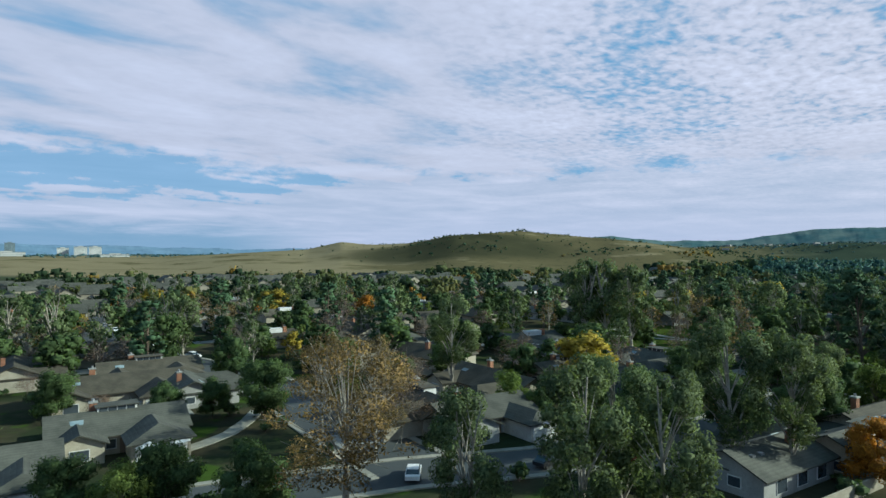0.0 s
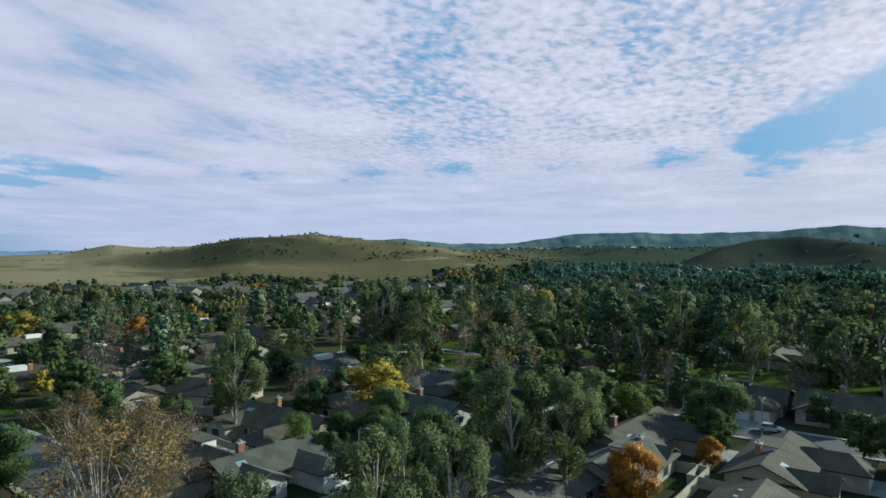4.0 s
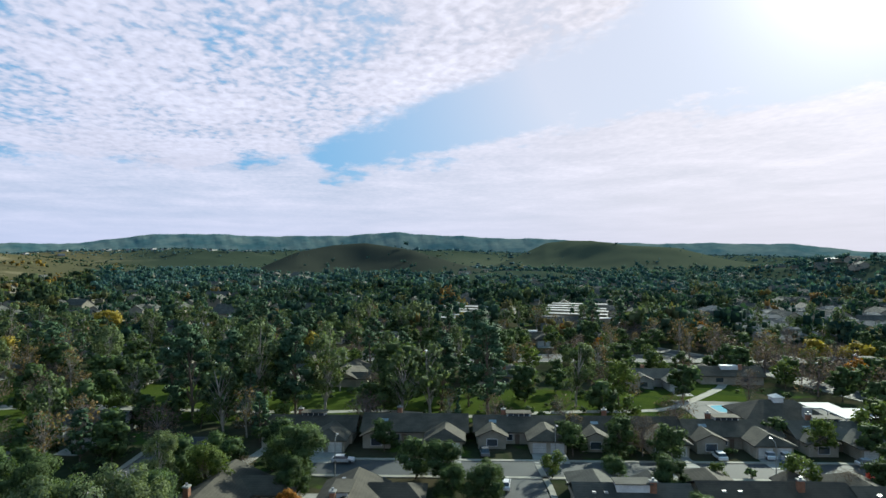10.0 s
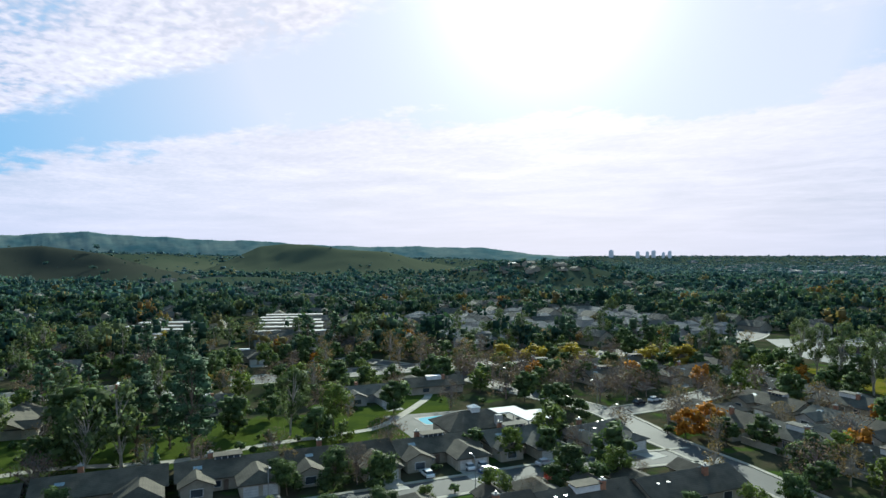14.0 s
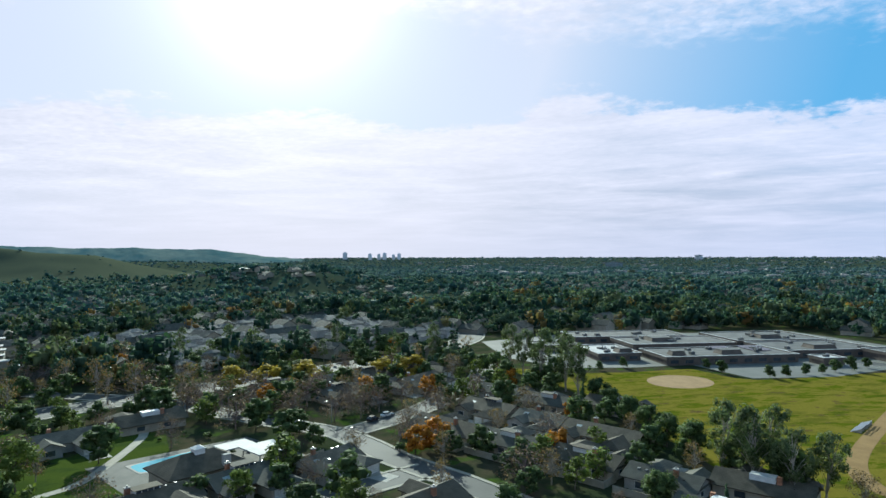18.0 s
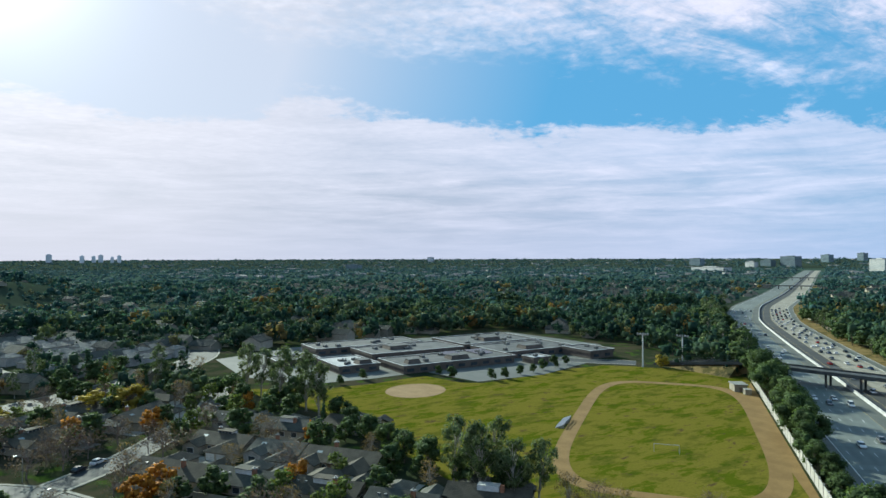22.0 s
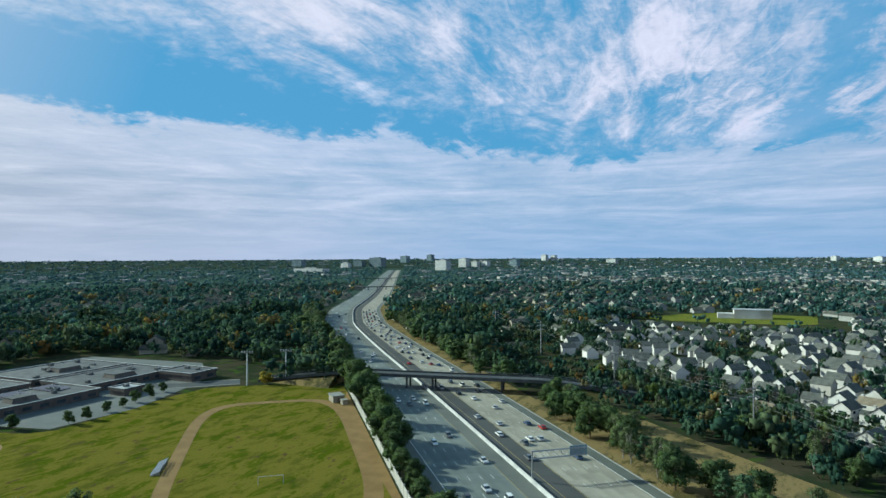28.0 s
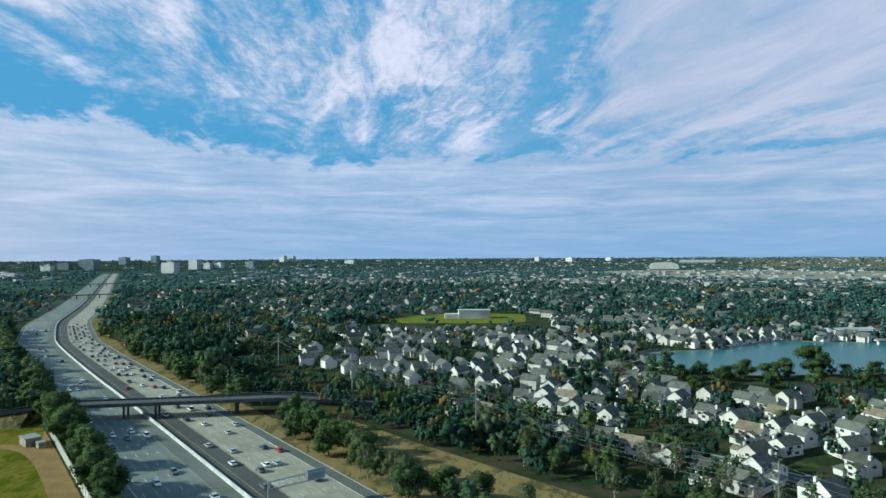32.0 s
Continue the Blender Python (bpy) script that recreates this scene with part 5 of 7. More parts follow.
def build_tree(kind, seed, leaves, size):
    """One tree at the origin: a trunk with limbs, and a crown of leaf clumps."""
    rng = np.random.default_rng(seed)
    h, rad, foot, lobes, lobe, leaf, bark, hang = KINDS[kind]
    wood, centres, radii = Shape(), [], []
    if kind == "cypress":
        for i in range(lobes):
            f = (i + 0.5) / lobes
            q = rad * (0.35 + 0.65 * math.sin(math.pi * min(1, f * 0.9 + 0.12))) * (1.05 - 0.6 * f)
            centres.append((rng.normal() * 0.15, rng.normal() * 0.15, h * (0.06 + 0.9 * f)))
            radii.append((q, q, h * 0.055))
        wood.tube([(0, 0, -0.2), (0, 0, h * 0.6)], [0.22, 0.1], 7)
    elif kind == "shrub":
        for i in range(lobes):
            a, r = rng.uniform(0, 6.28), rad * rng.uniform(0.1, 0.75)
            centres.append((r * math.cos(a), r * math.sin(a), h * rng.uniform(0.3, 0.65)))
            radii.append(np.array((lobe, lobe, lobe * 0.85)) * rng.uniform(0.7, 1.2))
        for i in range(5):
            a = i * 1.26
            wood.tube([(0, 0, -0.1), (0.5 * math.cos(a), 0.5 * math.sin(a), h * 0.4)], [0.06, 0.03], 5)
    else:
        tall = kind in ("eucalyptus", "pine_tree")
        stems = 2 if kind == "eucalyptus" and seed % 2 else 1
        thick = 0.02 * h if kind != "pine_tree" else 0.017 * h
        tips = []
        for st in range(stems):
            lean = np.array((rng.normal() * 0.05, rng.normal() * 0.05)) * h + (st * 0.1 * h, 0)
            path = [(lean[0] * f * f + 0.012 * h * math.sin(5 * f + seed), lean[1] * f * f + 0.012 * h * math.cos(4 * f + seed), h * f * (0.95 if tall else 0.72) - 0.3 * (f == 0)) for f in np.linspace(0, 1, 8)]
            wood.tube(path, [thick * (1 - 0.82 * f) * (0.8 if stems > 1 else 1) for f in np.linspace(0, 1, 8)], 8)
            tips.append(path)
        for i in range(lobes):
            path = tips[i % stems]
            f = foot + (1 - foot) * ((i + rng.uniform(0, 1)) / lobes)
            if kind == "pine_tree":
                env = rad * (1.05 - 0.8 * f) * rng.uniform(0.5, 1.15) + 0.4
            elif kind == "eucalyptus":
                env = rad * (0.45 + 0.75 * math.sin(math.pi * min(1.0, (f - foot) / (1 - foot) * 0.85 + 0.1))) * rng.uniform(0.35, 1.0)
            else:
                g = (f - foot) / (1 - foot)
                env = rad * math.sqrt(max(0.05, 1 - (1.55 * g - 0.62) ** 2)) * rng.uniform(0.3, 0.92)
            a = rng.uniform(0, 6.28)
            top = h * f * (0.98 if tall else 0.93)
            base = np.array(path[min(7, int(max(0.18, f - 0.22 if tall else 0.3 + 0.5 * f) * 7 * (1.0 if tall else 0.9)))])
            c = np.array((base[0] + env * math.cos(a), base[1] + env * math.sin(a), top))
            mid = base + (c - base) * 0.5 + np.array((0, 0, 0.07 * np.linalg.norm(c - base)))
            wood.tube([tuple(base), tuple(mid), tuple(c)], [thick * 0.26, thick * 0.15, thick * 0.05], 5)
            if kind in ("bare_tree", "sycamore"):
                for q in range(7 if kind == "bare_tree" else 3):
                    e = c + unit(rng, 1)[0] * lobe * rng.uniform(0.8, 1.7) + (0, 0, 0.4)
                    wood.tube([tuple(mid + (c - mid) * rng.uniform(0.3, 0.9)), tuple(e)], [thick * 0.07, 0.012], 4)
            k = lobe * rng.uniform(0.65, 1.35) * h / KINDS[kind][0]
            centres.append(c)
            radii.append((k, k, k * (0.55 if kind == "pine_tree" else 1.15 if kind == "eucalyptus" else 0.8)))
    crown, soft = leaf_quads(rng, np.array(centres), np.array(radii), leaves, size, hang, {"eucalyptus": 0.5, "sycamore": 0.0, "bare_tree": 0.0, "light_tree": 0.5}.get(kind, 0.72))
    me = quads("crown", crown, leaf, None, soft)
    SOFT[me.name] = soft
    return wood.mesh("trunk", bark), me


TREES = {}


def tree_model(kind, variant, fine):
    """Meshes of a kind, fine for those that stand near the flight."""
    key = (kind, variant, fine)
    if key not in TREES:
        n, size = {"eucalyptus": (6200, 0.24), "broad_tree": (5600, 0.21), "light_tree": (4200, 0.2), "pine_tree": (6200, 0.24), "sycamore": (4600, 0.15), "yellow_tree": (5600, 0.21),
                   "orange_tree": (4600, 0.19), "bare_tree": (5200, 0.10), "cypress": (2600, 0.18), "shrub": (900, 0.14)}[kind]
        if fine == 2:
            n, size = int(n * 1.7), size * 0.72
        elif fine:
            n, size = int(n * 0.4), size * 1.3
        else:
            n, size = n // 13, size * 2.4
        TREES[key] = build_tree(kind, 11 * variant + len(kind) + 3, n, size)
    return TREES[key]


PLANTED = []
tree_rng = random.Random(5)


def plant(kind, x, y, height, fine=False, wide=1.0, group=""):
    """Sets a tree of a kind and height."""
    if fine and math.hypot(x, y) < 125:
        fine = 2
    wood, crown = tree_model(kind, tree_rng.randrange(3 if fine else 2), fine)
    k = height / KINDS[kind][0]
    PLANTED.append((x, y, 0.2 * height + 1.5))
    m = pose(x, y, float(land_height(np.array([x * 1.0]), np.array([y * 1.0]))[0]), 0, 0, tree_rng.uniform(0, 360)) @ Matrix.Diagonal((k * wide, k * wide, k, 1))
    if not fine:
        GROVES.setdefault(kind, []).append((m, wood, crown))
        return None
    root = thing("shrub" if kind == "shrub" else "tree", m, LABELS[kind], "shrub" if kind == "shrub" else "tree", group)
    part("trunk", wood, None, root)
    part("crown", crown, None, root)
    return root


GROVES = {}


def grove_mesh(kind, rows):
    """Trees that stand further off, joined into one wood of their kind."""
    leaf, bark = KINDS[kind][5], KINDS[kind][6]
    crowns, softs, wood = [], [], Shape()
    for m, w, c in rows:
        a = np.empty(len(c.vertices) * 3, np.float32)
        c.vertices.foreach_get("co", a)
        mm = np.array(m)
        crowns.append((a.reshape(-1, 3) @ mm[:3, :3].T + mm[:3, 3]).reshape(-1, 4, 3))
        turned = SOFT[c.name] @ mm[:3, :3].T
        softs.append(turned / (np.linalg.norm(turned, axis=-1, keepdims=True) + 1e-9))
        wood.add([m @ v.co for v in w.vertices], [tuple(p.vertices) for p in w.polygons])
    plural = LABELS[kind]
    tagged(new("grove_" + kind, quads("grove", np.concatenate(crowns), leaf, None, np.concatenate(softs))), "crowns of " + plural.split(" with")[0] + " trees through the town", "trees", "", "stuff")
    solid("grove_trunks_" + kind, wood, bark, "trunks and limbs of the trees through the town", "trees", "stuff")

# ---- houses ----
HOUSES = []


def window_in(root, x, y, z, w, h, face, frame_mat=M_WHITE):
    """A window with frame and pane in a wall: face is the wall's outward side, 'x-', 'x+', 'y-' or 'y+'."""
    a, b = w / 2, h / 2
    s = -1 if face[1] == "-" else 1
    if face[0] == "y":
        fr = Shape().box(x - a - 0.1, min(y, y + s * 0.08), z - b - 0.1, x + a + 0.1, max(y, y + s * 0.08), z + b + 0.1)
        pn = Shape().box(x - a, min(y + s * 0.06, y + s * 0.1), z - b, x + a, max(y + s * 0.06, y + s * 0.1), z + b)
    else:
        fr = Shape().box(min(x, x + s * 0.08), y - a - 0.1, z - b - 0.1, max(x, x + s * 0.08), y + a + 0.1, z + b + 0.1)
        pn = Shape().box(min(x + s * 0.06, x + s * 0.1), y - a, z - b, max(x + s * 0.06, x + s * 0.1), y + a, z + b)
    win = part("window", fr, frame_mat, root)
    part("pane", pn, M_GLASS, win)


def chimney(root, x, y, z, mat=M_BRICK, full=True):
    c = part("chimney", Shape().box(x - 0.5, y - 0.4, 0, x + 0.5, y + 0.4, z), mat, root)
    if not full:
        return
    part("cap", Shape().box(x - 0.62, y - 0.52, z, x + 0.62, y + 0.52, z + 0.22), M_CONCRETE, c)
    part("flue", Shape().tube([(x, y, z + 0.2), (x, y, z + 0.6)], [0.2, 0.2], 8), M_METAL, c)


def ranch(name, length, depth, wing, roof, wall, clerestory, label, full=True):
    """A low house: a long gabled body along x, a garage wing in front (y-), chimney, skylights, patio wall."""
    root = thing(name, Matrix(), label, "house")
    l, d = length / 2, depth / 2
    part("wall", Shape().walls(-l, -d, l, d, 2.6, 0.24 * depth), wall, root)
    part("roof", Shape().gable(-l, -d, l, d, 2.55, 0.25 * depth, 0.8), roof, root)
    gx, gw, gd = l - wing / 2 - 0.6, wing / 2, 6.4
    part("garage_wall", Shape().box(gx - gw, -d - gd, 0, gx + gw, -d + 0.5, 2.55), wall, root)
    g = Shape().gable(-gd / 2 - d / 2 + 0.2, -gw, gd / 2 + d / 2 - 0.2, gw, 2.5, 0.23 * wing, 0.7, hip=0.42 * wing).spun(90, gx, -d - gd / 2 + d / 2 - 0.1)
    part("garage_roof", g, roof, root)
    bx, bw = -l + 3.2, 2.9
    part("bay_wall", Shape().walls(-3.0, -bw, 3.0, bw, 2.55, 1.5).spun(90, bx, -d - 0.6), wall, root)
    part("bay_roof", Shape().gable(-3.0, -bw, d + 2.4, bw, 2.5, 1.55, 0.6).spun(90, bx, -d - 0.6), roof, root)
    n = 2 if wing > 6.8 else 1
    for i in range(n):
        c = gx - gw + (i + 0.5) * 2 * gw / n
        q = gw / n - 0.45
        door = part("garage_door", Shape().box(c - q, -d - gd - 0.06, 0.02, c + q, -d - gd + 0.02, 2.15), M_GARAGE, root)
        for k in range(3 if full else 0):
            part("panel_seam", Shape().box(c - q, -d - gd - 0.085, 0.52 + k * 0.52, c + q, -d - gd - 0.058, 0.56 + k * 0.52), M_STUCCO_GREY, door)
    if not full:
        for x, y in ((bx, -d - 3.65), (-l * 0.4, d + 0.05), (l * 0.4, d + 0.05)):
            part("window", Shape().box(x - 1.1, y - 0.06, 0.8, x + 1.1, y + 0.06, 2.1), M_GLASS, root)
        chimney(root, -l * 0.35, d * 0.35, 2.6 + 0.25 * depth + 0.9, M_BRICK, False)
        part("driveway", Shape().box(gx - gw + 0.2, -d - gd - 6.5, 0.0, gx + gw - 0.2, -d - gd, 0.1), M_CONCRETE, root)
        if clerestory:
            part("clerestory", Shape().box(-2.6, -0.4, 3.2, 2.6, 2.0, 2.6 + 0.25 * depth + 0.55), M_WHITE, root)
        return root
    window_in(root, bx, -d - 3.6, 1.35, 2.2, 1.4, "y-")
    window_in(root, -l + 7.2, -d, 1.45, 1.2, 1.2, "y-")
    for x in (-l * 0.55, 0.0, l * 0.55):
        window_in(root, x, d, 1.35, 2.0, 1.5, "y+")
    window_in(root, -l, 0.6, 1.5, 1.5, 1.1, "x-")
    window_in(root, l, 1.0, 1.5, 1.5, 1.1, "x+")
    part("door", Shape().box(-l + 8.3, -d - 0.05, 0, -l + 9.3, -d + 0.02, 2.1), M_SIDING, root)
    chimney(root, -l * 0.35, d * 0.35, 2.6 + 0.25 * depth + 0.9)
    if clerestory:
        c = part("clerestory", Shape().box(-2.6, -0.4, 3.2, 2.6, 2.0, 2.6 + 0.25 * depth + 0.55), M_WHITE, root)
        z = 2.6 + 0.25 * depth + 0.18
        for k in range(4):
            part("pane", Shape().box(-2.35 + 1.2 * k, -0.46, z - 0.32, -1.3 + 1.2 * k, -0.4, z + 0.32), M_GLASS, c)
        part("clerestory_roof", Shape().box(-2.9, -0.8, 2.6 + 0.25 * depth + 0.55, 2.9, 2.4, 2.6 + 0.25 * depth + 0.68), roof, root)
    for x in (l * 0.5, l * 0.72):
        z = 2.75 + 0.25 * depth * (1 - 0.45)
        part("roof_vent", Shape().box(x - 0.3, d * 0.4 - 0.3, z - 0.2, x + 0.3, d * 0.4 + 0.3, z + 0.35), M_METAL, root)
    sk = Shape().add([(-1.0, -0.6, 0.1), (1.0, -0.6, 0.1), (1.0, 0.6, 0.1), (-1.0, 0.6, 0.1), (-0.8, -0.45, 0.32), (0.8, -0.45, 0.32), (0.8, 0.45, 0.32), (-0.8, 0.45, 0.32)],
                     [(0, 1, 5, 4), (1, 2, 6, 5), (2, 3, 7, 6), (3, 0, 4, 7), (4, 5, 6, 7)])
    sk.v = [(x - l * 0.62, y - d * 0.45, z + 2.72 + 0.25 * depth * 0.5 + (y * 0.5)) for x, y, z in sk.v]
    part("skylight", sk, M_SKYGLASS, root)
    fence = Shape().box(-l - 0.6, d + 4.8, 0, l + 0.4, d + 4.95, 1.7).box(-l - 0.6, d - 1, 0, -l - 0.45, d + 4.8, 1.7)
    part("patio_wall", fence, M_STUCCO_TAN, root)
    part("driveway", Shape().box(gx - gw + 0.2, -d - gd - 6.5, 0.0, gx + gw - 0.2, -d - gd, 0.1), M_CONCRETE, root)
    return root


def two_storey(name, length, depth, roof, wall, label, turned=True):
    """A white two-storey house: steep main gable, a cross gable, lower garage, chimney stack."""
    root = thing(name, Matrix(), label, "house")
    l, d = length / 2, depth / 2
    part("wall", Shape().walls(-l, -d, l, d, 5.3, 0.42 * depth), wall, root)
    part("roof", Shape().gable(-l, -d, l, d, 5.25, 0.43 * depth, 0.35), roof, root)
    q = l * 0.52
    w2 = Shape().walls(-3.4, -q, 3.4, q, 4.6, 0.45 * q).spun(90, l * 0.35, -d - 0.4)
    part("wing_wall", w2, wall, root)
    part("wing_roof", Shape().gable(-3.4, -q, 3.4, q, 4.55, 0.46 * q, 0.35).spun(90, l * 0.35, -d - 0.4), roof, root)
    part("garage_wall", Shape().box(-l + 0.3, -d - 5.2, 0, -0.1, -d + 0.2, 2.6), wall, root)
    part("garage_roof", Shape().gable(-l + 0.3, -d - 5.2, -0.1, -d + 0.2, 2.55, 1.3, 0.4, hip=1.6), roof, root)
    part("garage_door", Shape().box(-l + 0.8, -d - 5.27, 0.02, -0.6, -d - 5.2, 2.2), M_GARAGE, root)
    for x, y, z in ((-l * 0.5, d + 0.05, 4.1), (l * 0.4, d + 0.05, 4.1), (-l * 0.3, d + 0.05, 1.4), (l * 0.35, -d - 3.85, 1.5), (l * 0.35, -d - 3.85, 4.0), (-l * 0.55, -d - 0.05, 4.2)):
        part("window", Shape().box(x - 0.8, y - 0.05, z - 0.6, x + 0.8, y + 0.05, z + 0.6), M_GLASS, root)
    for x in (-l - 0.05, l + 0.05):
        part("window", Shape().box(x - 0.05, -0.8, 3.5, x + 0.05, 0.8, 4.6), M_GLASS, root)
    chimney(root, l * 0.9, -d * 0.4, 5.3 + 0.43 * depth + 0.7, wall, False)
    return root


RANCH = [ranch("house", 19, 9.5, 7.4, M_SHAKE_BROWN, M_STUCCO_TAN, True, "low tan house with brown shake roof, white garage doors and clerestory"),
         ranch("house", 16, 9.0, 5.6, M_SHAKE_GREY, M_STUCCO_GREY, False, "low grey house with weathered grey shake roof and brick chimney"),
         ranch("house", 22, 10.5, 7.4, M_SHAKE_BROWN, M_STUCCO_TAN, False, "long low tan house with brown shake roof and two garage doors"),
         ranch("house", 17, 10.0, 7.4, M_SHAKE_GREY, M_STUCCO_TAN, True, "low house with grey shake roof and a white clerestory")]
PLAIN = [ranch("house", 19, 9.5, 7.4, M_SHAKE_BROWN, M_STUCCO_TAN, True, "low tan house with brown shake roof and clerestory", False),
         ranch("house", 16, 9.0, 5.6, M_SHAKE_GREY, M_STUCCO_GREY, False, "low grey house with weathered grey shake roof", False),
         ranch("house", 22, 10.5, 7.4, M_SHAKE_BROWN, M_STUCCO_TAN, False, "long low tan house with brown shake roof", False),
         ranch("house", 17, 10.0, 7.4, M_SHAKE_GREY, M_STUCCO_TAN, True, "low house with grey shake roof and white clerestory", False)]
WHITE = [two_storey("white_house", 9.4, 7.0, M_ROOF_SLATE, M_STUCCO_WHITE, "white stucco two-storey house with dark slate roof"),
         two_storey("white_house", 8.4, 6.6, M_SHAKE_GREY, M_STUCCO_WHITE, "white stucco two-storey house with grey roof"),
         two_storey("white_house", 10.4, 7.4, M_TILE_TAN, M_STUCCO_WHITE, "cream two-storey house with tan tiled roof")]
first_use = {}


def settle(models, i, x, y, turn, group):
    """Sets a house; the first of a model is the model itself."""
    ob = models[i]
    m = pose(x, y, 0.0, 0, 0, turn)
    if models is WHITE:
        m = m @ Matrix.Diagonal((house_rng.uniform(0.85, 1.1), house_rng.uniform(0.85, 1.1), house_rng.uniform(0.85, 1.0), 1))
    if ob.name in first_use:
        ob = copy_thing(ob, m)
    else:
        first_use[ob.name] = True
        ob.matrix_basis = m
    tagged(ob, group=group)
    HOUSES.append((x, y, 6.6 if models is WHITE else 11.0))
    return ob


def on_road(x, y, slack):
    """Whether a point lies on a street, path, freeway or open field."""
    if -48 - slack < float(freeway_offset(np.array(x), np.array(y))) < 36 + slack:
        return True
    for line, half in STREET_XY.values():
        a = np.array(line)
        if np.hypot(a[:, 0] - x, a[:, 1] - y).min() < half + slack + 3.0:
            return True
    return False


SCHOOLZONE = [(300, -46), (430, -46), (440, -300), (320, -315), (250, -285), (240, -150)]
CLUB = gridpoly(((50, 154), (50, 192), (98, 192), (102, 154)))
OPEN = [FIELD, YARD, SCHOOLZONE, CLUB, LAKE, PARK_N, PARK_FRONT, STRIP] + PARK


def free(x, y, slack=9.0, gap=15.0):
    if any(bool(inside(poly, np.array(x), np.array(y))) for poly in OPEN) or on_road(x, y, slack):
        return False
    return all((x - a) ** 2 + (y - b) ** 2 > gap * gap for a, b, r in HOUSES)


house_rng = random.Random(12)
# the court: a row of garages facing the street, gardens to the park; and the rows round it
COURT = (((-38, 151, 0, 0), (-15, 152, 2, 0), (8, 152, 0, 0), (31, 151, 2, 0), (53, 150, 0, 0), (74, 149, 3, 0), (94, 145, 1, 8),
          (-44, 107, 2, 90), (-22, 106, 0, 90), (22, 110, 3, 180), (44, 111, 2, 180), (66, 110, 0, 180), (88, 108, 2, 180),
          (-44, 76, 1, 270), (-40, 92, 3, 270), (-20, 78, 2, 90), (22, 84, 0, 180), (46, 82, 1, 180), (70, 84, 2, 180)),
         ((-92, -5, 1, 90), (-98, 76, 2, 0), (-100, 98, 0, 90), (-84, 100, 1, 0), (-134, 14, 2, 90), (-104, 11, 3, 90), (-128, 25, 1, 180), (-150, 22, 0, 90), (-148, 70, 0, 180),
          (-136, 82, 2, 200), (-158, 86, 3, 180), (-120, 112, 1, 180), (-182, 12, 2, 90), (-96, 122, 3, 0), (-82, 60, 1, 90), (-92, 55, 0, 0)),
         ((138, 78, 1, 90), (139, 99, 0, 90), (138, 121, 3, 90), (137, 143, 2, 90), (161, 106, 2, 270), (163, 128, 1, 270), (164, 149, 0, 270), (185, 140, 3, 90), (187, 162, 1, 90),
          (146, 207, 0, 0), (163, 204, 1, 0), (180, 200, 2, 10), (134, 232, 3, 0), (154, 228, 1, 0), (176, 226, 0, 0)))
for rows in COURT:
    for s, w, i, turn in rows:
        p = P(s, w)
        settle(RANCH, i, p.x, p.y, HEAD + turn, "brown-roofed houses")
# the rest of the old town, in rows along the grid
for w in range(-2, 470, 31):
    for s in range(-330, 320, 24):
        a, b = s + house_rng.uniform(-3, 3), w + house_rng.uniform(-3, 3)
        p = P(a, b)
        r = math.hypot(p.x, p.y)
        if (112 < s < 322 and 292 < w < 460) or r < 66 or r > 430 or (s > 100 and w < 60) or (s > 200 and w < 300) or not free(p.x, p.y, 8, 19.5) or house_rng.random() < 0.1:
            continue
        if any(math.hypot(p.x - q, p.y - t) < 34 for q, t in ((172, 50), (300, 205), (330, 225), (355, 240))):
            continue
        settle(RANCH if r < 128 else PLAIN, house_rng.randrange(4), p.x, p.y, HEAD + house_rng.choice((0, 0, 90, 180, 180, 270)) + house_rng.uniform(-6, 6), "brown-roofed houses")
# the white houses across the freeway
FAR_WHITE = []
SHORE = [(-92, -322), (-92, -400), (-240, -393), (-430, -400), (-560, -420), (-560, -322)]
for w in range(-172, -600, -17):
    for s in range(60, 860, 14):
        a, b = s + house_rng.uniform(-3, 3) + 6 * math.sin(w * 0.05), w + house_rng.uniform(-3, 3) + 7 * math.sin(s * 0.03)
        p = P(a, b)
        if p.y > -150 or p.y < -730 or p.x < -330 or math.degrees(math.atan2(p.x, -p.y)) > 16.5 or math.sin(a / 34) * math.cos(b / 27 + a / 90) < -0.68 or inside(SHORE, np.array(p.x), np.array(p.y)) or not free(p.x, p.y, 2.0, 11.0) or house_rng.random() < 0.12:
            continue
        turn = HEAD + house_rng.choice((0, 90, 180, 270)) + 22 * math.sin(0.02 * s + 0.013 * w) + house_rng.uniform(-5, 5)
        if math.hypot(p.x, p.y) > 318:
            FAR_WHITE.append((p.x, p.y, turn))
            HOUSES.append((p.x, p.y, 6.6))
        else:
            settle(WHITE, house_rng.choice((0, 0, 1, 1, 2)), p.x, p.y, turn, "white houses")
white_walls, white_roofs = Shape(), Shape()
for x, y, turn in FAR_WHITE:
    for shape, make in ((white_walls, lambda q: q.walls(-4.6, -3.5, 4.6, 3.5, 5.0, 2.8).walls(-2, -5.4, 2.6, -3.2, 4.2, 0.9)), (white_roofs, lambda q: q.gable(-4.6, -3.5, 4.6, 3.5, 4.95, 2.9, 0.3).gable(-2, -5.4, 2.6, -3.2, 4.15, 1.0, 0.3))):
        q = make(Shape()).spun(turn, x, y)
        shape.add(q.v, q.f)
solid("white_house_walls", white_walls, M_STUCCO_WHITE, "white walls of more distant two-storey houses", "houses", "stuff")
solid("white_house_roofs", white_roofs, M_ROOF_SLATE, "dark roofs of more distant two-storey houses", "houses", "stuff")

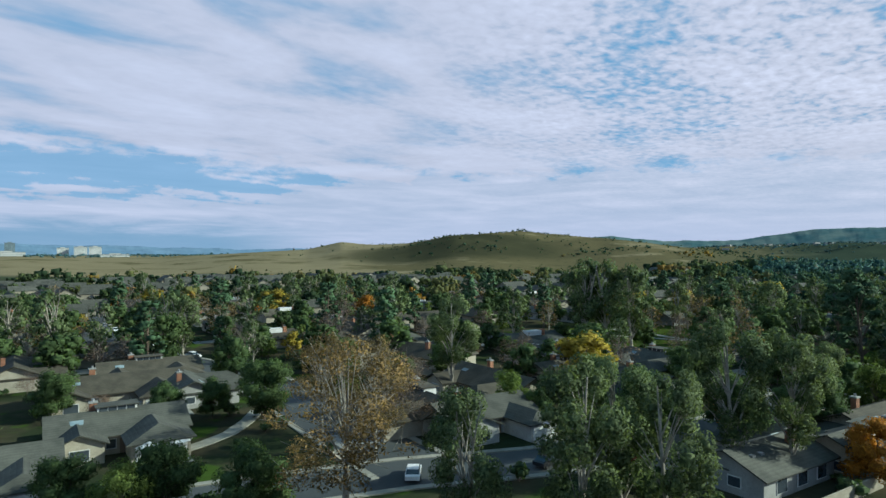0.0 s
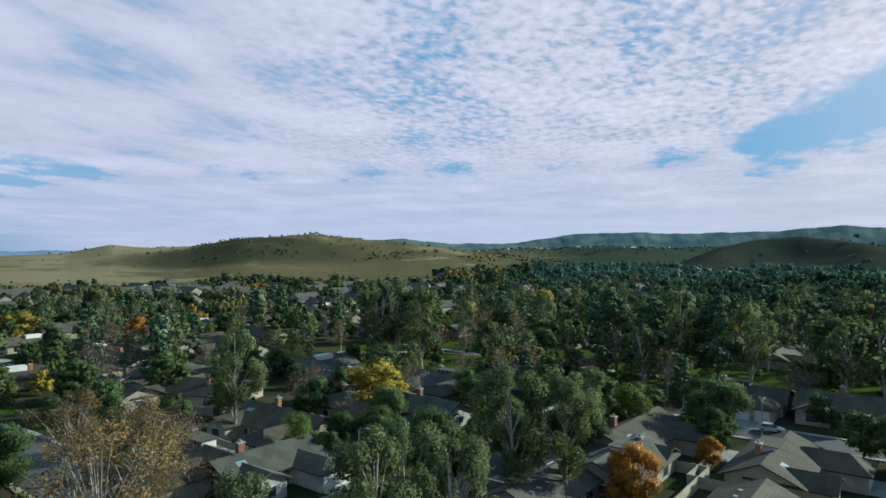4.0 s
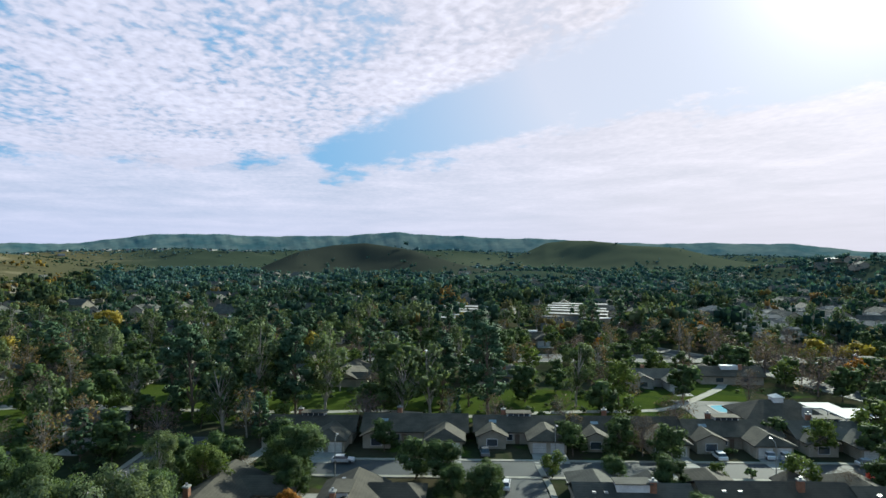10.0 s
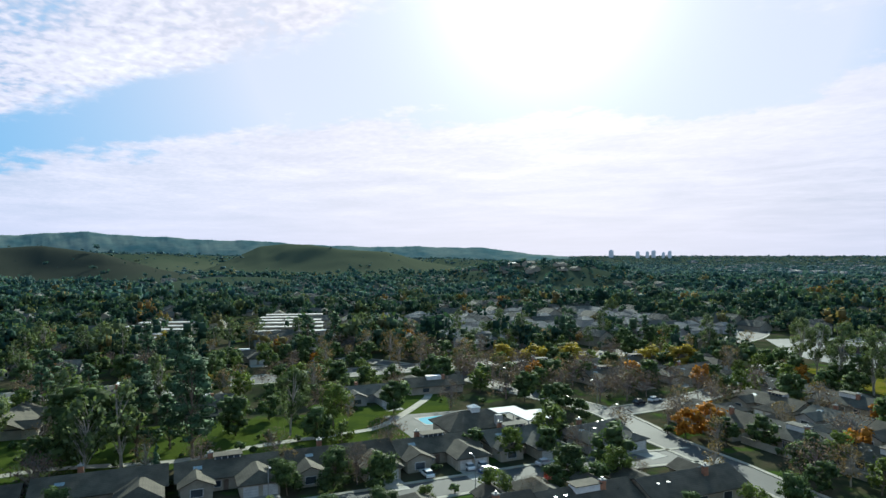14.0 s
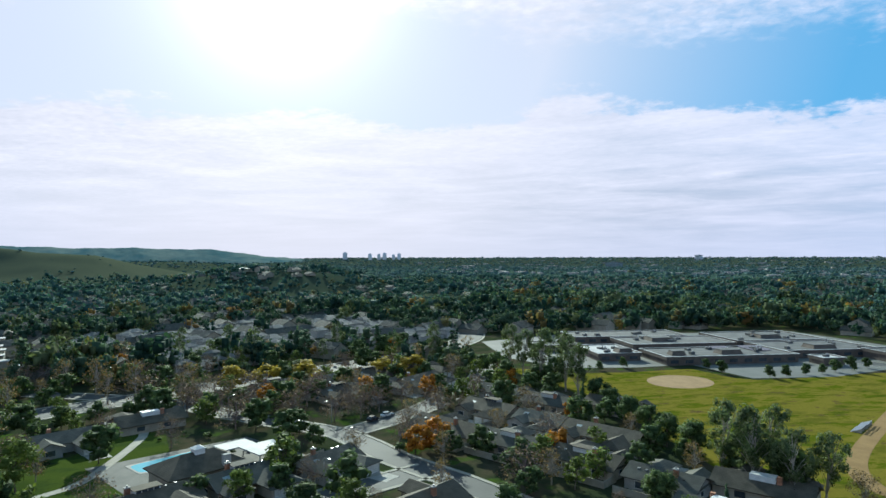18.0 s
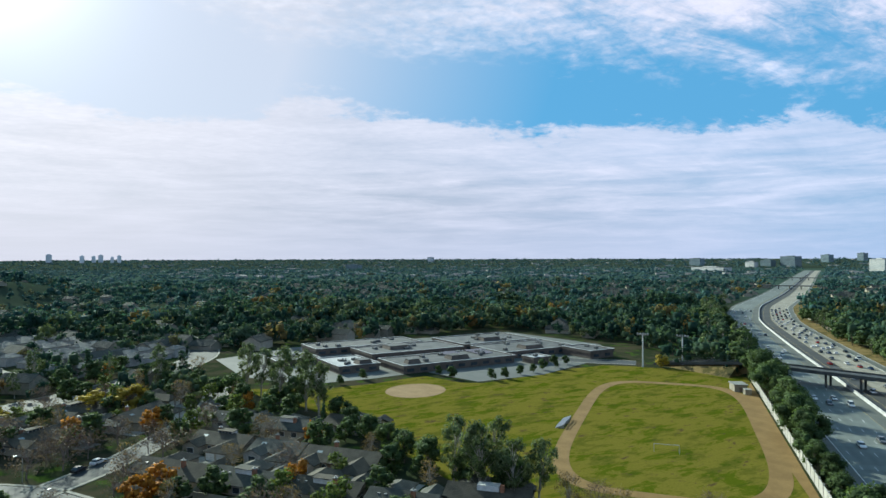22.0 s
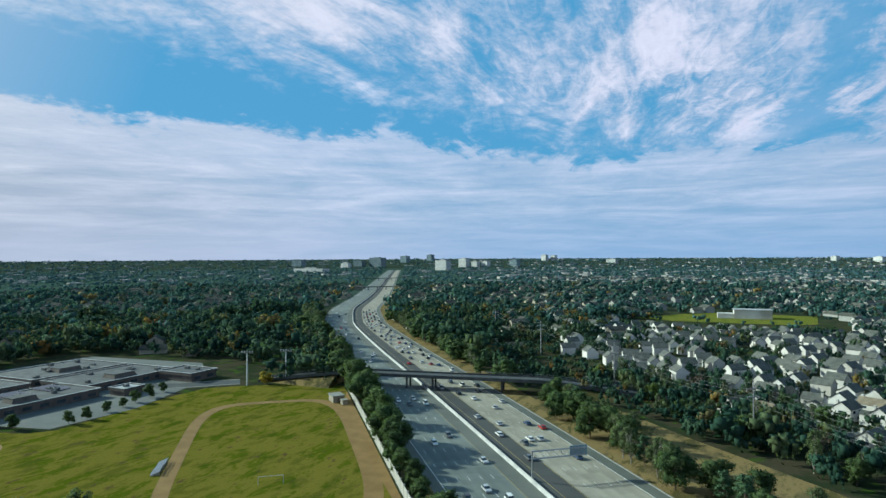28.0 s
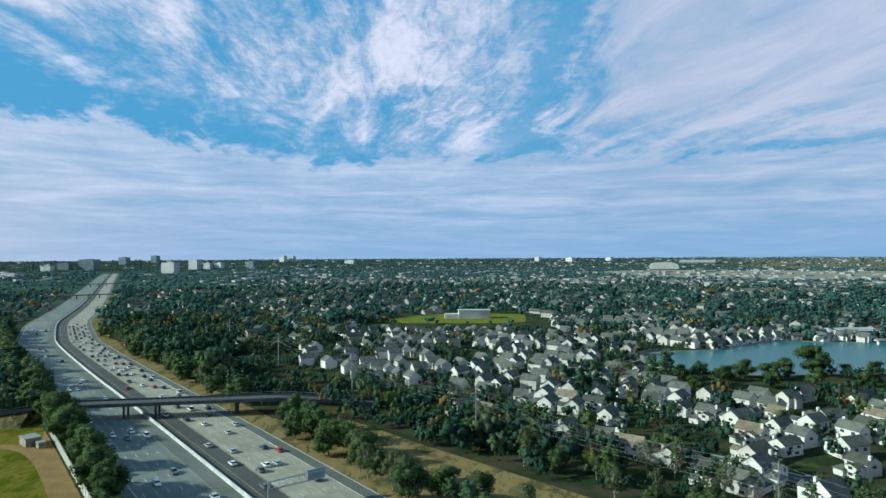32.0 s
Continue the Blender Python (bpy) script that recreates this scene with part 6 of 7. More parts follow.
# ---- planting ----
def plant_rows(rows, fine, group):
    for kind, s, w, h in rows:
        p = P(s, w)
        plant(kind, p.x, p.y, h, fine, 1.12 if kind == S_ and h > 19 else (1.3 if fine else 1.5) if kind == Y_ else 1.3 if kind == T_ and not fine else 1.0, group)


E_, B_, L_, N_, S_, Y_, O_, T_ = "eucalyptus", "broad_tree", "light_tree", "pine_tree", "sycamore", "yellow_tree", "orange_tree", "bare_tree"
plant_rows(((S_, -60, 27, 20), (S_, -78, 40, 17), (S_, -92, 38, 16), (T_, -84, 46, 13), (E_, -103, 69, 19), (T_, -108, 90, 10), (Y_, -96, 98, 11), (E_, -40, 40, 18),
            (E_, -36, 47, 17), (E_, -44, 50, 17), (E_, -45, 71, 19), (E_, -41, 77, 18), (O_, -35, 84, 8), (B_, -105, 33, 10), (B_, -72, 12, 8), (B_, -66, 20, 8), (B_, -76, 3, 7), (L_, -70, 8, 7), (E_, -48, 34, 15),
            (B_, -168, 28, 13), (B_, -146, 38, 9), (E_, -172, 33, 17)), True, "street trees")
plant_rows(((B_, -60, 74, 11), (B_, -52, 84, 10), (B_, -48, 98, 10), (O_, -58, 92, 7), (B_, -70, 103, 10), (E_, -52, 108, 13), (B_, -55, 118, 9), (L_, -47, 112, 10), (B_, -34, 120, 11),
            (B_, 35, 134, 8), (L_, 68, 141, 8), (B_, 72, 122, 8), (L_, 80, 118, 8), (L_, 12, 126, 5), (B_, -8, 122, 8), (B_, -62, 66, 9)), True, "garden trees")
plant_rows(((E_, -123, 135, 25), (E_, -119, 140, 24), (E_, -128, 131, 26), (E_, -132, 138, 23), (E_, -138, 187, 17), (E_, -118, 206, 18), (B_, -96, 170, 11), (N_, -72, 165, 24), (N_, -64, 168, 22),
            (E_, -56, 166, 24), (N_, -47, 168, 23), (E_, -40, 172, 20), (B_, -21, 172, 18), (N_, 2, 171, 24), (E_, 26, 181, 17), (L_, 38, 184, 12), (N_, 0, 205, 24), (N_, -10, 178, 19),
            (N_, -80, 172, 20), (N_, -58, 178, 22)), True, "park trees")
plant_rows(((E_, 214, 152, 23), (E_, 208, 143, 20), (E_, 224, 170, 22), (E_, 230, 184, 20), (B_, 219, 160, 12), (E_, 236, 196, 21), (B_, 200, 130, 10), (B_, 192, 120, 9), (B_, 184, 110, 9), (B_, 177, 100, 9), (B_, 170, 92, 9), (E_, 156, 72, 18), (E_, 150, 64, 19),
            (E_, 160, 62, 18), (E_, 148, 55, 16), (E_, 154, 50, 15), (S_, 146, 42, 11), (T_, 150, 36, 8), (B_, 162, 82, 10), (S_, 140, 30, 11), (T_, 152, 12, 8), (B_, 154, 58, 12), (B_, 158, 68, 12)), True, "field edge trees")
for x, y, h in ((293, -100, 4.5), (299, -114, 5), (290, -151, 5), (279, -152, 6), (266, -166, 5.5), (266, -174, 5.5), (270, -186, 5), (271, -195, 4.5), (274, -204, 6), (276, -214, 6.5), (281, -226, 5)):
    plant("broad_tree", x, y, h, True, 0.9, "schoolyard trees")
plant("yellow_tree", 247, -262, 7, True, 1.0, "schoolyard trees")
# the hedge of trees between the sound wall and the freeway
belt = random.Random(3)
s = 40.0
while s < 345:
    p = freeway_point(s, belt.uniform(32.5, 36.5))
    plant("broad_tree", p.x, p.y, (5.5 + 8.5 * (0.5 + 0.5 * math.sin(s / 8.0 + 2.2 * math.sin(s / 21.0))) ** 2 + belt.uniform(-0.8, 1.2)) if s < 300 else belt.uniform(11, 16), True, 0.95, "freeway hedge trees")
    s += belt.choice((4.0, 4.5, 5.0, 7.5))
s = 60.0
while s < 700:
    p = freeway_point(s, -belt.uniform(37, 52))
    if not 284 < s < 318:
        plant(belt.choice((B_, B_, N_, E_)), p.x, p.y, belt.uniform(8, 13), s < 300, 1.1, "freeway verge trees")
    s += belt.uniform(3, 8)
s = 355.0
while s < 780:
    p = freeway_point(s, belt.uniform(33, 52))
    plant(belt.choice((B_, E_, E_, N_)), p.x, p.y, belt.uniform(12, 18), False, 1.2, "freeway verge trees")
    s += belt.uniform(5, 9)
s = 30.0
while s < 320:
    p = P(s, -138 - belt.uniform(0, 16))
    plant(belt.choice((E_, B_, L_, E_)), p.x, p.y, belt.uniform(6, 11), True, 1.0, "power line trees")
    s += belt.uniform(4.5, 9)
s = 20.0
while s < 330:
    p = P(s, -150 - belt.uniform(0, 40))
    plant(belt.choice((E_, B_, N_, E_, T_)), p.x, p.y, belt.uniform(6, 12), False, 1.0, "power line trees")
    s += belt.uniform(2.5, 6)
# autumn avenue
plant_rows(((Y_, 128, 252, 9), (Y_, 139, 245, 9), (Y_, 150, 236, 10), (Y_, 182, 224, 9), (Y_, 190, 214, 10), (O_, 120, 214, 8), (S_, 95, 265, 15), (S_, 86, 280, 15), (S_, 80, 295, 14),
            (S_, 100, 238, 12), (T_, 108, 205, 10), (T_, 118, 196, 9), (T_, 124, 181, 9), (T_, 132, 178, 9), (O_, 150, 196, 9), (S_, 148, 208, 9), (O_, 172, 186, 8), (T_, 140, 215, 10),
            (S_, 137, 160, 9), (O_, 124, 136, 9), (S_, 118, 128, 9), (T_, 104, 232, 11), (T_, 96, 224, 11), (T_, 114, 240, 10), (T_, 122, 228, 11), (T_, 130, 205, 10), (T_, 142, 188, 10), (T_, 156, 184, 9),
            (S_, 112, 256, 13), (T_, 90, 246, 12), (S_, 84, 262, 13), (T_, 150, 160, 9), (T_, 128, 152, 9), (S_, 146, 132, 9), (T_, 152, 118, 9), (O_, 140, 108, 8), (T_, 120, 104, 9), (L_, 132, 92, 8), (T_, 98, 196, 10)), False, "avenue trees")

# trees on the near shore of the lake
for kind, x, y, h in ((B_, -192, -386, 18), (N_, -93, -352, 20), (N_, -86, -358, 17), (N_, -50, -338, 18), (N_, -42, -330, 15), (S_, -70, -364, 13), (B_, -108, -372, 9), (B_, -120, -378, 10),
                      (B_, -132, -370, 9), (B_, -146, -378, 11), (B_, -158, -372, 10), (B_, -172, -380, 11), (B_, -208, -380, 8), (B_, -226, -384, 9), (B_, -246, -382, 9), (B_, -262, -376, 8),
                      (B_, -122, -352, 10), (B_, -150, -350, 9), (B_, -176, -356, 10), (B_, -200, -352, 9), (E_, -228, -350, 10), (B_, -250, -344, 9), (B_, -104, -338, 9), (E_, -72, -330, 11)):
    plant(kind, x, y, h, True, 1.2, "lakeside trees")
# autumn trees among the old streets
for kind, x, y, h in ((Y_, 52, 278, 12), (Y_, 72, 269, 12), (Y_, 134, 348, 13), (Y_, -107, 282, 11), (O_, -59, 262, 10), (Y_, -176, 300, 10), (S_, -92, 196, 12)):
    plant(kind, x, y, h, True, 1.35, "autumn trees")
town = random.Random(21)
FLATS = [(245, 262), (340, 300), (420, 250), (410, 200), (300, 160), (268, 180)]
TERRACES = gridpoly(((120, 300), (120, 450), (310, 450), (310, 300)))
count, near_count = 0, 0
hx, hy = np.array([h[0] for h in HOUSES]), np.array([h[1] for h in HOUSES])
for tries in range(12000):
    if count >= 860:
        break
    a, r = town.uniform(-42, 118), 100 + 280 * town.random() ** 0.75
    x, y = r * math.sin(radians(a)), r * math.cos(radians(a))
    if any(bool(inside(q, np.array(x), np.array(y))) for q in (FIELD, YARD, SCHOOLZONE, CLUB)) or np.hypot(hx - x, hy - y).min() < 8.2 or on_road(x, y, -1.0):
        continue
    if any((x - p) ** 2 + (y - q) ** 2 < 24 for p, q, c in PLANTED):
        continue
    if (inside(FLATS, np.array(x), np.array(y)) or inside(TERRACES, np.array(x), np.array(y))) and town.random() < 0.75:
        continue
    lawn = any(bool(inside(q, np.array(x), np.array(y))) for q in PARK)
    if lawn and town.random() < 0.6:
        continue
    if a < 14 and r > 130 and town.random() < 0.45:
        continue
    kind = town.choices((B_, E_, L_, N_, S_, Y_, O_, T_, "cypress"), (38, 20, 6, 13, 7, 1.5, 1.8, 11, 3))[0]
    h = {B_: town.uniform(6, 11), E_: town.uniform(10, 19), L_: town.uniform(5, 9), N_: town.uniform(10, 19), S_: town.uniform(9, 14), Y_: town.uniform(5, 8), O_: town.uniform(5, 8),
         T_: town.uniform(6, 11), "cypress": town.uniform(5, 10)}[kind]
    if a > 50 and r < 330:
        if kind in (E_, N_):
            kind, h = town.choice((T_, T_, B_, S_, L_)), town.uniform(6, 10)
        if town.random() < 0.22:
            continue
    if r < 150:
        if town.random() < 0.35:
            continue
        kind, h = kind if kind in (B_, L_, O_, "cypress", T_) else B_, min(h, town.uniform(4.5, 8.5))
    near = r < 150 and near_count < 90
    near_count += near
    plant(kind, x, y, h, near, 1.0, "town trees")
    count += 1
count = 0
for tries in range(6000):
    if count >= 420:
        break
    a, r = town.uniform(-42, 105), 40 + 200 * town.random()
    x, y = r * math.sin(radians(a)), r * math.cos(radians(a))
    if on_road(x, y, -1.5) or any(bool(inside(q, np.array(x), np.array(y))) for q in [FIELD, YARD]) or np.hypot(hx - x, hy - y).min() < 7.0:
        continue
    plant("shrub", x, y, town.uniform(1.0, 2.8), False, 1.0, "garden shrubs")
    count += 1
for kind, rows in GROVES.items():
    grove_mesh(kind, rows)


# ---- woods and far town ----
def wood_template(rng, n, size, k):
    c = np.stack([rng.normal(0, 0.26, k), rng.normal(0, 0.26, k), rng.uniform(0.3, 0.82, k)], 1)
    return leaf_quads(rng, c, np.full((k, 3), 0.6 / math.sqrt(k)) * rng.uniform(0.8, 1.5, (k, 1)), n, size, 0.0, 0.66)


def scatter(name, r0, r1, a0, a1, n, per_tree, leaf, hmin, hmax, material, label, keep, clump=1.0, seed=1):
    """A wood as one mesh: n trees between two distances and two bearings."""
    rng = np.random.default_rng(seed)
    r = np.sqrt(rng.uniform(r0 * r0, r1 * r1, n))
    az = np.radians(rng.uniform(a0, a1, n))
    x, y = r * np.sin(az), r * np.cos(az)
    ok = keep(x, y, rng)
    x, y = x[ok], y[ok]
    n = len(x)
    h = rng.uniform(hmin, hmax, n) * rng.choice((0.7, 0.9, 1.0, 1.35), n)
    h = h * (1.0 + 0.28 * np.sin(x / 43 + 1.5 * np.sin(y / 61)) * np.cos(y / 38 + x / 97))
    h = np.where((np.degrees(np.arctan2(x, y)) < 14) & (np.degrees(np.arctan2(x, y)) > -60) & (r1 < 700), h * 0.88, h)
    wide = h * rng.uniform(0.75, 1.25, n) * clump
    lobes = 7 if per_tree > 40 else 3 if per_tree > 10 else 1
    made = [wood_template(rng, per_tree, leaf, lobes) for i in range(8)]
    per_tree += 6 * lobes
    temps, softs = np.stack([m[0] for m in made]), np.stack([m[1] for m in made])
    pick, turn = rng.integers(8, size=n), rng.uniform(0, 6.28, n)
    v = temps[pick]
    c, s = np.cos(turn)[:, None, None], np.sin(turn)[:, None, None]
    out = np.stack([(v[..., 0] * c - v[..., 1] * s) * wide[:, None, None] + x[:, None, None], (v[..., 0] * s + v[..., 1] * c) * wide[:, None, None] + y[:, None, None],
                    v[..., 2] * h[:, None, None] + land_height(x, y)[:, None, None]], -1)
    q = softs[pick]
    soft = np.stack([q[..., 0] * c - q[..., 1] * s, q[..., 0] * s + q[..., 1] * c, q[..., 2]], -1)
    tone = np.repeat(rng.uniform(0, 1, n) ** 1.1, per_tree)
    me = quads(name, out.reshape(-1, 4, 3), material, tone, soft.reshape(-1, 4, 3))
    return tagged(new(name, me), label, "trees", "", "stuff")


HX = np.array([h[0] for h in HOUSES]), np.array([h[1] for h in HOUSES])
HR = np.array([h[2] for h in HOUSES])
LINES = np.concatenate([np.array(line) for key, (line, half) in STREET_XY.items()])


def clearing(x, y, rng):
    """Gardens and back yards where few trees stand."""
    n = np.sin(x / 31 + 2 * np.sin(y / 47)) * np.cos(y / 37 + 1.7 * np.sin(x / 53))
    return (n < -0.2) & (rng.uniform(0, 1, len(x)) > 0.25)


def keep_mid(x, y, rng):
    ok = np.abs(freeway_offset(x, y) + 4) > 44
    for poly in OPEN:
        ok &= ~inside(poly, x, y)
    for i in range(0, len(x), 2000):
        q = slice(i, i + 2000)
        d = (np.hypot(x[q, None] - HX[0][None], y[q, None] - HX[1][None]) * 11.0 / HR[None]).min(1)
        e = np.hypot(x[q, None] - LINES[None, ::2, 0], y[q, None] - LINES[None, ::2, 1]).min(1)
        ok[q] &= (d > 7.5) & (e > 7.5)
    thin = inside(FLATS, x, y) | inside(TERRACES, x, y) | inside(SHORE, x, y)
    ok &= ~thin | (rng.uniform(0, 1, len(x)) < 0.16)
    # the older streets to the north stand more open
    az = np.degrees(np.arctan2(x, y))
    ok &= (az > 14) | (rng.uniform(0, 1, len(x)) < 0.55)
    return ok & ~slope(x, y, rng) & ~clearing(x, y, rng)


def slope(x, y, rng):
    """Bare slopes and the golden plain carry few trees."""
    z = land_height(x, y)
    az = np.degrees(np.arctan2(x, y))
    r = np.hypot(x, y)
    bare = ((z > 5) & (r < 2300)) | ((az > -60) & (az < 12) & (r > 690) & (r < 2100))
    wooded = (az > 70) & (az < 97) & (r > 880) & (r < 1500)
    return bare & ~wooded & (rng.uniform(0, 1, len(x)) > np.where(az < 14, 0.0, 0.05))


def keep_far(x, y, rng):
    ok = np.abs(freeway_offset(x, y) + 2) > 42
    ok &= ~(inside(PARK_FRONT, x, y) & (rng.uniform(0, 1, len(x)) < 0.85))
    for poly in (LAKE, PARK_N, AIRFIELD):
        ok &= ~inside(poly, x, y)
    return ok & ~slope(x, y, rng)


scatter("woods_old_streets", 300, 640, -48, 18, 2200, 60, 0.08, 6, 12, L_WARM, "olive and autumn garden trees between the houses", keep_mid, 0.85, seed=12)
scatter("woods_town", 300, 640, 18, 118, 3500, 60, 0.08, 6, 13, L_WOOD, "mixed garden trees between the houses", keep_mid, 0.78, seed=2)
scatter("woods_west", 330, 780, 100, 158, 4600, 60, 0.085, 7, 14, L_WOOD, "dense mixed trees beyond the school", keep_mid, 0.85, seed=3)
scatter("woods_north", 190, 760, 150, 222, 9000, 44, 0.09, 4, 9.5, L_WOOD, "mixed trees round the white houses", keep_mid, 0.72, seed=4)
scatter("woods_hill_foot", 600, 1500, -50, 20, 5000, 15, 0.13, 5.5, 11, L_WARM, "olive trees at the foot of the golden hill", keep_far, 1.0, 15)
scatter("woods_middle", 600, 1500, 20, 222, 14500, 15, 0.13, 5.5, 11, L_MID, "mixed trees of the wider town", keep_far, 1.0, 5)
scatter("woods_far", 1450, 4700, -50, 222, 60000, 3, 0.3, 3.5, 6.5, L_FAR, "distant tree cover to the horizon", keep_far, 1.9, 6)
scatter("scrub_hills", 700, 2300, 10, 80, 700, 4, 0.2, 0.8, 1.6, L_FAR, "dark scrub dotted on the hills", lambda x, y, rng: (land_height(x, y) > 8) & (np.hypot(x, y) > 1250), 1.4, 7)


def keep_scrub(x, y, rng):
    """Bushes gather in the gullies and thin out on the smooth western shoulder."""
    az = np.degrees(np.arctan2(x, y))
    thick = np.sin(x / 83 + 1.4 * np.sin(y / 120)) * np.cos(y / 71 + x / 190) + 0.4 * np.sin(x / 29) * np.sin(y / 33)
    return (land_height(x, y) > 9) & (rng.uniform(0, 1, len(x)) < np.clip(0.12 + 0.7 * thick, 0.05, 1) * np.clip((az + 15) / 12, 0.06, 1))


scatter("scrub_golden_hill", 1150, 2000, -20, 27, 5200, 5, 0.24, 2.2, 4.6, L_WOOD, "dark bushes dotted over the golden hill", keep_scrub, 1.3, 9)


def roofs(name, r0, r1, a0, a1, n, size, label, seed, pale):
    """Roofs of the wider town, walls and gables in one mesh."""
    rng = np.random.default_rng(seed)
    r = np.sqrt(rng.uniform(r0 * r0, r1 * r1, n))
    az = np.radians(rng.uniform(a0, a1, n))
    x, y = r * np.sin(az), r * np.cos(az)
    ok = keep_far(x, y, rng) & (np.hypot(x[:, None] - HX[0], y[:, None] - HX[1]).min(1) > 16)
    ok &= ~inside(YARD, x, y) & ~inside(FIELD, x, y) & ~inside(SCHOOLZONE, x, y)
    wall, roof = Shape(), Shape()
    for px, py in zip(x[ok], y[ok]):
        l, d, t = size * rng.uniform(0.7, 1.3), size * rng.uniform(0.5, 0.8), rng.choice((0, 90)) + HEAD + rng.uniform(-15, 15)
        h = rng.choice((2.8, 5.2))
        z = float(land_height(np.array([px]), np.array([py]))[0])
        a = Shape().walls(-l / 2, -d / 2, l / 2, d / 2, h, 0.3 * d).spun(t, px, py, z)
        wall.add(a.v, a.f)
        b = Shape().gable(-l / 2, -d / 2, l / 2, d / 2, h - 0.05, 0.31 * d, 0.5).spun(t, px, py, z)
        roof.add(b.v, b.f)
    solid(name + "_walls", wall, M_STUCCO_GREY if pale else M_STUCCO_TAN, label, "houses", "stuff")
    solid(name + "_roofs", roof, M_SHAKE_GREY, label, "houses", "stuff")


roofs("town_houses_old", 300, 640, -46, 26, 260, 17, "low brown-roofed houses in rows among trees", 14, False)
roofs("town_houses_mid", 330, 700, 26, 120, 300, 16, "low brown-roofed houses among garden trees", 15, False)
roofs("town_houses_east", 460, 1300, -42, 100, 520, 15, "low houses scattered among distant trees", 8, False)
roofs("town_houses_west", 430, 1500, 100, 170, 900, 15, "low houses among the dense trees", 9, False)
roofs("town_houses_north", 560, 1900, 163, 222, 1100, 15, "pale houses among distant trees", 10, True)



def terrace_rows():
    """Rows of alike two-storey houses with pale roofs."""
    rng = random.Random(17)
    wall, roof = Shape(), Shape()
    for w in range(300, 452, 16):
        for s in range(118, 318, 11):
            p = P(s + rng.uniform(-1, 1), w + rng.uniform(-1.5, 1.5))
            if on_road(p.x, p.y, 1.0) or rng.random() < 0.1:
                continue
            l, d, h = rng.uniform(8.4, 9.6), rng.uniform(7.5, 9.0), rng.choice((2.8, 4.6, 4.6))
            a = Shape().walls(-l / 2, -d / 2, l / 2, d / 2, h, 0.02).spun(HEAD, p.x, p.y)
            wall.add(a.v, a.f)
            b = Shape().gable(-l / 2, -d / 2, l / 2, d / 2, h - 0.05, 1.9, 0.4, 0.2, 2.6).spun(HEAD + rng.choice((0, 180)), p.x, p.y)
            roof.add(b.v, b.f)
    solid("terrace_walls", wall, M_STUCCO_GREY, "pale walls of alike houses in rows", "houses", "stuff")
    solid("terrace_roofs", roof, M_TERRACE, "pale grey hipped roofs of alike houses in rows", "houses", "stuff")


terrace_rows()
# ---- cars ----
def car_model(paint, long, tall, label):
    """A car along x: body with bonnet and boot, glazed cabin, roof, wheels, lamps."""
    root = thing("car", Matrix(), label, "car")
    l, w, h = long / 2, 0.9, tall
    low = ((-l, 0.35), (-l, 0.85), (-l + 0.25, 0.98), (l - 1.25, 0.95), (l - 0.2, 0.78), (l, 0.6), (l, 0.35))
    n = len(low)
    body = Shape().add([(x, -w, z) for x, z in low] + [(x, w, z) for x, z in low], [tuple(range(n)), tuple(range(2 * n - 1, n - 1, -1))] + [(i + n, i + n + (1 if i < n - 1 else 1 - n), (i + 1) % n, i) for i in range(n)])
    part("body", body, paint, root)
    a, b = -l + 0.3, l - 1.35
    cab = Shape().add([(a, -w + 0.06, 0.94), (b, -w + 0.06, 0.94), (b, w - 0.06, 0.94), (a, w - 0.06, 0.94), (a + 0.55, -w + 0.22, h - 0.05), (b - 0.75, -w + 0.22, h - 0.05), (b - 0.75, w - 0.22, h - 0.05), (a + 0.55, w - 0.22, h - 0.05)],
                      [(0, 1, 5, 4), (1, 2, 6, 5), (2, 3, 7, 6), (3, 0, 4, 7), (4, 5, 6, 7)])
    part("cabin_glass", cab, M_GLASS, root)
    part("roof", Shape().box(a + 0.5, -w + 0.2, h - 0.06, b - 0.7, w - 0.2, h), paint, root)
    wheel = Shape().tube([(0, -0.12, 0), (0, 0.12, 0)], [0.33, 0.33], 12).mesh("wheel", M_TYRE)
    for x in (-l + 0.85, l - 0.9):
        for y in (-w + 0.08, w - 0.08):
            part("wheel", wheel, M_TYRE, root).matrix_basis = pose(x, y, 0.33)
    return root


CARS = [car_model(p, long, tall, label) for p, long, tall, label in (
    (CAR_PAINTS[0], 4.7, 1.5, "white saloon car on the road"), (CAR_PAINTS[1], 4.6, 1.48, "silver saloon car on the road"), (CAR_PAINTS[2], 4.7, 1.62, "black estate car on the road"),
    (CAR_PAINTS[3], 4.8, 1.7, "dark grey off-road car on the road"), (CAR_PAINTS[4], 4.6, 1.5, "red saloon car on the road"), (CAR_PAINTS[0], 5.2, 1.95, "white van on the road"),
    (CAR_PAINTS[5], 4.6, 1.5, "dark blue saloon car on the road"))]
cars_used = set()


def park_car(i, x, y, turn, group, z=0.06):
    m = pose(x, y, z, 0, 0, turn)
    if i in cars_used:
        ob = copy_thing(CARS[i], m)
    else:
        cars_used.add(i)
        ob = CARS[i]
        ob.matrix_basis = m
    tagged(ob, group=group)


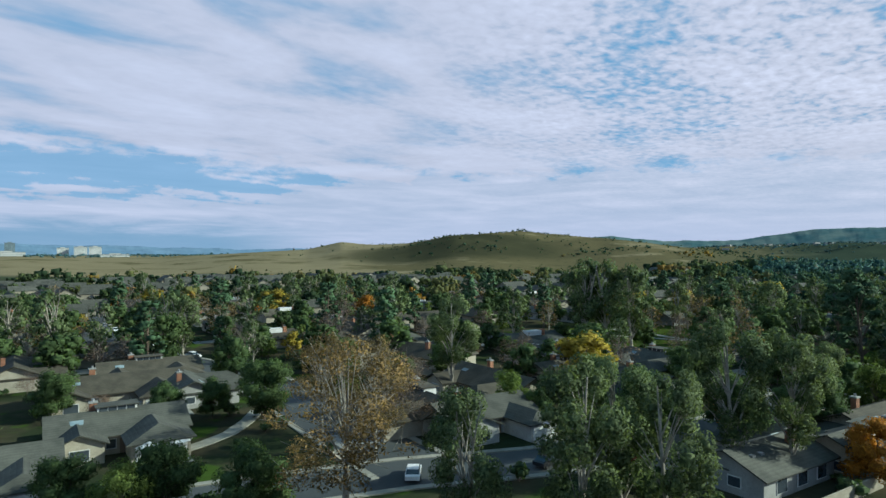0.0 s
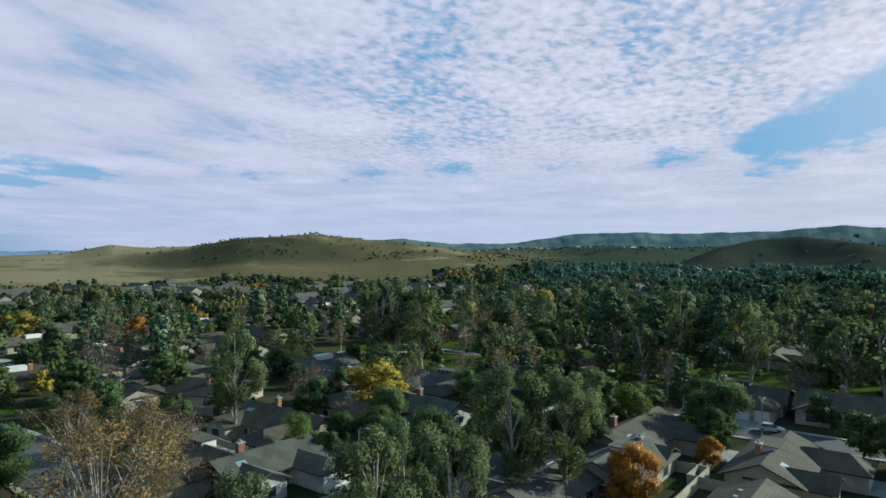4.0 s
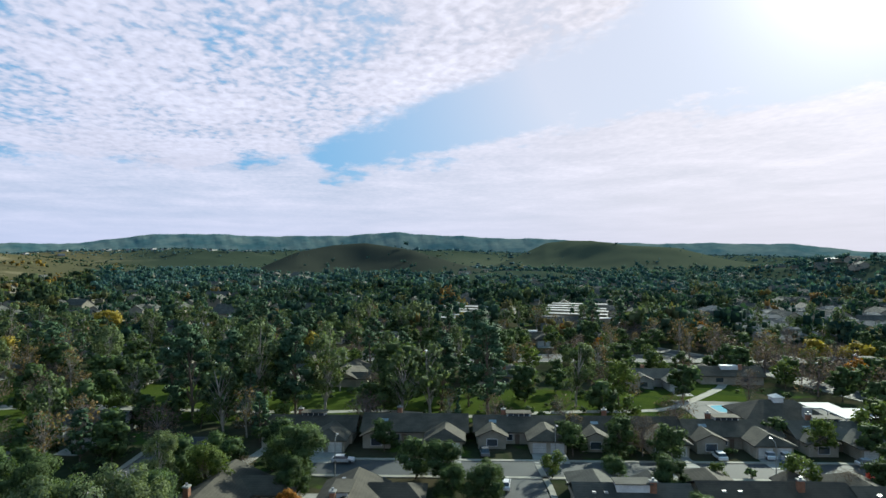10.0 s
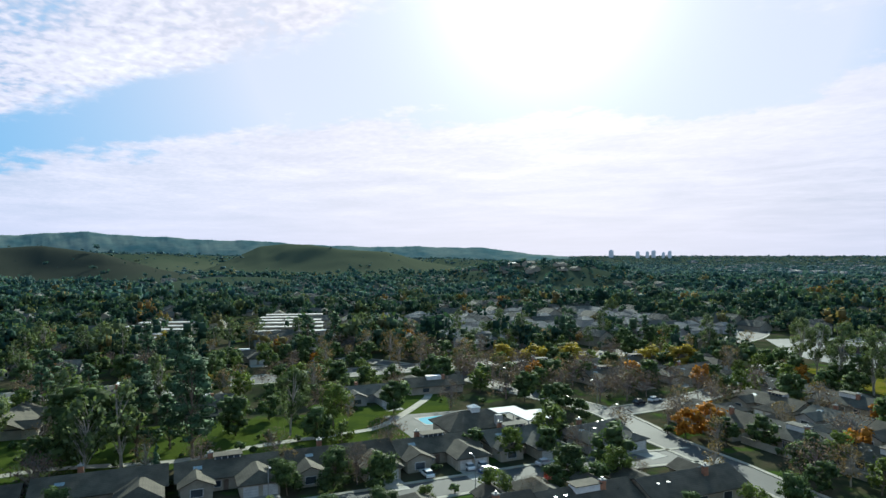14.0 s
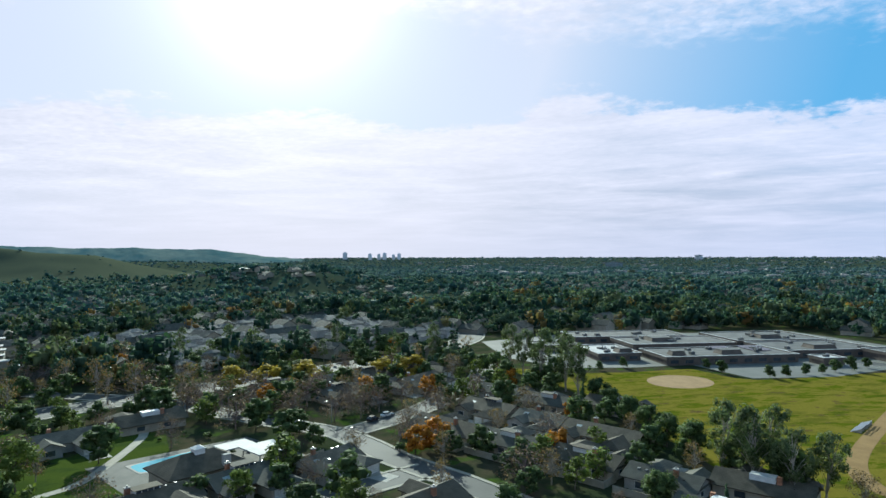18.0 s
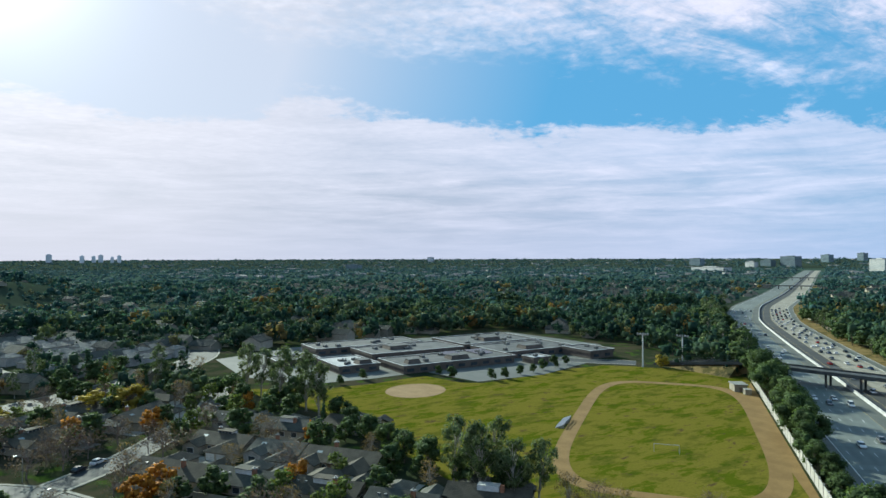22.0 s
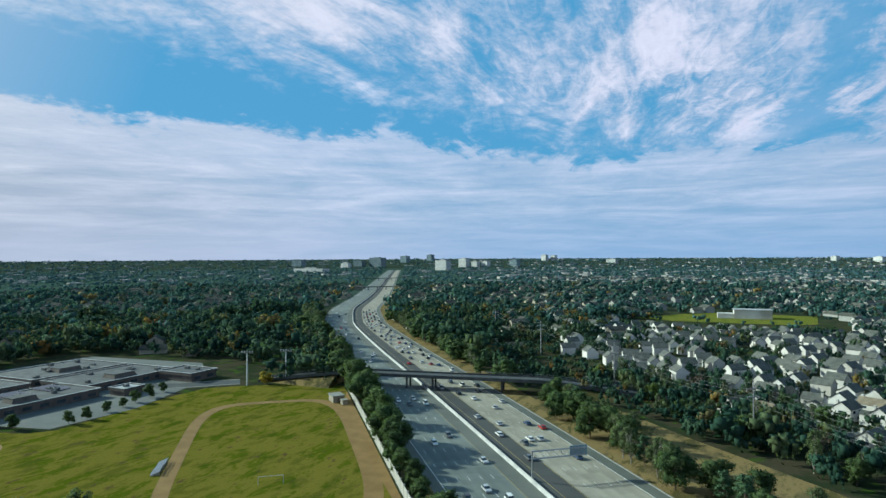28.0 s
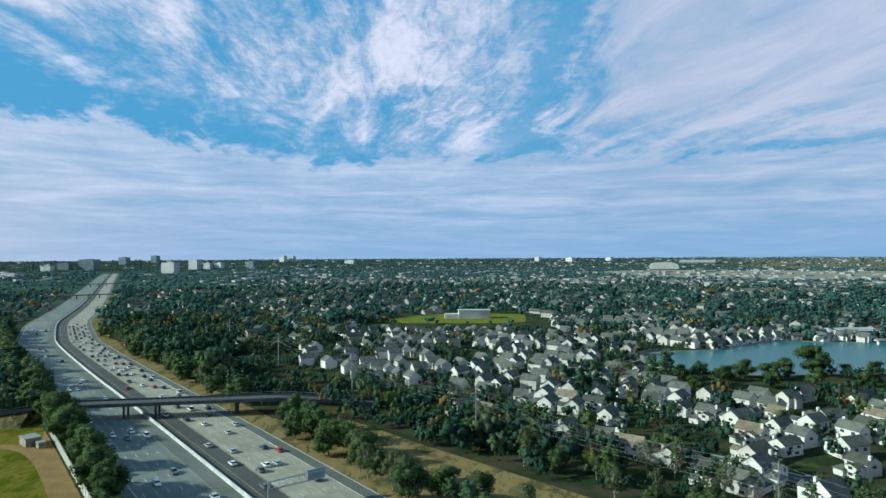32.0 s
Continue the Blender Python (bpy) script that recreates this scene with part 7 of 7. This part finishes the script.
traffic = random.Random(8)
for lanes, s0, s1, step, flip, group in (((-7.3, -12.3, -16.0, -19.7, -23.3, -26.6), 196, 430, 46, 0, "freeway traffic"), ((-12.3, -16.0, -19.7, -23.3, -26.6), 430, 800, 30, 0, "freeway traffic"),
                                         ((7.9, 11.5, 15.1, 18.8, 22.4), 150, 800, 85, 180, "oncoming freeway traffic")):
    for off in lanes:
        s = s0 + traffic.uniform(0, step)
        while s < s1:
            a, b = freeway_point(s, off), freeway_point(s + 2, off)
            park_car(traffic.choice((0, 0, 1, 1, 2, 2, 3, 4, 5, 6)), a.x, a.y, math.degrees(math.atan2((b - a).y, (b - a).x)) + flip, group)
            s += traffic.uniform(0.5, 1.5) * step
for s, w, turn, i in ((0, 139.5, 92, 3), (47, 138.5, 90, 0), (60, 139, 88, 0), (57, 139.4, 90, 0), (81, 138, 90, 4), (92, 136, 84, 1), (3, 121, 84, 0), (-28, 133.5, 2, 1), (-57, 66, 95, 4), (-68, 40, 146, 0),
                      (-62, 57, 100, 2), (-62, 96, 92, 1), (104, 226, 100, 0), (110, 204, 95, 3), (114, 186, 95, 1), (133, 173, 10, 2), (140, 174, 8, 0), (-205, 30, 10, 0), (-196, 28, 10, 1), (-178, 37, 20, 0),
                      (-150, 44, 10, 3), (-252, 26, 0, 0), (-270, 24, 0, 1), (-118, 20, 0, 2), (-123, 17, 5, 1), (95, 250, 100, 3), (104, 240, 100, 2), (60, 135, 4, 6), (74, 134.5, 2, 1)):
    p = P(s, w)
    park_car(i, p.x, p.y, HEAD + turn, "parked cars", 0.12)
for x, y, turn, i in ((-66, -227, 30, 0), (-60, -229, 35, 1), (-80, -214, 30, 2), (20, -342, 10, 0), (34, -340, 5, 3), (-6, -346, 5, 0), (-18, -347, 5, 2), (-30, -349, 5, 1), (46, -338, 0, 2), (-90, -206, 30, 3)):
    park_car(i, x, y, turn, "parked cars", 0.12)


# ---- clubhouse ----
def clubhouse():
    m = grid_pose(70, 163)
    root = thing("clubhouse", m, "clubhouse with dark hipped roof, white cupola and pale walls", "building")
    part("wall", Shape().box(-9, -6, 0, 9, 6, 3.2), M_STUCCO_TAN, root)
    part("roof", Shape().gable(-9, -6, 9, 6, 3.15, 3.2, 1.0, 0.2, 6.0), M_SHAKE_BROWN, root)
    cup = part("cupola", Shape().box(-1.2, -1.2, 5.6, 1.2, 1.2, 7.2), M_WHITE, root, "white louvred cupola")
    part("cupola_roof", Shape().gable(-1.2, -1.2, 1.2, 1.2, 7.2, 0.7, 0.25, 0.1, 1.4), M_WHITE, cup)
    part("chimney", Shape().box(3.2, -6.6, 0, 5.0, -5.4, 6.2), M_STUCCO_GREY, root)
    for i in range(5):
        x = -7 + 3.4 * i
        part("arch_window", Shape().tube([(x, -6.06, 1.1), (x, -5.98, 1.1)], [0.95, 0.95], 14), M_GLASS, root)
    wing = thing("canopy", grid_pose(89, 166), "flat white canopy roof over the club terrace", "canopy")
    part("roof", Shape().box(-5, -7, 2.9, 5, 3, 3.2), M_FLATROOF, wing)
    part("roof", Shape().box(-9, 3.003, 2.9, 0, 9, 3.2), M_FLATROOF, wing)
    for x, y in ((-4.6, -6.6), (4.6, -6.6), (4.6, 2.6), (-8.6, 8.6), (-0.4, 8.6), (-8.6, 3.4)):
        part("post", Shape().box(x - 0.12, y - 0.12, 0, x + 0.12, y + 0.12, 2.9), M_WHITE, wing)
    solid("club_terrace", Shape().prism(gridpoly(((54, 156), (54, 190), (96, 186), (98, 158))), 0, 0.09), M_BRIDGE, "grey paved club terrace", "terrace", "structure")
    pool = thing("swimming_pool", grid_pose(72, 180), "turquoise swimming pool with pale coping", "pool")
    part("coping", Shape().box(-10.5, -4.5, 0.0, 10.5, 4.5, 0.16), M_CONCRETE, pool)
    part("water", Shape().prism(rounded(0, 0, 10, 4, 28, 6), 0.1, 0.17), M_POOL, pool)


clubhouse()


# ---- long flat-roofed flats ----
def flats(x, y, turn, length):
    root = thing("apartment_block", pose(x, y, 0, 0, 0, turn), "long tan two-storey flats with a pale flat roof", "building", "flats")
    l = length / 2
    part("wall", Shape().box(-l, -3.2, 0, l, 3.2, 6.8), M_STUCCO_TAN, root)
    part("roof", Shape().box(-l - 0.6, -3.7, 6.8, l + 0.6, 3.7, 7.05), M_PALEROOF, root, "pale flat roof")
    for i in range(int(length / 5)):
        px = -l + 2.5 + 5 * i
        part("window", Shape().box(px - 1.1, -3.28, 4.6, px + 1.1, -3.2, 5.9), M_GLASS, root)


for x, y, t, n in ((262, 243, -66, 22), (276, 250, -66, 22), (296, 256, -66, 26), (312, 264, -66, 26), (331, 272, -66, 26), (312, 181, -66, 28), (330, 192, -66, 28), (349, 201, -66, 28), (364, 210, -66, 28), (381, 218, -66, 30), (398, 226, -66, 28)):
    flats(x, y, t, n * 1.3)


# ---- power line ----
def power_line():
    spots = ((-30, -141), (85, -141), (199, -142), (302, -146), (410, -152), (520, -158))
    arms = ((-2.6, 20.0), (2.6, 20.0), (-2.2, 17.2), (2.2, 17.2), (0.0, 22.8))
    for s, w in spots:
        root = thing("power_pole", grid_pose(s, w), "grey steel power pole with two crossarms", "power pole", "power line")
        part("pole", Shape().tube([(0, 0, 0), (0, 0, 23)], [0.36, 0.18], 8), M_METAL, root)
        for z, q in ((20.2, 2.9), (17.4, 2.5)):
            arm = part("crossarm", Shape().box(-0.12, -q, z - 0.12, 0.12, q, z + 0.12), M_METAL, root)
            for y in (-q + 0.3, q - 0.3):
                part("insulator", Shape().tube([(0, y, z - 0.1), (0, y, z - 0.9)], [0.09, 0.09], 6), M_STUCCO_GREY, arm)
    for i, (d, z) in enumerate(arms):
        sh = Shape()
        for (s0, w0), (s1, w1) in zip(spots, spots[1:]):
            path = []
            for k in range(13):
                f = k / 12
                p = P(s0 + (s1 - s0) * f, w0 + (w1 - w0) * f + d, z - 0.7 - 3.2 * (1 - (2 * f - 1) ** 2))
                path.append(tuple(p))
            sh.tube(path, [0.028] * 13, 4)
        solid("power_cable", sh, M_WIRE, "sagging pale power cable between the poles", "cable")


power_line()


# ---- far buildings ----
def at_bearing(az, r):
    return r * math.sin(radians(az)), r * math.cos(radians(az))


def office(az, r, wide, deep, tall, mat, label, turn=0.0):
    x, y = at_bearing(az, r)
    z = float(land_height(np.array([x]), np.array([y]))[0]) - 0.5
    root = thing("office_building", pose(x, y, z, 0, 0, -az + turn), label, "building", "distant offices")
    part("wall", Shape().box(-wide / 2, -deep / 2, 0, wide / 2, deep / 2, tall), mat, root)
    part("roof", Shape().box(-wide / 2 - 0.4, -deep / 2 - 0.4, tall, wide / 2 + 0.4, deep / 2 + 0.4, tall + 1.0), M_FLATGREY, root)
    part("roof_house", Shape().box(-wide / 5, -deep / 5, tall + 1, wide / 5, deep / 5, tall + 4), mat, root)
    floors = max(2, int(tall / 4.2))
    for i in range(floors):
        z0 = (i + 0.35) * tall / floors
        part("window_band", Shape().box(-wide / 2 - 0.15, -deep / 2 - 0.15, z0, wide / 2 + 0.15, deep / 2 + 0.15, z0 + 0.3 * tall / floors), M_OFFICE_DARK if mat is M_OFFICE else M_GLASS, root)


for az, r, wide, deep, tall, mat, label in (
        (155.0, 3050, 76, 40, 56, M_OFFICE, "white office slab with rows of windows"), (156.95, 3500, 60, 36, 56, M_OFFICE, "white office block with window bands"), (158.0, 3540, 46, 30, 36, M_OFFICE, "low white office block"),
        (158.9, 3530, 46, 30, 36, M_OFFICE, "low white office block"), (149.2, 3600, 96, 50, 60, M_OFFICE_DARK, "blue-green glass office tower"), (151.7, 4100, 56, 40, 48, M_OFFICE_DARK, "dark glass office tower"),
        (147.6, 3650, 70, 40, 36, M_OFFICE_DARK, "dark glass office block"), (146.4, 3500, 60, 30, 32, M_OFFICE, "pale office block with glass front"), (143.3, 2940, 190, 50, 18, M_OFFICE, "long low white building"),
        (142.3, 3700, 80, 40, 44, M_OFFICE_DARK, "dark glass office block"), (154.0, 4300, 46, 36, 50, M_OFFICE_DARK, "far dark office tower"), (161.5, 3600, 60, 36, 40, M_OFFICE_DARK, "low dark office block"),
        (164.2, 4300, 44, 30, 44, M_OFFICE, "far pale office tower"), (165.0, 4300, 40, 30, 40, M_OFFICE, "far pale office tower"), (170.0, 4000, 80, 30, 24, M_OFFICE, "far pale office block"),
        (-35.6, 2870, 46, 30, 42, M_OFFICE, "white office block on the plain"), (-34.6, 2870, 44, 30, 42, M_OFFICE, "white office block on the plain"), (-36.8, 2900, 40, 30, 38, M_OFFICE, "white office block on the plain"),
        (-40.2, 2950, 34, 30, 66, M_OFFICE_DARK, "grey office tower on the plain"), (-40.6, 2500, 120, 30, 16, M_OFFICE, "long low white building on the plain"), (-33.2, 2500, 90, 30, 14, M_OFFICE, "long low white building on the plain"),
        (112.6, 3300, 90, 40, 26, M_OFFICE_DARK, "dark broad office block"), (119.5, 4200, 40, 30, 34, M_HAZETOWER, "hazy distant office tower"), (186.8, 4200, 40, 30, 30, M_OFFICE, "pale distant office tower"),
        (189.6, 4100, 60, 30, 30, M_OFFICE, "pale distant office block"), (193.0, 4200, 50, 30, 28, M_OFFICE, "pale distant office block")):
    office(az, r, wide, deep * 0.8, tall * 0.86, mat, label, -48.0 if az > 100 else 0.0)
for az, wide, tall in ((88.9, 30, 70), (91.1, 24, 60), (91.9, 20, 58), (92.4, 26, 66), (93.2, 18, 52), (93.7, 22, 62)):
    x, y = at_bearing(az, 4250)
    tower = thing("distant_tower", pose(x, y, float(land_height(np.array([x]), np.array([y]))[0]) - 8, 0, 0, -az), "hazy high-rise tower on the skyline", "tower", "skyline towers")
    part("wall", Shape().box(-wide / 2, -12, 0, wide / 2, 12, tall * 0.8), M_HAZETOWER, tower)
    part("roof", Shape().box(-wide / 4, -6, tall * 0.8, wide / 4, 6, tall * 0.8 + 4), M_HAZETOWER, tower)
x, y = at_bearing(197.4, 3150)
hangar = thing("hangar", pose(x, y, 4, 0, 0, -194) @ Matrix.Diagonal((0.72, 0.72, 0.72, 1)), "huge broad pale hangar with a rounded roof", "hangar")
arch = [(88 * math.copysign(abs(math.cos(a)) ** 0.5, math.cos(a)), 42 * max(0.0, math.sin(a)) ** 0.55) for a in (math.pi * i / 16 for i in range(17))]
part("shell", Shape().add([(px, -45, pz) for px, pz in arch] + [(px, 45, pz) for px, pz in arch], [(i, i + 1, i + 18, i + 17) for i in range(16)] + [tuple(range(16, -1, -1)), tuple(range(17, 34))]), M_OFFICE, hangar)
x, y = at_bearing(200.1, 3900)
shed = thing("long_hangar", pose(x, y, 4, 0, 0, -200), "long grey-blue hangar on the far plain", "hangar")
part("wall", Shape().box(-95, -30, 0, 95, 30, 22), M_OFFICE_DARK, shed)
part("roof", Shape().gable(-95, -30, 95, 30, 22, 14, 1.0), M_PALEROOF, shed)
# a long roof among the trees on the park hill
x, y = at_bearing(80.7, 1065)
crest = thing("hilltop_building", pose(x, y, float(land_height(np.array([x]), np.array([y]))[0]) - 0.5, 0, 0, -76), "long low building with a white roof on the wooded hill", "building")
part("wall", Shape().box(-21, -6, 0, 21, 6, 5), M_STUCCO_TAN, crest)
part("roof", Shape().gable(-21, -6, 21, 6, 5, 1.4, 0.8, 0.3, 3.0), M_FLATROOF, crest)
x, y = 4, -742
gym = thing("school_hall", pose(x, y, 0.1, 0, 0, 4), "white hall beside the far playing field", "building")
part("wall", Shape().box(-18, -9, 0, 18, 9, 9), M_STUCCO_WHITE, gym)
part("roof", Shape().box(-18.6, -9.6, 9, 18.6, 9.6, 9.6), M_FLATROOF, gym)
part("annex", Shape().box(18, -7, 0, 34, 7, 5), M_STUCCO_WHITE, gym)


def specks(name, n, a0, a1, r0, r1, seed, label):
    """Sheds, stores and flats of the plain: pale boxes that catch the light."""
    rng = np.random.default_rng(seed)
    sh = Shape()
    for i in range(n):
        x, y = at_bearing(rng.uniform(a0, a1), rng.uniform(r0, r1))
        if abs(float(freeway_offset(np.array(x), np.array(y)))) < 60:
            continue
        w, d, h = rng.uniform(10, 44), rng.uniform(8, 24), rng.uniform(3, 7)
        b = Shape().box(-w / 2, -d / 2, -2, w / 2, d / 2, h).spun(rng.uniform(0, 90), x, y, float(land_height(np.array([x]), np.array([y]))[0]))
        sh.add(b.v, b.f)
    solid(name, sh, M_PALEROOF, label, "buildings", "stuff")


specks("plain_buildings_north", 800, 158, 220, 1500, 4700, 31, "pale low buildings scattered over the far plain")
specks("plain_buildings_west", 300, 95, 158, 1900, 4700, 32, "pale low buildings scattered over the far plain")
specks("plain_buildings_hill", 34, 14, 34, 2300, 3000, 33, "pale houses scattered on the far slopes")

# ---- lakeside ----
for i, (x, y, t) in enumerate(((-196, -512, 30), (-208, -520, 30), (-222, -532, 35), (-236, -538, 20), (-250, -546, 10), (-264, -546, 0), (-182, -502, 30), (-288, -541, 0), (-302, -545, 5), (-318, -545, 0))):
    settle(WHITE, i % 2, x, y, t, "lakeside houses")
pier = thing("footbridge", pose(-352, -522, 0, 0, 0, 8), "white footbridge across the lake", "bridge")
part("deck", Shape().box(-40, -2, 3.0, 40, 2, 3.5), M_STUCCO_WHITE, pier)
for i in range(9):
    part("pier", Shape().box(-38 + 9.4 * i, -1.2, -0.4, -37 + 9.4 * i, 1.2, 3.0), M_STUCCO_WHITE, pier)
for q in (-2, 1.85):
    part("rail", Shape().box(-40, q, 3.5, 40, q + 0.15, 4.5), M_STUCCO_WHITE, pier)
pavilion = thing("lake_pavilion", pose(-318, -562, 0, 0, 0, 8), "long white lakeside pavilion", "building")
part("wall", Shape().box(-22, -7, 0, 22, 7, 6), M_STUCCO_WHITE, pavilion)
part("roof", Shape().gable(-22, -7, 22, 7, 6, 2.4, 1.2, 0.3, 4), M_FLATROOF, pavilion)


# ---- street lamps and small things ----
def street_lamp(s, w, turn):
    root = thing("street_lamp", grid_pose(s, w, 0, turn), "pale street lamp with a curved arm", "street lamp", "street lamps")
    part("pole", Shape().tube([(0, 0, 0), (0, 0, 6.6), (0.4, 0, 7.2), (1.8, 0, 7.4)], [0.12, 0.09, 0.07, 0.05], 7), M_CONCRETE, root)
    part("lamp_head", Shape().box(1.6, -0.18, 7.28, 2.4, 0.18, 7.46), M_METAL, root)


for s, w, t in ((-28, 125.5, 90), (14, 136.5, 270), (52, 125.5, 90), (86, 135, 270), (-55, 52, 180), (-72, 70, 0), (-55, 96, 180), (103, 210, 0), (122, 180, 180), (104, 150, 0), (-120, 48, 270), (-180, 24, 90)):
    street_lamp(s, w, t)


def parasol(s, w):
    root = thing("parasol", grid_pose(s, w), "open white garden parasol on a patio", "parasol", "parasols")
    n = 8
    part("canopy", Shape().add([(1.7 * math.cos(6.283 * i / n), 1.7 * math.sin(6.283 * i / n), 2.2) for i in range(n)] + [(0, 0, 2.9), (0, 0, 2.8)],
                               [(i, (i + 1) % n, n) for i in range(n)] + [((i + 1) % n, i, n + 1) for i in range(n)]), M_UMBRELLA, root)
    part("pole", Shape().tube([(0, 0, 0), (0, 0, 2.8)], [0.04, 0.04], 6), M_METAL, root)


parasol(-92, 13.5)
parasol(-93, 17.5)
bounce = thing("bouncy_castle", grid_pose(71, 126.5) @ Matrix.Diagonal((0.8, 0.8, 0.5, 1)), "bright red inflatable castle on the street", "bouncy castle")
part("base", Shape().prism(rounded(0, 0, 2.6, 2.2, 20, 4), 0.05, 0.9), M_RED, bounce)
for x in (-1.9, 1.9):
    part("tower", Shape().tube([(x, 1.2, 0.8), (x, 1.2, 2.6), (x, 1.2, 3.1)], [0.5, 0.5, 0.05], 10), M_RED, bounce)
part("slide", Shape().box(2.4, -0.8, 0.1, 4.2, 0.8, 0.7), M_ORANGE, bounce)
